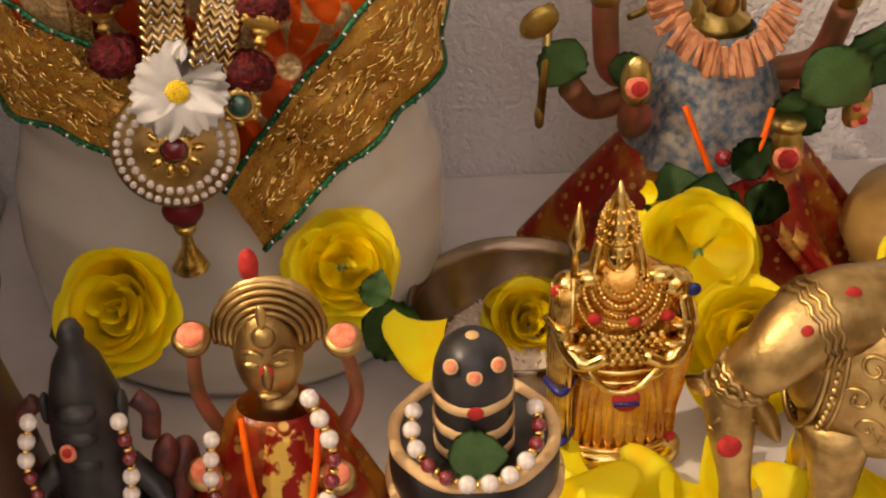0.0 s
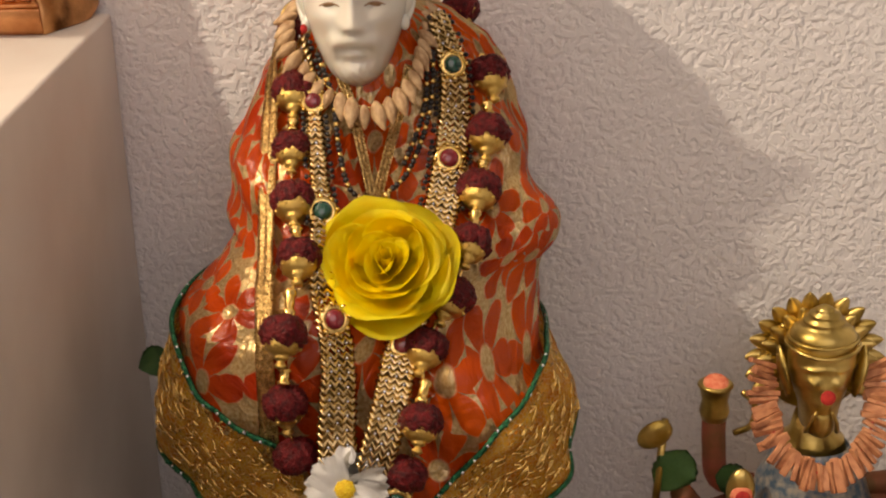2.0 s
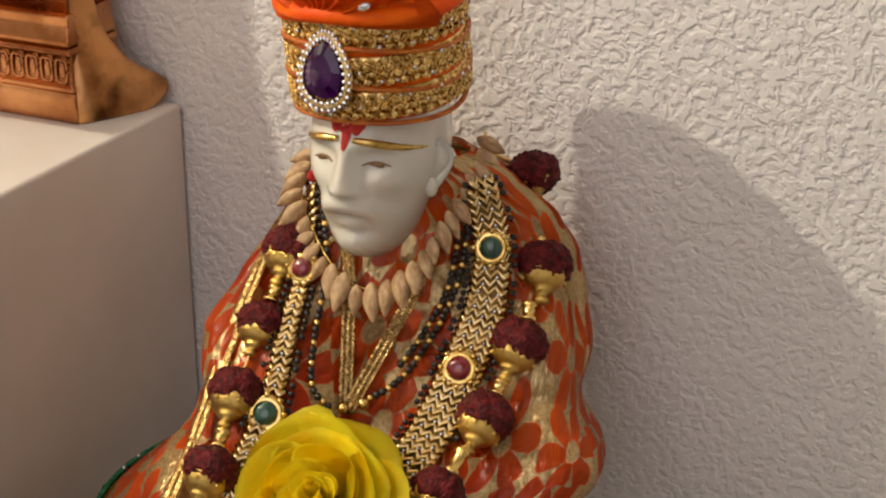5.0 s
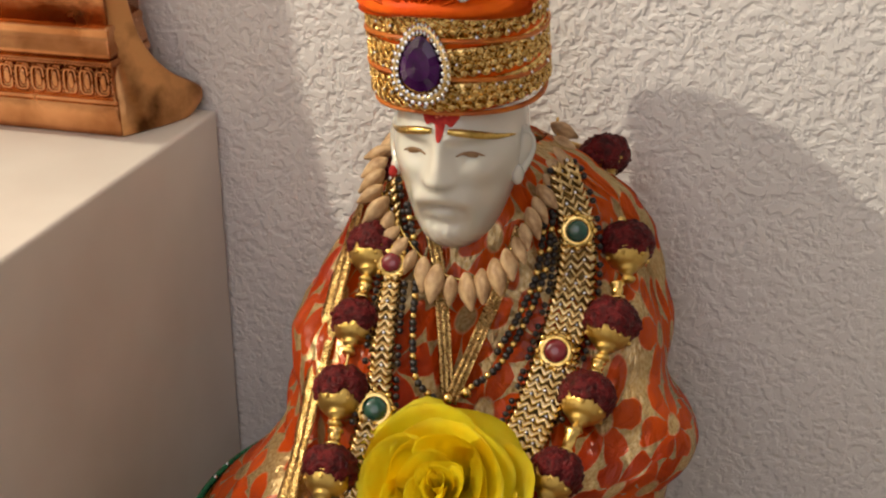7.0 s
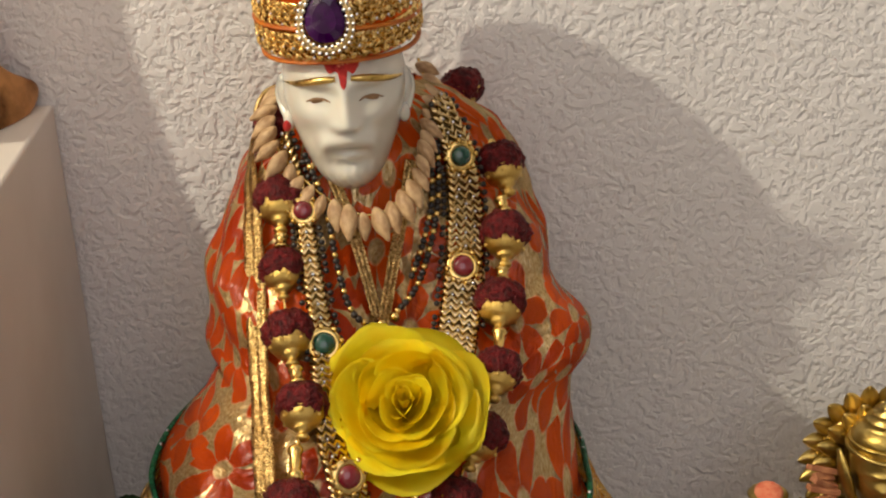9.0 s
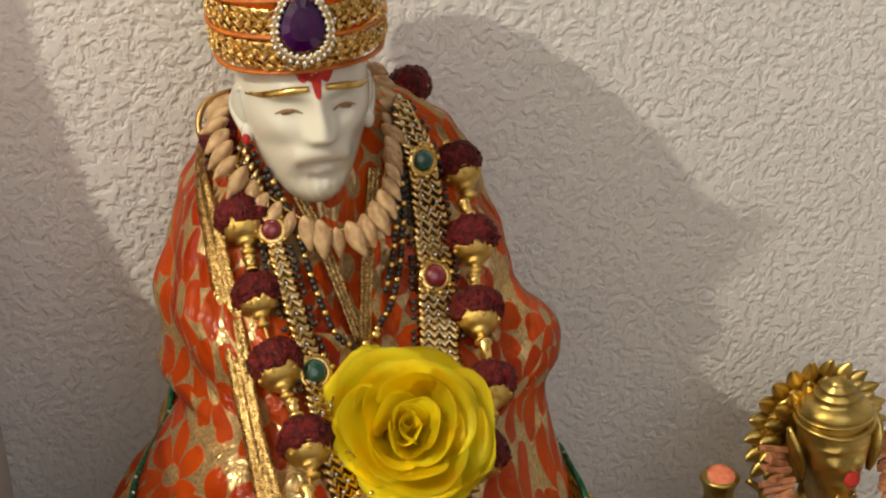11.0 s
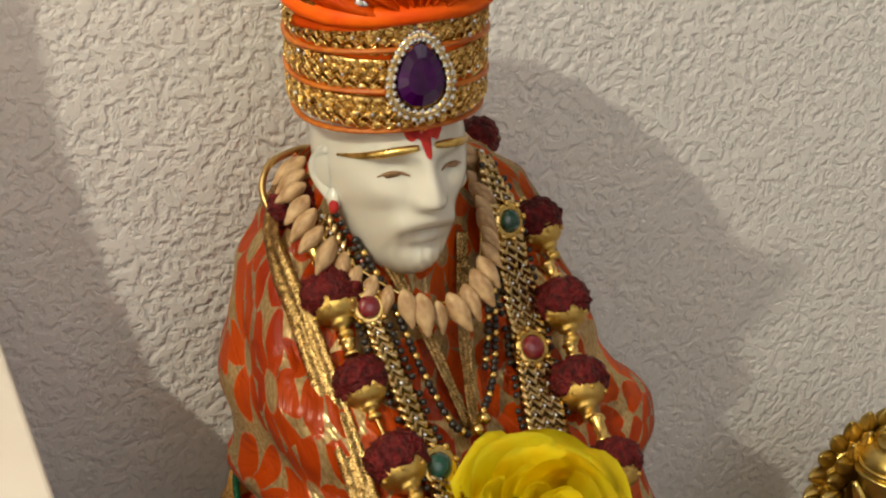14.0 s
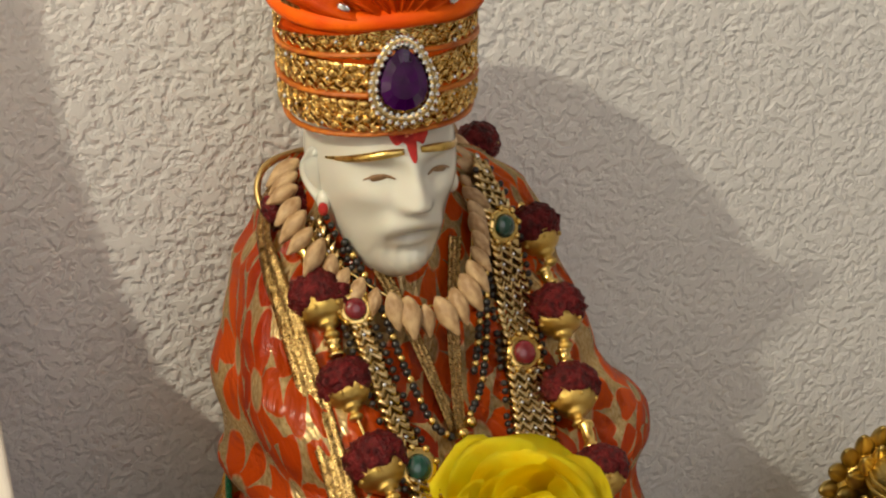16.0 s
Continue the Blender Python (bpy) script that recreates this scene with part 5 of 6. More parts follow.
def brass_goddess_small():
    bm = bmesh.new()
    c = Vector((0.2275, -0.420, 0))
    lathe(bm, [(0.036, SHELF_Z), (0.038, -0.42), (0.034, -0.40), (0.024, -0.37), (0.020, -0.33), (0.024, -0.31), (0.021, -0.298), (0.012, -0.282), (0.008, -0.272), (0.009, -0.265)], Matrix.Translation(c), 28)
    # face, cap and disc behind
    egg(bm, c + Vector((-0.001, -0.006, -0.2400)), (0.0142, 0.0124, 0.0228), seg=24, ring=16)
    egg(bm, c + Vector((-0.001, -0.018, -0.2425)), (0.0026, 0.0042, 0.0070), seg=12, ring=8)
    for s in (-1, 1):
        egg(bm, c + Vector((s * 0.0055 - 0.001, -0.0165, -0.2370)), (0.0040, 0.0022, 0.0018), seg=10, ring=6)
        tube(bm, spline([c + Vector((s * 0.002, -0.0180, -0.2322)), c + Vector((s * 0.006, -0.0178, -0.2300)), c + Vector((s * 0.0105, -0.0145, -0.2325))], 8), 0.0010, 6)
    egg(bm, c + Vector((-0.001, -0.0165, -0.2535)), (0.0050, 0.0030, 0.0020), seg=12, ring=8)
    for i in range(5):
        tube(bm, [c + Vector(((0.0225 - 0.0024 * i) * math.cos(t), -0.002 - 0.0016 * i, -0.2310 + (0.0225 - 0.0024 * i) * math.sin(t))) for t in (math.pi * (k / 24 * 1.16 - 0.08) for k in range(25))], 0.0014, 8)
    egg(bm, c + Vector((0, 0.002, -0.2290)), (0.0222, 0.0050, 0.0222), seg=24, ring=12)
    egg(bm, c + Vector((-0.001, -0.0165, -0.2235)), (0.0050, 0.0040, 0.0050), seg=12, ring=8)
    egg(bm, c + Vector((-0.001, -0.0170, -0.2130)), (0.0022, 0.0020, 0.0060), seg=8, ring=6)
    # four arms, two raised
    for s, pts in ((-1, [(-0.010, -0.002, -0.294), (-0.023, -0.002, -0.286), (-0.0315, -0.006, -0.260), (-0.030, -0.010, -0.230)]), (1, [(0.010, -0.002, -0.294), (0.024, -0.002, -0.288), (0.0335, -0.006, -0.264), (0.030, -0.010, -0.234)]), (-1, [(-0.014, -0.006, -0.292), (-0.030, -0.014, -0.300), (-0.030, -0.026, -0.288)]), (1, [(0.014, -0.006, -0.292), (0.028, -0.016, -0.304), (0.024, -0.028, -0.292)])):
        tube(bm, spline([c + Vector(p) for p in pts], 12), [0.0042 - 0.00012 * i for i in range(13)], 10, 3)
        e = c + Vector(pts[-1])
        lathe(bm, [(0.003, -0.004), (0.0070, 0.0), (0.0082, 0.004), (0.0070, 0.006), (0.0015, 0.0065)], aim(e, (0.0, -0.35, 1)), 14)
        spot(bm, e + Vector((0, -0.0022, 0.0062)), 0.0058, 1, (0, -0.45, 1))
    spot(bm, c + Vector((-0.001, -0.0195, -0.2390)), 0.0030, 2)
    spot(bm, c + Vector((-0.028, -0.032, -0.284)), 0.0060, 1)
    egg(bm, c + Vector((-0.006, 0.004, -0.2030)), (0.0042, 0.0036, 0.0080), seg=10, ring=8, mat=2)
    return tagged(link("idol", bm, [BRASS, KUMLIGHT, KUMKUM, RUBBED]), "small brass idol with raised hands marked in red", "idol", "idols")


brass_goddess_small()
skirt("idol_dress", (0.2275, -0.424), -0.268, -0.345, 0.017, 0.050, PRINTED, "red silk dress with gold print on the small brass idol", 9)
bm = bmesh.new()
grid(bm, lambda u, v: Vector((0.2275 + 0.004 + (u - 0.5) * 0.030 * (0.5 + 0.5 * v), -0.4420 - 0.018 * v - 0.004 * math.cos((u - 0.5) * 3), -0.266 - 0.052 * v + 0.002 * math.sin(u * 9))), 14, 14)
tagged(link("dress_panel", thicken(bm, 0.0012), surface("red_gold_print", (0.42, 0.02, 0.012), (0.95, 0.70, 0.16), 120, 0.35, 0.35, spread=(0.47, 0.53), bump=0.3, bscale=400, depth=0.001)), "red cloth panel printed with gold on the small idol", "cloth", "idol clothes")
ring_pearls("pearl_string", [(0.203, -0.452, -0.262), (0.202, -0.460, -0.280), (0.208, -0.466, -0.300), (0.218, -0.470, -0.316)], (0.205, -0.46, -0.31), "string of pearls and red beads on the brass idol", 0.0036)
ring_pearls("pearl_string", [(0.243, -0.446, -0.248), (0.251, -0.456, -0.266), (0.249, -0.462, -0.284), (0.240, -0.468, -0.304), (0.232, -0.470, -0.318)], (0.245, -0.46, -0.31), "string of pearls and red beads on the brass idol", 0.0040)
for x0, x1 in ((0.214, 0.226), (0.246, 0.232)):
    bm = bmesh.new()
    tube(bm, spline([(x0, -0.440, -0.262), ((x0 + x1) / 2 + (x0 - x1) * 0.2, -0.456, -0.290), (x1, -0.466, -0.330)], 20), 0.0016, 6)
    tagged(link("thread", bm, SAFFRON), "orange sacred thread hung on the brass idol", "thread", "orange threads")


def lingam():
    bm = bmesh.new()
    c = Matrix.Translation((0.3095, -0.4200, 0))
    stripe = [(-0.2975, -0.2925), (-0.2850, -0.2795), (-0.2705, -0.2655)]
    prof = [(0.0162, -0.330), (0.0168, -0.302)]
    for lo, hi in stripe:
        prof += [(0.0170, lo), (0.0170, hi)]
    prof += [(0.0170, -0.2610), (0.0160, -0.2540), (0.0135, -0.2470), (0.0090, -0.2425), (0.0040, -0.2407), (0.0006, -0.2405)]
    lathe(bm, prof, c, 36, 0)
    for (lo, hi) in stripe:  # painted sandal bands, slightly proud and uneven
        seg = 48
        b = [[bm.verts.new(c @ Vector(((0.0170 + d) * math.cos(a), (0.0170 + d) * math.sin(a), z + 0.0009 * noise.noise(Vector((math.cos(a) * 3, math.sin(a) * 3, z * 90)))))) for a in (2 * math.pi * i / seg for i in range(seg))] for z, d in ((lo, 0.0), (lo + 0.0004, 0.0005), (hi - 0.0004, 0.0005), (hi, 0.0))]
        for r0, r1 in zip(b, b[1:]):
            for i in range(seg):
                bm.faces.new((r0[i], r0[(i + 1) % seg], r1[(i + 1) % seg], r1[i])).material_index = 1
    lathe(bm, [(0.030, SHELF_Z), (0.034, -0.425), (0.024, -0.40), (0.022, -0.36), (0.030, -0.332), (0.0360, -0.322), (0.0372, -0.308), (0.0365, -0.296), (0.0340, -0.2930), (0.0290, -0.2950), (0.0180, -0.2990)], c, 44, 0)
    tube(bm, [c @ Vector((0.0345 * math.cos(a), 0.0345 * math.sin(a), -0.2935 + 0.0008 * math.sin(7 * a))) for a in (2 * math.pi * i / 60 for i in range(61))], 0.0028, 10, 1)
    tube(bm, [c @ Vector((0.0365 * math.cos(a), 0.0365 * math.sin(a), -0.317 + 0.0010 * math.sin(5 * a))) for a in (2 * math.pi * i / 60 for i in range(61))], 0.0030, 10, 1)
    for at in ((0.0, -0.0150, -0.2510), (-0.0095, -0.0120, -0.2470), (0.0100, -0.0115, -0.2475)):
        spot(bm, c @ Vector(at), 0.0034, 2, (at[0] * 40, -1, 0.7))
        spot(bm, c @ Vector((at[0], at[1] - 0.0006, at[2] + 0.0006)), 0.0024, 3, (at[0] * 40, -1, 0.7))
    for z in (-0.2680, -0.2822, -0.2950):
        spot(bm, c @ Vector((0.0, -0.0176, z)), 0.0036, 4, (0, -1, 0))
    spot(bm, c @ Vector((0.0, 0.0, -0.2407)), 0.0030, 2, (0, 0, 1))
    return tagged(link("lingam", bm, [STONE, SANDAL, SANDAL, KUMLIGHT, KUMKUM]), "black stone lingam striped with sandal paste and red dots", "idol", "idols")


lingam()
ring_pearls("pearl_string", [(0.284, -0.425, -0.276), (0.283, -0.437, -0.280), (0.288, -0.448, -0.284), (0.298, -0.455, -0.288), (0.310, -0.4575, -0.289), (0.322, -0.455, -0.287), (0.331, -0.448, -0.283), (0.336, -0.437, -0.280), (0.335, -0.424, -0.276)], (0.310, -0.45, -0.31), "string of pearls and red beads laid round the stone lingam", 0.0040)
leaf_at((0.297, -0.444, -0.284), (1, -0.1, 0.0), (0.0, -0.75, 0.65), 0.026, 1, "round green leaf laid on the stone lingam")


def gold_figure():
    bm = bmesh.new()
    c = Vector((0.392, -0.292, 0))
    flat = Matrix.Diagonal((1.0, 0.50, 1, 1))
    lathe(bm, [(0.028, SHELF_Z), (0.034, SHELF_Z + 0.004), (0.034, -0.424), (0.029, -0.418)], Matrix.Translation(c) @ Matrix.Diagonal((1.05, 0.6, 1, 1)), 28)
    lathe(bm, [(0.026, -0.420), (0.0275, -0.400), (0.028, -0.372), (0.0255, -0.352), (0.0265, -0.336), (0.0300, -0.320), (0.0270, -0.308), (0.014, -0.300), (0.0070, -0.295)], Matrix.Translation(c) @ flat, 40, 3)
    # cloak behind, spread wide at the sides
    grid(bm, lambda u, v: c + Vector(((u - 0.5) * (0.066 + 0.010 * math.sin(math.pi * min(1, v * 1.2 + 0.12)) - 0.006 * v), 0.008 - 0.016 * (2 * abs(u - 0.5)) ** 2 + 0.0012 * math.sin(u * 40), -0.302 - 0.020 * abs(2 * u - 1) ** 2.5 * (1 - v) - 0.116 * v)), 48, 20, 3)
    grid(bm, lambda u, v: c + Vector(((u - 0.5) * (0.062 + 0.010 * math.sin(math.pi * min(1, v * 1.2 + 0.12)) - 0.006 * v), 0.011 - 0.016 * (2 * abs(u - 0.5)) ** 2, -0.302 - 0.020 * abs(2 * u - 1) ** 2.5 * (1 - v) - 0.116 * v)), 24, 10, 3)
    # face, hair and stepped crown
    egg(bm, c + Vector((-0.004, -0.007, -0.2905)), (0.0080, 0.0078, 0.0108), seg=24, ring=16)
    egg(bm, c + Vector((-0.004, -0.0152, -0.2915)), (0.0015, 0.0020, 0.0034), seg=8, ring=6)
    for s in (-1, 1):
        egg(bm, c + Vector((-0.004 + s * 0.0034, -0.0138, -0.2882)), (0.0020, 0.0010, 0.0008), seg=8, ring=6)
        tube(bm, spline([c + Vector((-0.004 + s * 0.0085, -0.004, -0.284)), c + Vector((-0.004 + s * 0.0115, -0.007, -0.294)), c + Vector((-0.004 + s * 0.0130, -0.008, -0.306))], 8), 0.0030, 8)
        egg(bm, c + Vector((s * 0.026 - 0.001, -0.004, -0.312)), (0.0100, 0.0090, 0.0085), seg=16, ring=10)
        egg(bm, c + Vector((s * 0.018 - 0.001, -0.008, -0.304)), (0.0085, 0.0060, 0.0050), seg=12, ring=8)
    egg(bm, c + Vector((-0.004, -0.0142, -0.2962)), (0.0028, 0.0014, 0.0010), seg=8, ring=6)
    lathe(bm, [(0.0092, -0.2835), (0.0104, -0.2805), (0.0092, -0.2780), (0.0096, -0.2755), (0.0078, -0.2725), (0.0082, -0.2700), (0.0060, -0.2670), (0.0063, -0.2650), (0.0042, -0.2620), (0.0046, -0.2600), (0.0022, -0.2560), (0.0006, -0.2500)], Matrix.Translation(c + Vector((-0.004, -0.004, 0))), 22)
    for z, r, n in ((-0.2805, 0.0106, 22), (-0.2755, 0.0097, 20), (-0.2700, 0.0083, 18), (-0.2650, 0.0064, 14)):
        for i in range(n):
            a = 2 * math.pi * i / n
            ball(bm, Matrix.Translation(c + Vector((-0.004 + r * math.cos(a), -0.004 + r * math.sin(a), z))), 0.0011, 6, 4)
    # a standing weapon at one side with a bundle of hanging threads below it
    tube(bm, [c + Vector((-0.0265, -0.012, -0.300)), c + Vector((-0.0260, -0.012, -0.284)), c + Vector((-0.0255, -0.012, -0.279)), c + Vector((-0.0252, -0.012, -0.274)), c + Vector((-0.0245, -0.012, -0.256))], [0.0020, 0.0022, 0.0048, 0.0036, 0.0003], 10)
    tube(bm, [c + Vector((-0.029, -0.014, -0.428)), c + Vector((-0.0265, -0.012, -0.295))], 0.0017, 8)
    for i in range(13):
        x = -0.0385 + 0.0011 * i
        y = -0.006 - 0.008 * math.sin(math.pi * i / 12)
        tube(bm, spline([c + Vector((x + 0.002, y, -0.308)), c + Vector((x, y - 0.0015, -0.345)), c + Vector((x + 0.0006, y, -0.372)), c + Vector((x + 0.0012, y, -0.412))], 10), 0.0008, 5)
    for z in (-0.330, -0.371, -0.406):
        tube(bm, spline([c + Vector((-0.0392, -0.005, z)), c + Vector((-0.032, -0.0168, z - 0.001)), c + Vector((-0.0245, -0.006, z))], 10), 0.0022, 8, 2 if z < -0.34 else 0)
    # bent arms meeting before the waist
    for s in (-1, 1):
        tube(bm, spline([c + Vector((s * 0.029, -0.004, -0.316)), c + Vector((s * 0.032, -0.010, -0.338)), c + Vector((s * 0.022, -0.020, -0.350)), c + Vector((s * 0.009, -0.021, -0.345))], 14), [0.0064] * 5 + [0.0054] * 5 + [0.0040] * 5, 10)
        for t in (0.25, 0.6):
            egg(bm, c + Vector((s * (0.0305 - 0.010 * t), -0.008 - 0.012 * t, -0.325 - 0.026 * t)), (0.0070, 0.0066, 0.0022), seg=12, ring=6)
    # necklaces in ordered rows, scaled breast, girdle
    for r, z, q in ((0.009, -0.3005, 0.0013), (0.0125, -0.3025, 0.0015), (0.0160, -0.3045, 0.0013), (0.0195, -0.3065, 0.0016), (0.0230, -0.3100, 0.0013)):
        n = int(r * 1500)
        for k in range(n):
            a = math.pi * (k / (n - 1))
            ball(bm, Matrix.Translation(c + Vector((-0.002 + r * math.cos(a), -0.0105 - 0.0065 * math.sin(a), z - r * 1.15 * math.sin(a)))), q, 6, 4)
    for row in range(5):
        for k in range(9):
            egg(bm, c + Vector((-0.021 + 0.0050 * k + 0.0025 * (row % 2), -0.0128 - 0.0030 * math.cos((k - 4) * 0.35), -0.338 - 0.0040 * row)), (0.0026, 0.0012, 0.0026), seg=8, ring=6)
    for w, z in ((0.026, -0.355), (0.027, -0.362)):
        tube(bm, [c + Vector((w * math.cos(a), -0.0155 * math.sin(a), z - 0.006 * math.sin(a))) for a in (math.pi * i / 24 for i in range(25))], 0.0019, 8)
    # skirt folds and hem
    for i in range(9):
        x = -0.0215 + 0.0054 * i
        y = -0.0125 * math.sqrt(max(0.1, 1 - (x / 0.029) ** 2))
        y += 0.0014
        tube(bm, spline([c + Vector((x * 0.9, y, -0.364)), c + Vector((x + 0.0012 * math.sin(i * 2.1), y - 0.001, -0.388)), c + Vector((x * 1.04, y, -0.418))], 8), [0.0022 + 0.00012 * j for j in range(9)], 8, 3)
    tube(bm, [c + Vector((0.0285 * math.cos(a), -0.0150 * math.sin(a), -0.4165)) for a in (math.pi * i / 24 for i in range(25))], 0.0022, 8)
    tube(bm, spline([c + Vector((-0.020, -0.016, -0.356)), c + Vector((-0.008, -0.021, -0.368)), c + Vector((0.008, -0.021, -0.366)), c + Vector((0.024, -0.013, -0.350))], 14), 0.0020, 8)
    for x, z, mt, r in ((-0.034, -0.311, 1, 0.0040), (-0.016, -0.324, 1, 0.0040), (0.004, -0.325, 1, 0.0036), (0.021, -0.325, 1, 0.0038), (0.034, -0.314, 2, 0.0046), (-0.0115, -0.350, 1, 0.0036), (0.013, -0.352, 1, 0.0034), (0.027, -0.409, 1, 0.0036), (-0.034, -0.411, 2, 0.0036)):
        egg(bm, c + Vector((x, -0.0190 + 0.010 * (abs(x) / 0.034) ** 2, z)), (r, 0.0020, r * 0.9), seg=10, ring=8, mat=mt)
    m = aim(c + Vector((0.001, -0.0220, -0.3735)), (0, -1, 0.1))
    lathe(bm, [(0.0072, -0.001), (0.0074, 0.0008), (0.0060, 0.0016), (0.001, 0.0020)], m, 20, 1)
    tube(bm, [m @ Vector((-0.0066, -0.0016, 0.0020)), m @ Vector((0.0066, -0.0016, 0.0020))], 0.0015, 8, 2)
    return tagged(link("idol", bm, [BRIGHT, KUMKUM, surface("blue_enamel", (0.012, 0.014, 0.10), (0.03, 0.03, 0.2), 90, 0.3), AMBER]), "shiny gold standing idol with a spear and red stones", "idol", "idols")


gold_figure()


def brass_cow():
    bm = bmesh.new()
    c, rad = Vector((0.526, -0.346, -0.326)), Vector((0.064, 0.042, 0.052))
    egg(bm, c, rad, (0, 0, 0), 40, 26)
    neck = spline([(0.505, -0.346, -0.300), (0.484, -0.352, -0.294), (0.464, -0.359, -0.297), (0.451, -0.365, -0.306), (0.440, -0.363, -0.318), (0.434, -0.363, -0.330)], 30)
    tube(bm, neck, [0.0262 - 0.00053 * i for i in range(31)], 24)
    # head bowed down, brow broad and muzzle narrow
    head = spline([(0.4345, -0.358, -0.322), (0.4350, -0.361, -0.338), (0.4365, -0.365, -0.357), (0.4385, -0.368, -0.375), (0.4400, -0.370, -0.389), (0.4402, -0.370, -0.394)], 20)
    tube(bm, head, [0.0085, 0.0105, 0.0118, 0.0123, 0.0124, 0.0122, 0.0118, 0.0112, 0.0105, 0.0098, 0.0091, 0.0085, 0.0081, 0.0078, 0.0077, 0.0078, 0.0080, 0.0082, 0.0080, 0.0066, 0.0040], 20, flat=1.05)
    for s in (-1, 1):
        egg(bm, (0.4360 + s * 0.0098, -0.3675, -0.3470), (0.0030, 0.0022, 0.0022), seg=10, ring=8)
        egg(bm, (0.4400 + s * 0.0036, -0.3772, -0.3880), (0.0018, 0.0012, 0.0014), seg=8, ring=6)
        tube(bm, spline([(0.434 + s * 0.0075, -0.359, -0.326), (0.434 + s * 0.0120, -0.361, -0.320), (0.434 + s * 0.0130, -0.363, -0.314)], 6), [0.0034, 0.0032, 0.0028, 0.0024, 0.0020, 0.0015, 0.0008], 8)

    def ear(root, tip, w):
        root, tip = Vector(root), Vector(tip)
        side = (tip - root).cross(Vector((0, -1, 0))).normalized()
        grid(bm, lambda u, v: root.lerp(tip, v) + side * ((u - 0.5) * 2 * w * math.sin(math.pi * (0.12 + 0.86 * v)) ** 0.8) + Vector((0, 0.0050 * (1 - (2 * u - 1) ** 2) * math.sin(math.pi * v), 0)), 8, 12)
        grid(bm, lambda u, v: root.lerp(tip, v) + side * ((0.5 - u) * 2 * w * math.sin(math.pi * (0.12 + 0.86 * v)) ** 0.8) + Vector((0, 0.0022 + 0.0052 * (1 - (2 * u - 1) ** 2) * math.sin(math.pi * v), 0)), 8, 12)

    ear((0.4460, -0.360, -0.3350), (0.4612, -0.362, -0.3640), 0.0058)
    ear((0.4270, -0.362, -0.3300), (0.4125, -0.362, -0.3200), 0.0048)
    for x, y in ((0.488, -0.362), (0.490, -0.320), (0.560, -0.360), (0.560, -0.318)):
        tube(bm, [(x, y, -0.345), (x + 0.002, y, -0.375), (x + 0.003, y, -0.400), (x, y, -0.422), (x, y, SHELF_Z + 0.001)], [0.020, 0.0145, 0.0105, 0.0110, 0.0135], 16)
    # collars: twisted rings near the poll and plain ones higher up
    for i, r, w in ((24, 0.0140, 0.0018), (25, 0.0136, 0.0015), (27, 0.0128, 0.0018), (28, 0.0122, 0.0014), (9, 0.0220, 0.0014), (10, 0.0215, 0.0012), (11, 0.0209, 0.0014)):
        way = (neck[i] - neck[i - 1]).normalized()
        m = aim(neck[i], way)
        tube(bm, [m @ Vector((r * math.cos(a), r * math.sin(a), 0.0010 * math.sin(14 * a))) for a in (2 * math.pi * k / 48 for k in range(49))], w, 8)
    # leaf drops on the brow
    for k in range(5):
        a = radians(-50 + 25 * k)
        egg(bm, (0.4352 + 0.0085 * math.sin(a), -0.3725 + 0.003 * abs(math.sin(a)), -0.3345 - 0.0060 * math.cos(a)), (0.0016, 0.0014, 0.0052), (0, math.degrees(-a), 0), 10, 6)

    def hide(x, z, off=0.0):
        """A place on the near flank."""
        q = 1 - ((x - c.x) / rad.x) ** 2 - ((z - c.z) / rad.z) ** 2
        return Vector((x, c.y - rad.y * math.sqrt(max(q, 0.0)) - off, z))

    # raised saddle cloth with a beaded border
    def girth(x, lift):
        k = math.sqrt(max(0.05, 1 - ((x - c.x) / rad.x) ** 2))
        return [Vector((x + 0.006 * math.sin(a), c.y + (rad.y * k + lift) * math.cos(a), c.z + (rad.z * k + lift) * math.sin(a))) for a in (2 * math.pi * i / 72 for i in range(73))]

    grid(bm, lambda u, v: girth(0.478 + 0.090 * v, 0.0016)[int(round(u * 72))] if u < 1 else girth(0.478 + 0.090 * v, 0.0016)[72], 72, 14)
    for x, w in ((0.4745, 0.0018), (0.4815, 0.0014)):
        tube(bm, girth(x, 0.0020), w, 8)
    for p in even(girth(0.4780, 0.0030), 0.0044):
        ball(bm, Matrix.Translation(p), 0.0019, 8, 5)
    low = spline([hide(0.480, -0.350, 0.002), hide(0.498, -0.364, 0.002), hide(0.520, -0.374, 0.002), hide(0.548, -0.374, 0.002), hide(0.572, -0.362, 0.002)], 40)
    tube(bm, low, 0.0019, 8)
    for p in even([q + Vector((0, -0.0005, 0.0050)) for q in low], 0.0044):
        ball(bm, Matrix.Translation(p), 0.0017, 8, 5)
    # chased scrolls with leaves
    rnd = random.Random(8)
    for row in range(5):
        for col in range(6):
            x, z = 0.489 + 0.0145 * col + 0.006 * (row % 2), -0.288 - 0.0165 * row
            if ((x - c.x) / rad.x) ** 2 + ((z - c.z) / rad.z) ** 2 > 0.86:
                continue
            e = 1 if (row + col) % 2 else -1
            tube(bm, [hide(x + e * 0.0070 * (1 - t / 9.5) * math.cos(t), z + 0.0070 * (1 - t / 9.5) * math.sin(t), 0.0018) for t in (0.5 * i for i in range(16))], 0.0011, 6)
            egg(bm, hide(x + e * 0.0085, z - 0.0050, 0.0015), (0.0022, 0.0012, 0.0048), (0, e * rnd.uniform(20, 60), 0), 8, 6)
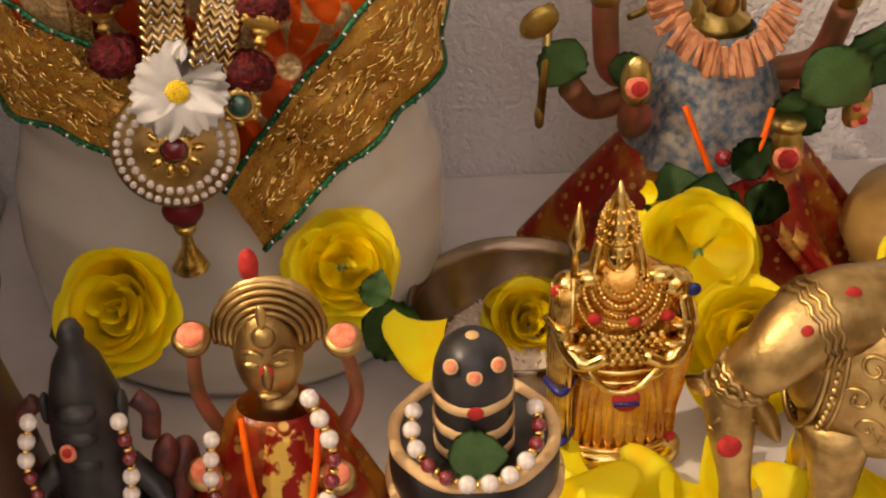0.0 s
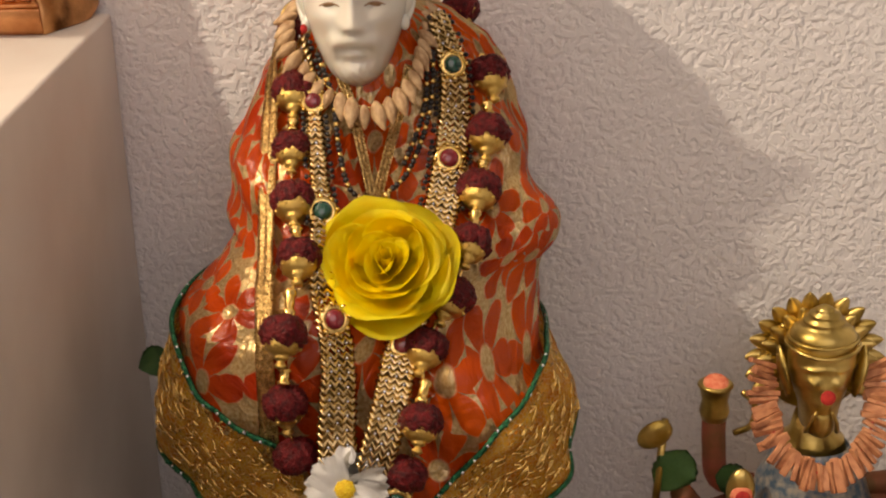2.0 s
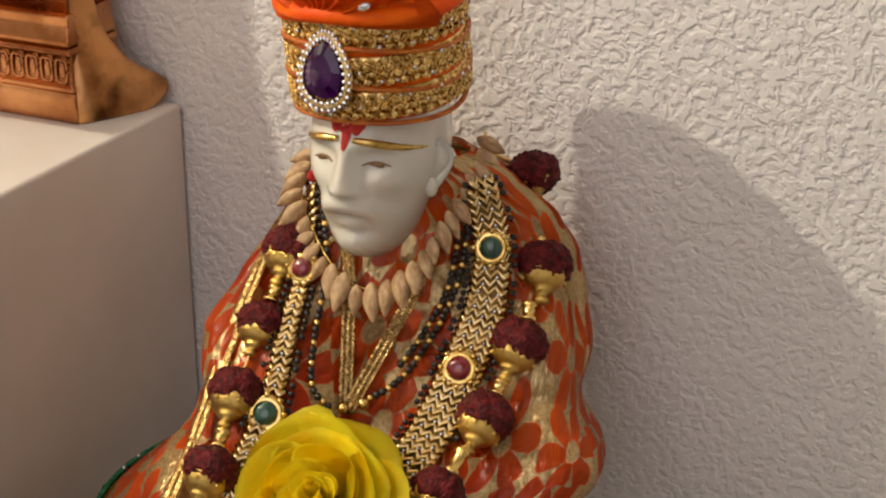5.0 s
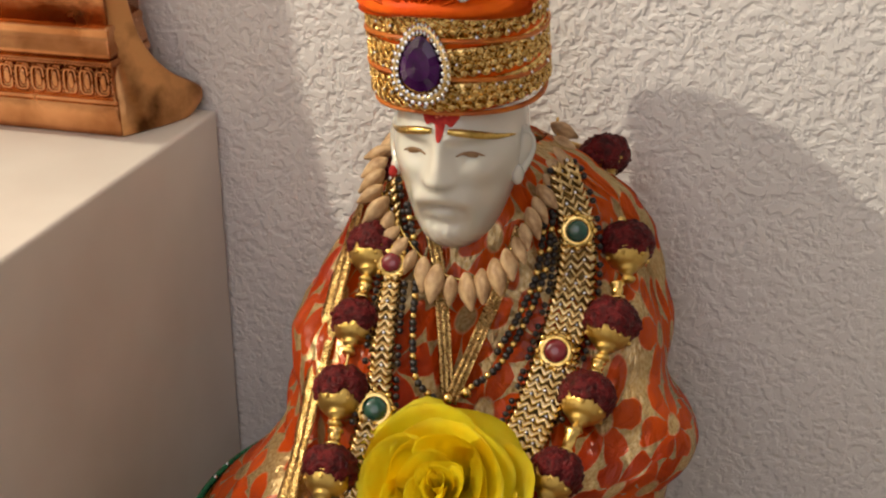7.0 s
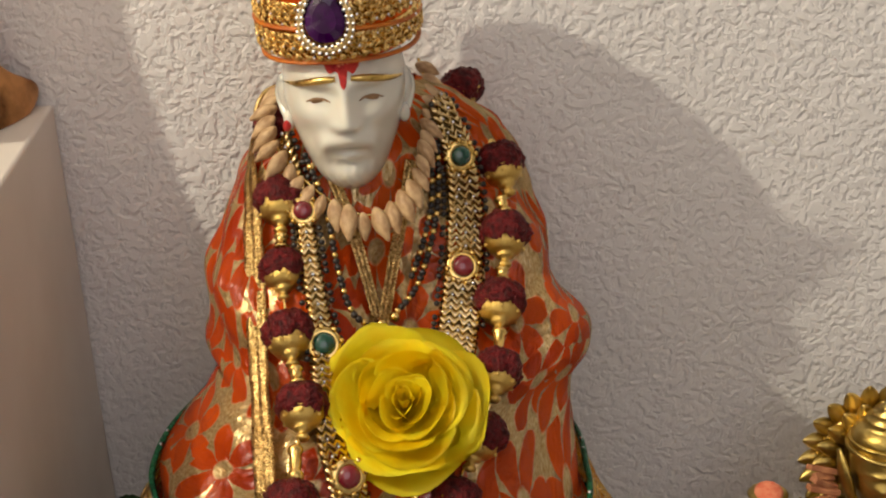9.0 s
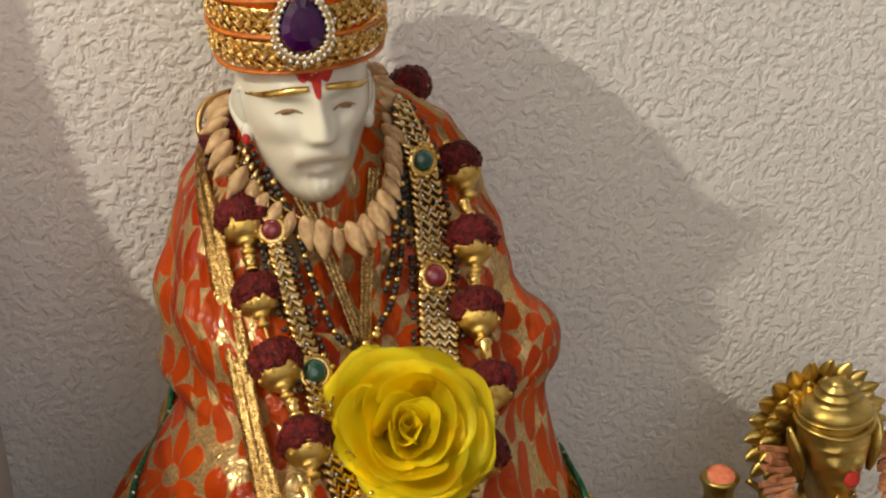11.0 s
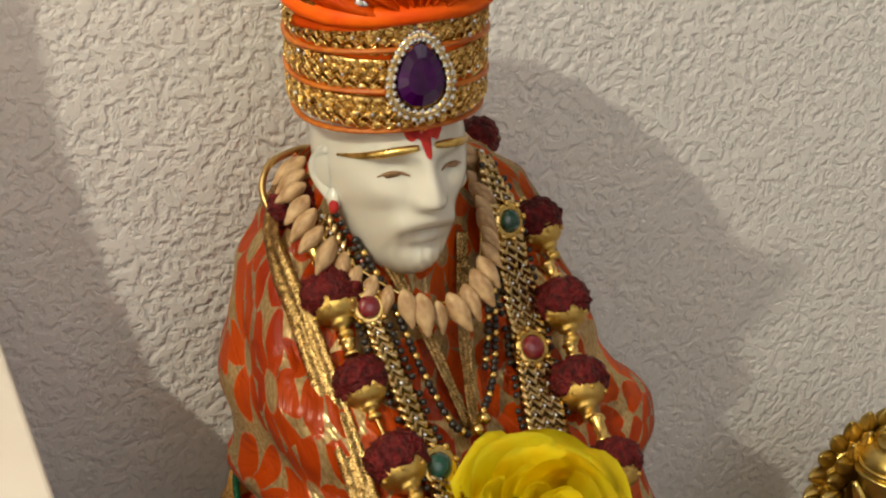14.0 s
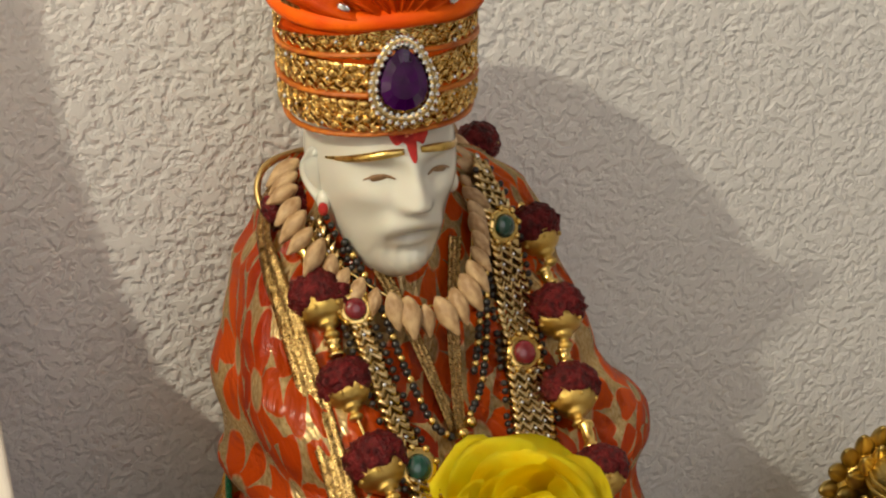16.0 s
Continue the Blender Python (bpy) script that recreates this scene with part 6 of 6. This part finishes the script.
    for at, r in (((0.4330, -0.3755, -0.3520), 0.0062), ((0.463, -0.3755, -0.2835), 0.0030), ((0.486, -0.362, -0.2745), 0.0042)):
        spot(bm, at, r, 1, (0, -1, 0.25))
    spot(bm, hide(0.512, -0.338, 0.002), 0.0055, 1)
    spot(bm, hide(0.524, -0.305, 0.002), 0.0050, 1)
    return tagged(link("brass_cow", bm, [BRASS, KUMKUM]), "brass cow figurine with bowed head and chased saddle cloth", "figurine", "idols")


brass_cow()


def brass_goddess():
    bm = bmesh.new()
    c = Vector((0.4705, -0.100, 0))
    # seat and torso
    lathe(bm, [(0.085, SHELF_Z), (0.090, -0.425), (0.082, -0.410), (0.060, -0.395), (0.045, -0.370), (0.036, -0.345), (0.040, -0.318), (0.034, -0.300), (0.026, -0.286), (0.0225, -0.272), (0.0215, -0.2670), (0.015, -0.262), (0.012, -0.248)], Matrix.Translation(c) @ Matrix.Diagonal((1, 0.80, 1, 1)), 40)
    # the long golden face: broad at the temples, tapering to a narrow mouth and beard
    rows = [(-0.266, 0.0110, 0.0190), (-0.262, 0.0138, 0.0206), (-0.254, 0.0146, 0.0212), (-0.247, 0.0156, 0.0212), (-0.240, 0.0172, 0.0208), (-0.231, 0.0205, 0.0200), (-0.221, 0.0240, 0.0198), (-0.209, 0.0258, 0.0196), (-0.195, 0.0264, 0.0192), (-0.184, 0.0262, 0.0186)]

    def mask(u, v):
        z = -0.266 + 0.082 * v
        w, d = lerp(rows, z)
        a = 2 * math.pi * u
        p = c + Vector((w * math.cos(a), -0.012 + d * math.sin(a), z))
        if math.sin(a) < 0:
            x, ax, q = w * math.cos(a), abs(w * math.cos(a)), z - 0.006
            p.y -= 0.0042 * bell(x, 0.0050) * bell(q + 0.2330, 0.0110) + 0.0026 * bell(ax - 0.0045, 0.0030) * bell(q + 0.2390, 0.0035)
            p.y -= 0.0040 * bell(ax - 0.0105, 0.0055) * bell(q + 0.2215, 0.0050)
            p.y -= 0.0022 * bell(q + 0.2105 + 0.10 * (ax - 0.011), 0.0022) * bell(ax - 0.011, 0.009)
            p.y += 0.0012 * bell(q + 0.2500, 0.0018) * bell(x, 0.0085)
        return p

    before = set(bm.verts)
    grid(bm, mask, 64, 64, closed=True)
    egg(bm, c + Vector((0, -0.014, -0.264)), (0.0108, 0.0185, 0.0050), seg=20, ring=12)
    for s in (-1, 1):
        # drooping moustache strokes, ear plates and hanging ear drops
        tube(bm, spline([c + Vector((s * 0.0060, -0.0335, -0.2400)), c + Vector((s * 0.0100, -0.0325, -0.2500)), c + Vector((s * 0.0122, -0.0280, -0.2620))], 8), [0.0012 + 0.00012 * i for i in range(9)], 6)
        tube(bm, spline([c + Vector((s * 0.0330, -0.010, -0.194)), c + Vector((s * 0.0310, -0.016, -0.208)), c + Vector((s * 0.0275, -0.018, -0.222)), c + Vector((s * 0.0255, -0.018, -0.236))], 12), [0.0008 + 0.0016 * math.sin(math.pi * i / 12) for i in range(13)], 8, flat=2.2)
        egg(bm, c + Vector((s * 0.0268, -0.006, -0.2250)), (0.0036, 0.0065, 0.0120), seg=12, ring=10)
    # head band, domed cap and stepped finial
    tube(bm, [c + Vector((0.0272 * math.cos(a), -0.012 + 0.0206 * math.sin(a), -0.1900 - 0.0030 * abs(math.sin(a)) ** 3)) for a in (2 * math.pi * i / 48 for i in range(49))], 0.0021, 8)
    tube(bm, [c + Vector((0.0262 * math.cos(a), -0.012 + 0.0198 * math.sin(a), -0.1845)) for a in (2 * math.pi * i / 48 for i in range(49))], 0.0014, 8)
    lathe(bm, [(0.0262, -0.186), (0.0254, -0.1815), (0.0232, -0.1772), (0.0196, -0.1742), (0.0150, -0.1725), (0.0166, -0.1705), (0.0160, -0.1680), (0.0112, -0.1670), (0.0124, -0.1650), (0.0116, -0.1628), (0.0070, -0.1618), (0.0078, -0.1600), (0.0050, -0.1580), (0.0012, -0.1560)], Matrix.Translation(c + Vector((0, -0.012, 0))) @ Matrix.Diagonal((1, 0.76, 1, 1)), 40)
    for k in range(7):  # a chased flame on the cap
        a = radians(-48 + 16 * k)
        tube(bm, [c + Vector((0.0110 * math.sin(a) * t, -0.0318 + 0.0050 * t + 0.004 * abs(math.sin(a)) * t, -0.186 + 0.011 * t * (0.7 + 0.3 * math.cos(a)))) for t in (0.15, 0.5, 0.8, 1.0)], [0.0011, 0.0013, 0.0010, 0.0004], 6)
    for v in bm.verts:  # the head in its true proportions
        if v not in before:
            v.co.x, v.co.z = c.x + (v.co.x - c.x) * 0.83, -0.200 + (v.co.z + 0.200) * 0.78
    # two rows of pointed lotus petals standing round the head
    for ring, (r, n, y, size) in enumerate(((0.0310, 15, 0.004, 0.9), (0.0365, 16, 0.012, 0.95))):
        for i in range(n):
            a = math.pi * (-0.16 + 1.32 * i / (n - 1))
            d = Vector((math.cos(a), 0, math.sin(a)))
            p = c + Vector((d.x * r, y, -0.2160 + d.z * (r + 0.004)))
            verts = egg(bm, p, (0.0058, 0.0048, 0.0100 * size), (0, 90 - math.degrees(a), 0), 12, 8)
            for v in verts:
                k = (v.co - p).dot(d) / 0.0100
                v.co = p + d * (v.co - p).dot(d) + ((v.co - p) - d * (v.co - p).dot(d)) * (1 - 0.45 * max(k, 0)) + Vector((0, -0.004 * max(k, 0) ** 2, 0))
    lathe(bm, [(0.034, 0.0), (0.036, 0.002), (0.034, 0.005)], Matrix.Translation(c + Vector((0, 0.012, -0.2160))) @ Matrix.Rotation(radians(90), 4, "X"), 40)
    # many arms
    for pts, r in (([(-0.034, 0, -0.305), (-0.060, -0.004, -0.298), (-0.0650, -0.006, -0.270), (-0.0655, -0.004, -0.246)], 0.0080), ([(-0.034, 0, -0.312), (-0.070, -0.012, -0.318), (-0.088, -0.024, -0.296)], 0.0075), ([(-0.030, -0.008, -0.318), (-0.052, -0.030, -0.322), (-0.052, -0.040, -0.290)], 0.0070), ([(0.034, 0, -0.305), (0.064, -0.002, -0.296), (0.076, -0.004, -0.262)], 0.0080), ([(0.034, 0, -0.312), (0.074, -0.010, -0.315), (0.082, -0.020, -0.300)], 0.0075), ([(0.030, -0.008, -0.322), (0.040, -0.030, -0.345), (0.040, -0.044, -0.325)], 0.0072)):
        tube(bm, spline([c + Vector(p) for p in pts], 14), r, 12, 3)
    lathe(bm, [(0.0085, -0.014), (0.0100, -0.008), (0.0085, 0.0), (0.0105, 0.009), (0.0120, 0.011), (0.0105, 0.0125), (0.001, 0.013)], Matrix.Translation(c + Vector((-0.0655, -0.004, -0.238))), 20)
    spot(bm, c + Vector((-0.0655, -0.006, -0.2245)), 0.0085, 1, (0, -0.3, 1))
    tube(bm, spline([c + Vector((-0.048, -0.004, -0.232)), c + Vector((-0.040, -0.008, -0.240)), c + Vector((-0.042, -0.010, -0.254)), c + Vector((-0.052, -0.006, -0.262))], 12), 0.0022, 8)
    egg(bm, c + Vector((-0.1065, -0.030, -0.250)), (0.013, 0.004, 0.009), (0, -38, 0), 14, 8)
    tube(bm, [c + Vector((-0.100, -0.028, -0.240)), c + Vector((-0.106, -0.030, -0.318))], 0.0026, 8)
    egg(bm, c + Vector((-0.1060, -0.030, -0.312)), (0.0030, 0.0030, 0.0085), seg=8, ring=6)
    egg(bm, c + Vector((-0.0520, -0.046, -0.282)), (0.0095, 0.0055, 0.0165), (0, 0, 0), 16, 10)
    spot(bm, c + Vector((-0.0520, -0.0512, -0.283)), 0.0075, 1)
    spot(bm, c + Vector((-0.0515, -0.0530, -0.283)), 0.0050, 2)
    lathe(bm, [(0.007, -0.012), (0.0095, 0.0), (0.0090, 0.010), (0.011, 0.013), (0.001, 0.014)], Matrix.Translation(c + Vector((0.078, -0.004, -0.248))), 16)
    egg(bm, c + Vector((0.0385, -0.046, -0.332)), (0.0105, 0.0060, 0.0185), (0, 0, 0), 18, 12)
    spot(bm, c + Vector((0.0385, -0.0515, -0.3345)), 0.0088, 1)
    spot(bm, c + Vector((0.0385, -0.0538, -0.3345)), 0.0062, 2)
    lathe(bm, [(0.010, 0), (0.011, 0.003), (0.010, 0.006)], Matrix.Translation(c + Vector((0.0385, -0.044, -0.318))), 16)
    egg(bm, c + Vector((0.0850, -0.024, -0.318)), (0.0085, 0.0065, 0.0150), (0, 14, 0), 12, 8)
    for k in range(7):
        spot(bm, c + Vector((0.0850 + 0.003 * math.cos(k * 2.1), -0.0295, -0.318 + 0.010 * math.sin(k * 1.3))), 0.0030, 1 + k % 2)
    spot(bm, c + Vector((0.001, -0.0366, -0.2195)), 0.0050, 2)
    return tagged(link("idol", bm, [GODDESS, KUMLIGHT, KUMKUM, RUBBED]), "brass goddess idol with golden face and many arms", "idol", "idols")


brass_goddess()
skirt("idol_dress", (0.4705, -0.106), -0.338, SHELF_Z + 0.003, 0.046, 0.106, PRINTED, "red silk dress spread round the brass goddess idol", 11, 0.72, 0.13)
skirt("idol_blouse", (0.4705, -0.108), -0.268, -0.350, 0.023, 0.054, BLUEFOIL, "blue and silver brocade blouse on the goddess idol", 7, 0.80, 0.04)
bm = bmesh.new()
grid(bm, lambda u, v: Vector((0.505 + 0.045 * v + 0.020 * (u - 0.5), -0.172 - 0.018 * v + 0.006 * math.sin(u * 14), -0.372 - 0.052 * v + 0.004 * math.sin(u * 14 + 1))), 30, 12)
tagged(link("sash", thicken(bm, 0.0012), surface("red_gold_sash", (0.48, 0.02, 0.012), (0.85, 0.52, 0.12), 70, 0.35, 0.3, spread=(0.50, 0.62), bump=0.4, bscale=300, depth=0.001)), "red sash with gold dots on the goddess idol", "cloth", "idol clothes")


def chip_garland():
    ob = thing("chip_garland", (0.470, -0.150, -0.29), "garland of reddish wood chips round the goddess idol", "garland")
    base = inside(ob)
    line = spline([(0.436, -0.112, -0.208), (0.4365, -0.122, -0.228), (0.440, -0.134, -0.247), (0.452, -0.144, -0.261), (0.470, -0.149, -0.267), (0.488, -0.144, -0.261), (0.500, -0.134, -0.246), (0.5045, -0.122, -0.228), (0.504, -0.112, -0.208)], 120)
    bm = bmesh.new()
    box(bm, (-0.0016, -0.0026, -0.0098), (0.0016, 0.0026, 0.0098), 0.0006)
    chip = mesh_of("chip", bm, CORAL, smooth=False)
    rnd = random.Random(3)
    for p in even(line, 0.0038):
        out = Vector((p.x - 0.4705, -0.010, (p.z + 0.228))).normalized() + Vector((rnd.uniform(-0.2, 0.2), rnd.uniform(-0.5, 0.3), rnd.uniform(-0.2, 0.2)))
        shared("chip", chip, base @ aim(p + out.normalized() * 0.003, out, rnd.uniform(0, 180)) @ Matrix.Scale(rnd.uniform(0.8, 1.15), 4), ob)
    bm = bmesh.new()
    tube(bm, [base @ p for p in line], 0.001, 6)
    part("string", bm, REDSILK, ob)


chip_garland()
bm = bmesh.new()
ball(bm, Matrix.Translation((0.4692, -0.160, -0.3273)), 0.0055, 14, 10)
tagged(link("red_bead", bm, RUBY), "glossy red bead on the goddess idol's chest", "bead")
for a, b in (((0.446, -0.152, -0.296), (0.466, -0.168, -0.345)), ((0.497, -0.152, -0.300), (0.482, -0.166, -0.335))):
    bm = bmesh.new()
    tube(bm, spline([a, Vector(a).lerp(Vector(b), 0.5) + Vector((0, -0.004, 0)), b], 12), 0.0019, 6)
    tagged(link("thread", bm, SAFFRON), "orange thread hung across the goddess idol", "thread", "orange threads")
bm = bmesh.new()
for i in range(4):
    tube(bm, spline([(0.474 + 0.004 * i, -0.172, -0.366), (0.475 + 0.004 * i, -0.178, -0.378), (0.473 + 0.005 * i, -0.176, -0.392)], 8), 0.0019, 6)
tagged(link("thread", bm, SAFFRON), "knot of orange thread on the goddess idol", "thread", "orange threads")
for k, (at, way, nor, s) in enumerate((((0.385, -0.128, -0.262), (-0.5, 0, -0.9), (0.1, -1, 0.2), 0.036), ((0.404, -0.130, -0.280), (0.9, 0, -0.2), (0, -1, 0.3), 0.026), ((0.520, -0.140, -0.270), (0.7, 0.0, -0.8), (-0.2, -1, 0.2), 0.052), ((0.528, -0.136, -0.300), (-0.6, 0, -0.7), (0, -1, 0.2), 0.040), ((0.548, -0.134, -0.300), (0.5, 0.0, 0.9), (0.2, -1, 0.1), 0.050), ((0.550, -0.134, -0.275), (0.7, 0.0, -0.7), (0.2, -1, 0.2), 0.036), ((0.472, -0.172, -0.330), (0.8, 0, 0.6), (0, -1, 0.3), 0.030), ((0.476, -0.174, -0.342), (-0.7, 0, -0.7), (0, -1, 0.3), 0.030), ((0.480, -0.174, -0.344), (0.8, 0, -0.4), (0, -1, 0.4), 0.034))):
    leaf_at(at, way, nor, s, k % 3, "green leaf tucked into the goddess idol")
for k, (x, z) in enumerate(((0.424, -0.336), (0.430, -0.346), (0.424, -0.358), (0.431, -0.366), (0.423, -0.376), (0.430, -0.388), (0.416, -0.350), (0.438, -0.356))):
    petal_on((x, -0.178 - 0.001 * k, z), (0.3 * math.sin(k * 2), -1, 0.4), 0.0125, 50 * k, 5, "small petals on the idol")


# ---- vessels ----
def lathe_thing(name, at, profile, material, label, category, seg=48):
    bm = bmesh.new()
    lathe(bm, profile, Matrix.Translation(at), seg)
    return tagged(link(name, bm, material), label, category)


lathe_thing("bowl", (0.345, -0.215, SHELF_Z), [(0.030, 0.0), (0.034, 0.002), (0.052, 0.022), (0.062, 0.044), (0.0635, 0.052), (0.0620, 0.052), (0.0590, 0.044), (0.046, 0.022), (0.030, 0.010), (0.001, 0.008)], STEEL, "steel bowl holding a yellow flower and rice", "bowl")
bm = bmesh.new()
egg(bm, (0.345, -0.215, SHELF_Z + 0.016), (0.046, 0.046, 0.018), seg=32, ring=16)
rnd = random.Random(12)
for _ in range(260):
    a, r = rnd.uniform(0, 6.3), 0.042 * math.sqrt(rnd.random())
    egg(bm, (0.345 + r * math.cos(a), -0.215 + r * math.sin(a), SHELF_Z + 0.016 + 0.018 * math.sqrt(1 - (r / 0.046) ** 2)), (0.0026, 0.0011, 0.0011), (rnd.uniform(-40, 40), rnd.uniform(-40, 40), rnd.uniform(0, 360)), 6, 4)
tagged(link("rice", bm, surface("rice", (0.66, 0.52, 0.40), (0.78, 0.68, 0.56), 300, 0.6)), "pale rice grains heaped in the bowl", "rice", "", "stuff")
rose((0.352, -0.215, SHELF_Z + 0.034), (0.0, -0.6, 0.8), 0.028, "yellow flower lying in the steel bowl", 15)
lathe_thing("pot", (0.078, -0.430, SHELF_Z), [(0.030, 0.0), (0.038, 0.004), (0.050, 0.070), (0.052, 0.120), (0.046, 0.160), (0.040, 0.190), (0.044, 0.222), (0.048, 0.232), (0.046, 0.236), (0.041, 0.232), (0.036, 0.200), (0.001, 0.190)], CLAY, "dark brown copper pot with a flared rim", "pot")
lathe_thing("brass_pot", (0.612, -0.145, SHELF_Z), [(0.028, 0.0), (0.034, 0.003), (0.054, 0.020), (0.062, 0.038), (0.055, 0.055), (0.036, 0.064), (0.031, 0.069), (0.036, 0.075), (0.034, 0.076), (0.027, 0.069), (0.001, 0.066)], surface("tan_brass", (0.26, 0.14, 0.035), (0.42, 0.25, 0.07), 40, 0.45, 0.35, bump=0.15, bscale=120), "round tan brass pot beside the goddess idol", "pot")


# ---- the copper stand on the plinth ----
def copper_stand():
    ob = thing("copper_stand", (-0.156, -0.034, 0.0005), "tall stepped copper stand with embossed panels and flared corners", "stand")
    # the front stands at y -0.026, its corner at x 0.130 from the middle

    def loft(levels, name, label=""):
        bm = bmesh.new()
        rows = []
        for w, d, z in levels:
            ring = []
            for cx, cy, a0 in ((w, 0.022, 0), (-w, 0.022, 90), (-w, -d, 180), (w, -d, 270)):
                for k in range(5):
                    a = radians(a0 + 22.5 * k)
                    rr = 0.0016
                    ring.append(bm.verts.new(Vector((cx - math.copysign(rr, cx) + rr * math.cos(a), cy - math.copysign(rr, cy) + rr * math.sin(a), z))))
            rows.append(ring)
        for a, b in zip(rows, rows[1:]):
            for i in range(20):
                bm.faces.new((a[i], a[(i + 1) % 20], b[(i + 1) % 20], b[i]))
        bm.faces.new(rows[0][::-1])
        bm.faces.new(rows[-1])
        return part(name, bm, COPPER, ob, label)

    loft([(0.1295, 0.0262, 0.0), (0.1300, 0.0268, 0.0016), (0.1290, 0.0256, 0.0150), (0.1284, 0.0250, 0.0172)], "foot")
    loft([(0.1284, 0.0256, 0.0172), (0.1286, 0.0262, 0.0186), (0.1280, 0.0258, 0.0200), (0.1264, 0.0236, 0.0206), (0.1256, 0.0226, 0.0370), (0.1264, 0.0240, 0.0378), (0.1262, 0.0242, 0.0400), (0.1254, 0.0232, 0.0412)], "panel_course", "embossed copper course")
    loft([(0.1252, 0.0226, 0.0412), (0.1250, 0.0222, 0.0450), (0.1234, 0.0196, 0.0500), (0.1228, 0.0182, 0.0545), (0.1232, 0.0190, 0.0560), (0.1228, 0.0186, 0.0580), (0.1214, 0.0166, 0.0590)], "step")
    loft([(0.1212, 0.0164, 0.0590), (0.1206, 0.0158, 0.0790), (0.1222, 0.0176, 0.0810), (0.1222, 0.0176, 0.0840), (0.1200, 0.0150, 0.0860)], "shaft")
    # Unseen overhanging top, its shape made up to cast the left wall shadow.
    loft([(0.1190, 0.0140, 0.0860), (0.1080, 0.0600, 0.0880), (0.0840, 0.0860, 0.0940), (0.0770, 0.0860, 0.1080), (0.0630, 0.0860, 0.1730), (0.0540, 0.0860, 0.2120), (0.0490, 0.0860, 0.2690), (0.0490, 0.0860, 0.3300), (0.0300, 0.0600, 0.3400)], "unseen_caster")
    for i in range(25):  # upright embossed panels with rounded frames and a swollen middle
        bm = bmesh.new()
        x = -0.1200 + 0.0100 * i
        ring = [Vector((x + 0.0036 * math.copysign(abs(math.cos(a)) ** 0.5, math.cos(a)), -0.0240, 0.0288 + 0.0066 * math.copysign(abs(math.sin(a)) ** 0.5, math.sin(a)))) for a in (2 * math.pi * k / 24 for k in range(25))]
        tube(bm, ring, 0.0008, 6)
        egg(bm, (x, -0.0232, 0.0288), (0.0022, 0.0012, 0.0050), seg=12, ring=8)
        for z in (0.0232, 0.0260, 0.0288, 0.0316, 0.0344):
            ball(bm, Matrix.Translation((x + 0.0050, -0.0238, z)), 0.0007, 6, 4)
        part("embossed_panel", bm, COPPER, ob)
    bm = bmesh.new()
    for i in range(119):
        ball(bm, Matrix.Translation((-0.1240 + 0.0021 * i, -0.0240, 0.0389)), 0.0011, 6, 4)
    part("beaded_line", bm, COPPER, ob)
    # the flared wings run back from the front corners and sweep down to a blunt toe
    reach = [(0.090, 0.0125), (0.068, 0.0161), (0.048, 0.0215), (0.0351, 0.0296), (0.0254, 0.0402), (0.0190, 0.0514), (0.0147, 0.0585), (0.0110, 0.0603), (0.0070, 0.0590), (0.0030, 0.0540), (0.0, 0.0480)]
    way, across = Vector((0.337, 0.941, 0)), Vector((0.941, -0.337, 0))
    for s in (1, -1):
        bm = bmesh.new()
        line = spline([(r, 0, z) for z, r in reach], 72)
        rows = []
        for p in line:
            low = 1 - ease(p.z, 0.0, 0.065)
            start = Vector((0.1200 + 0.0090 * low, -0.0140 - 0.0110 * low, p.z))
            fat = 0.0030 + 0.0040 * low
            ring = []
            for k in range(25):
                a = -math.pi / 2 + math.pi * k / 24
                along_way = (p.x - fat) * (k / 4 if k <= 4 else 1 if k < 20 else (24 - k) / 4) + fat * max(math.cos(a), 0) * (1 if 4 < k < 20 else 0.4)
                q = start + way * along_way + across * (-fat * math.sin(a) * (0.25 + 0.75 * min(1, along_way / 0.03)))
                ring.append(bm.verts.new((s * q.x, q.y, q.z)))
            rows.append(ring)
        for a, b in zip(rows, rows[1:]):
            for i in range(25):
                f = (a[i], a[(i + 1) % 25], b[(i + 1) % 25], b[i])
                bm.faces.new(f if s < 0 else f[::-1])
        bm.faces.new(rows[0])
        bm.faces.new(rows[-1][::-1])
        bmesh.ops.recalc_face_normals(bm, faces=bm.faces[:])
        part("flared_wing", bm, TARNISH, ob, "curved flaring wing of stained copper")
    return ob


copper_stand()
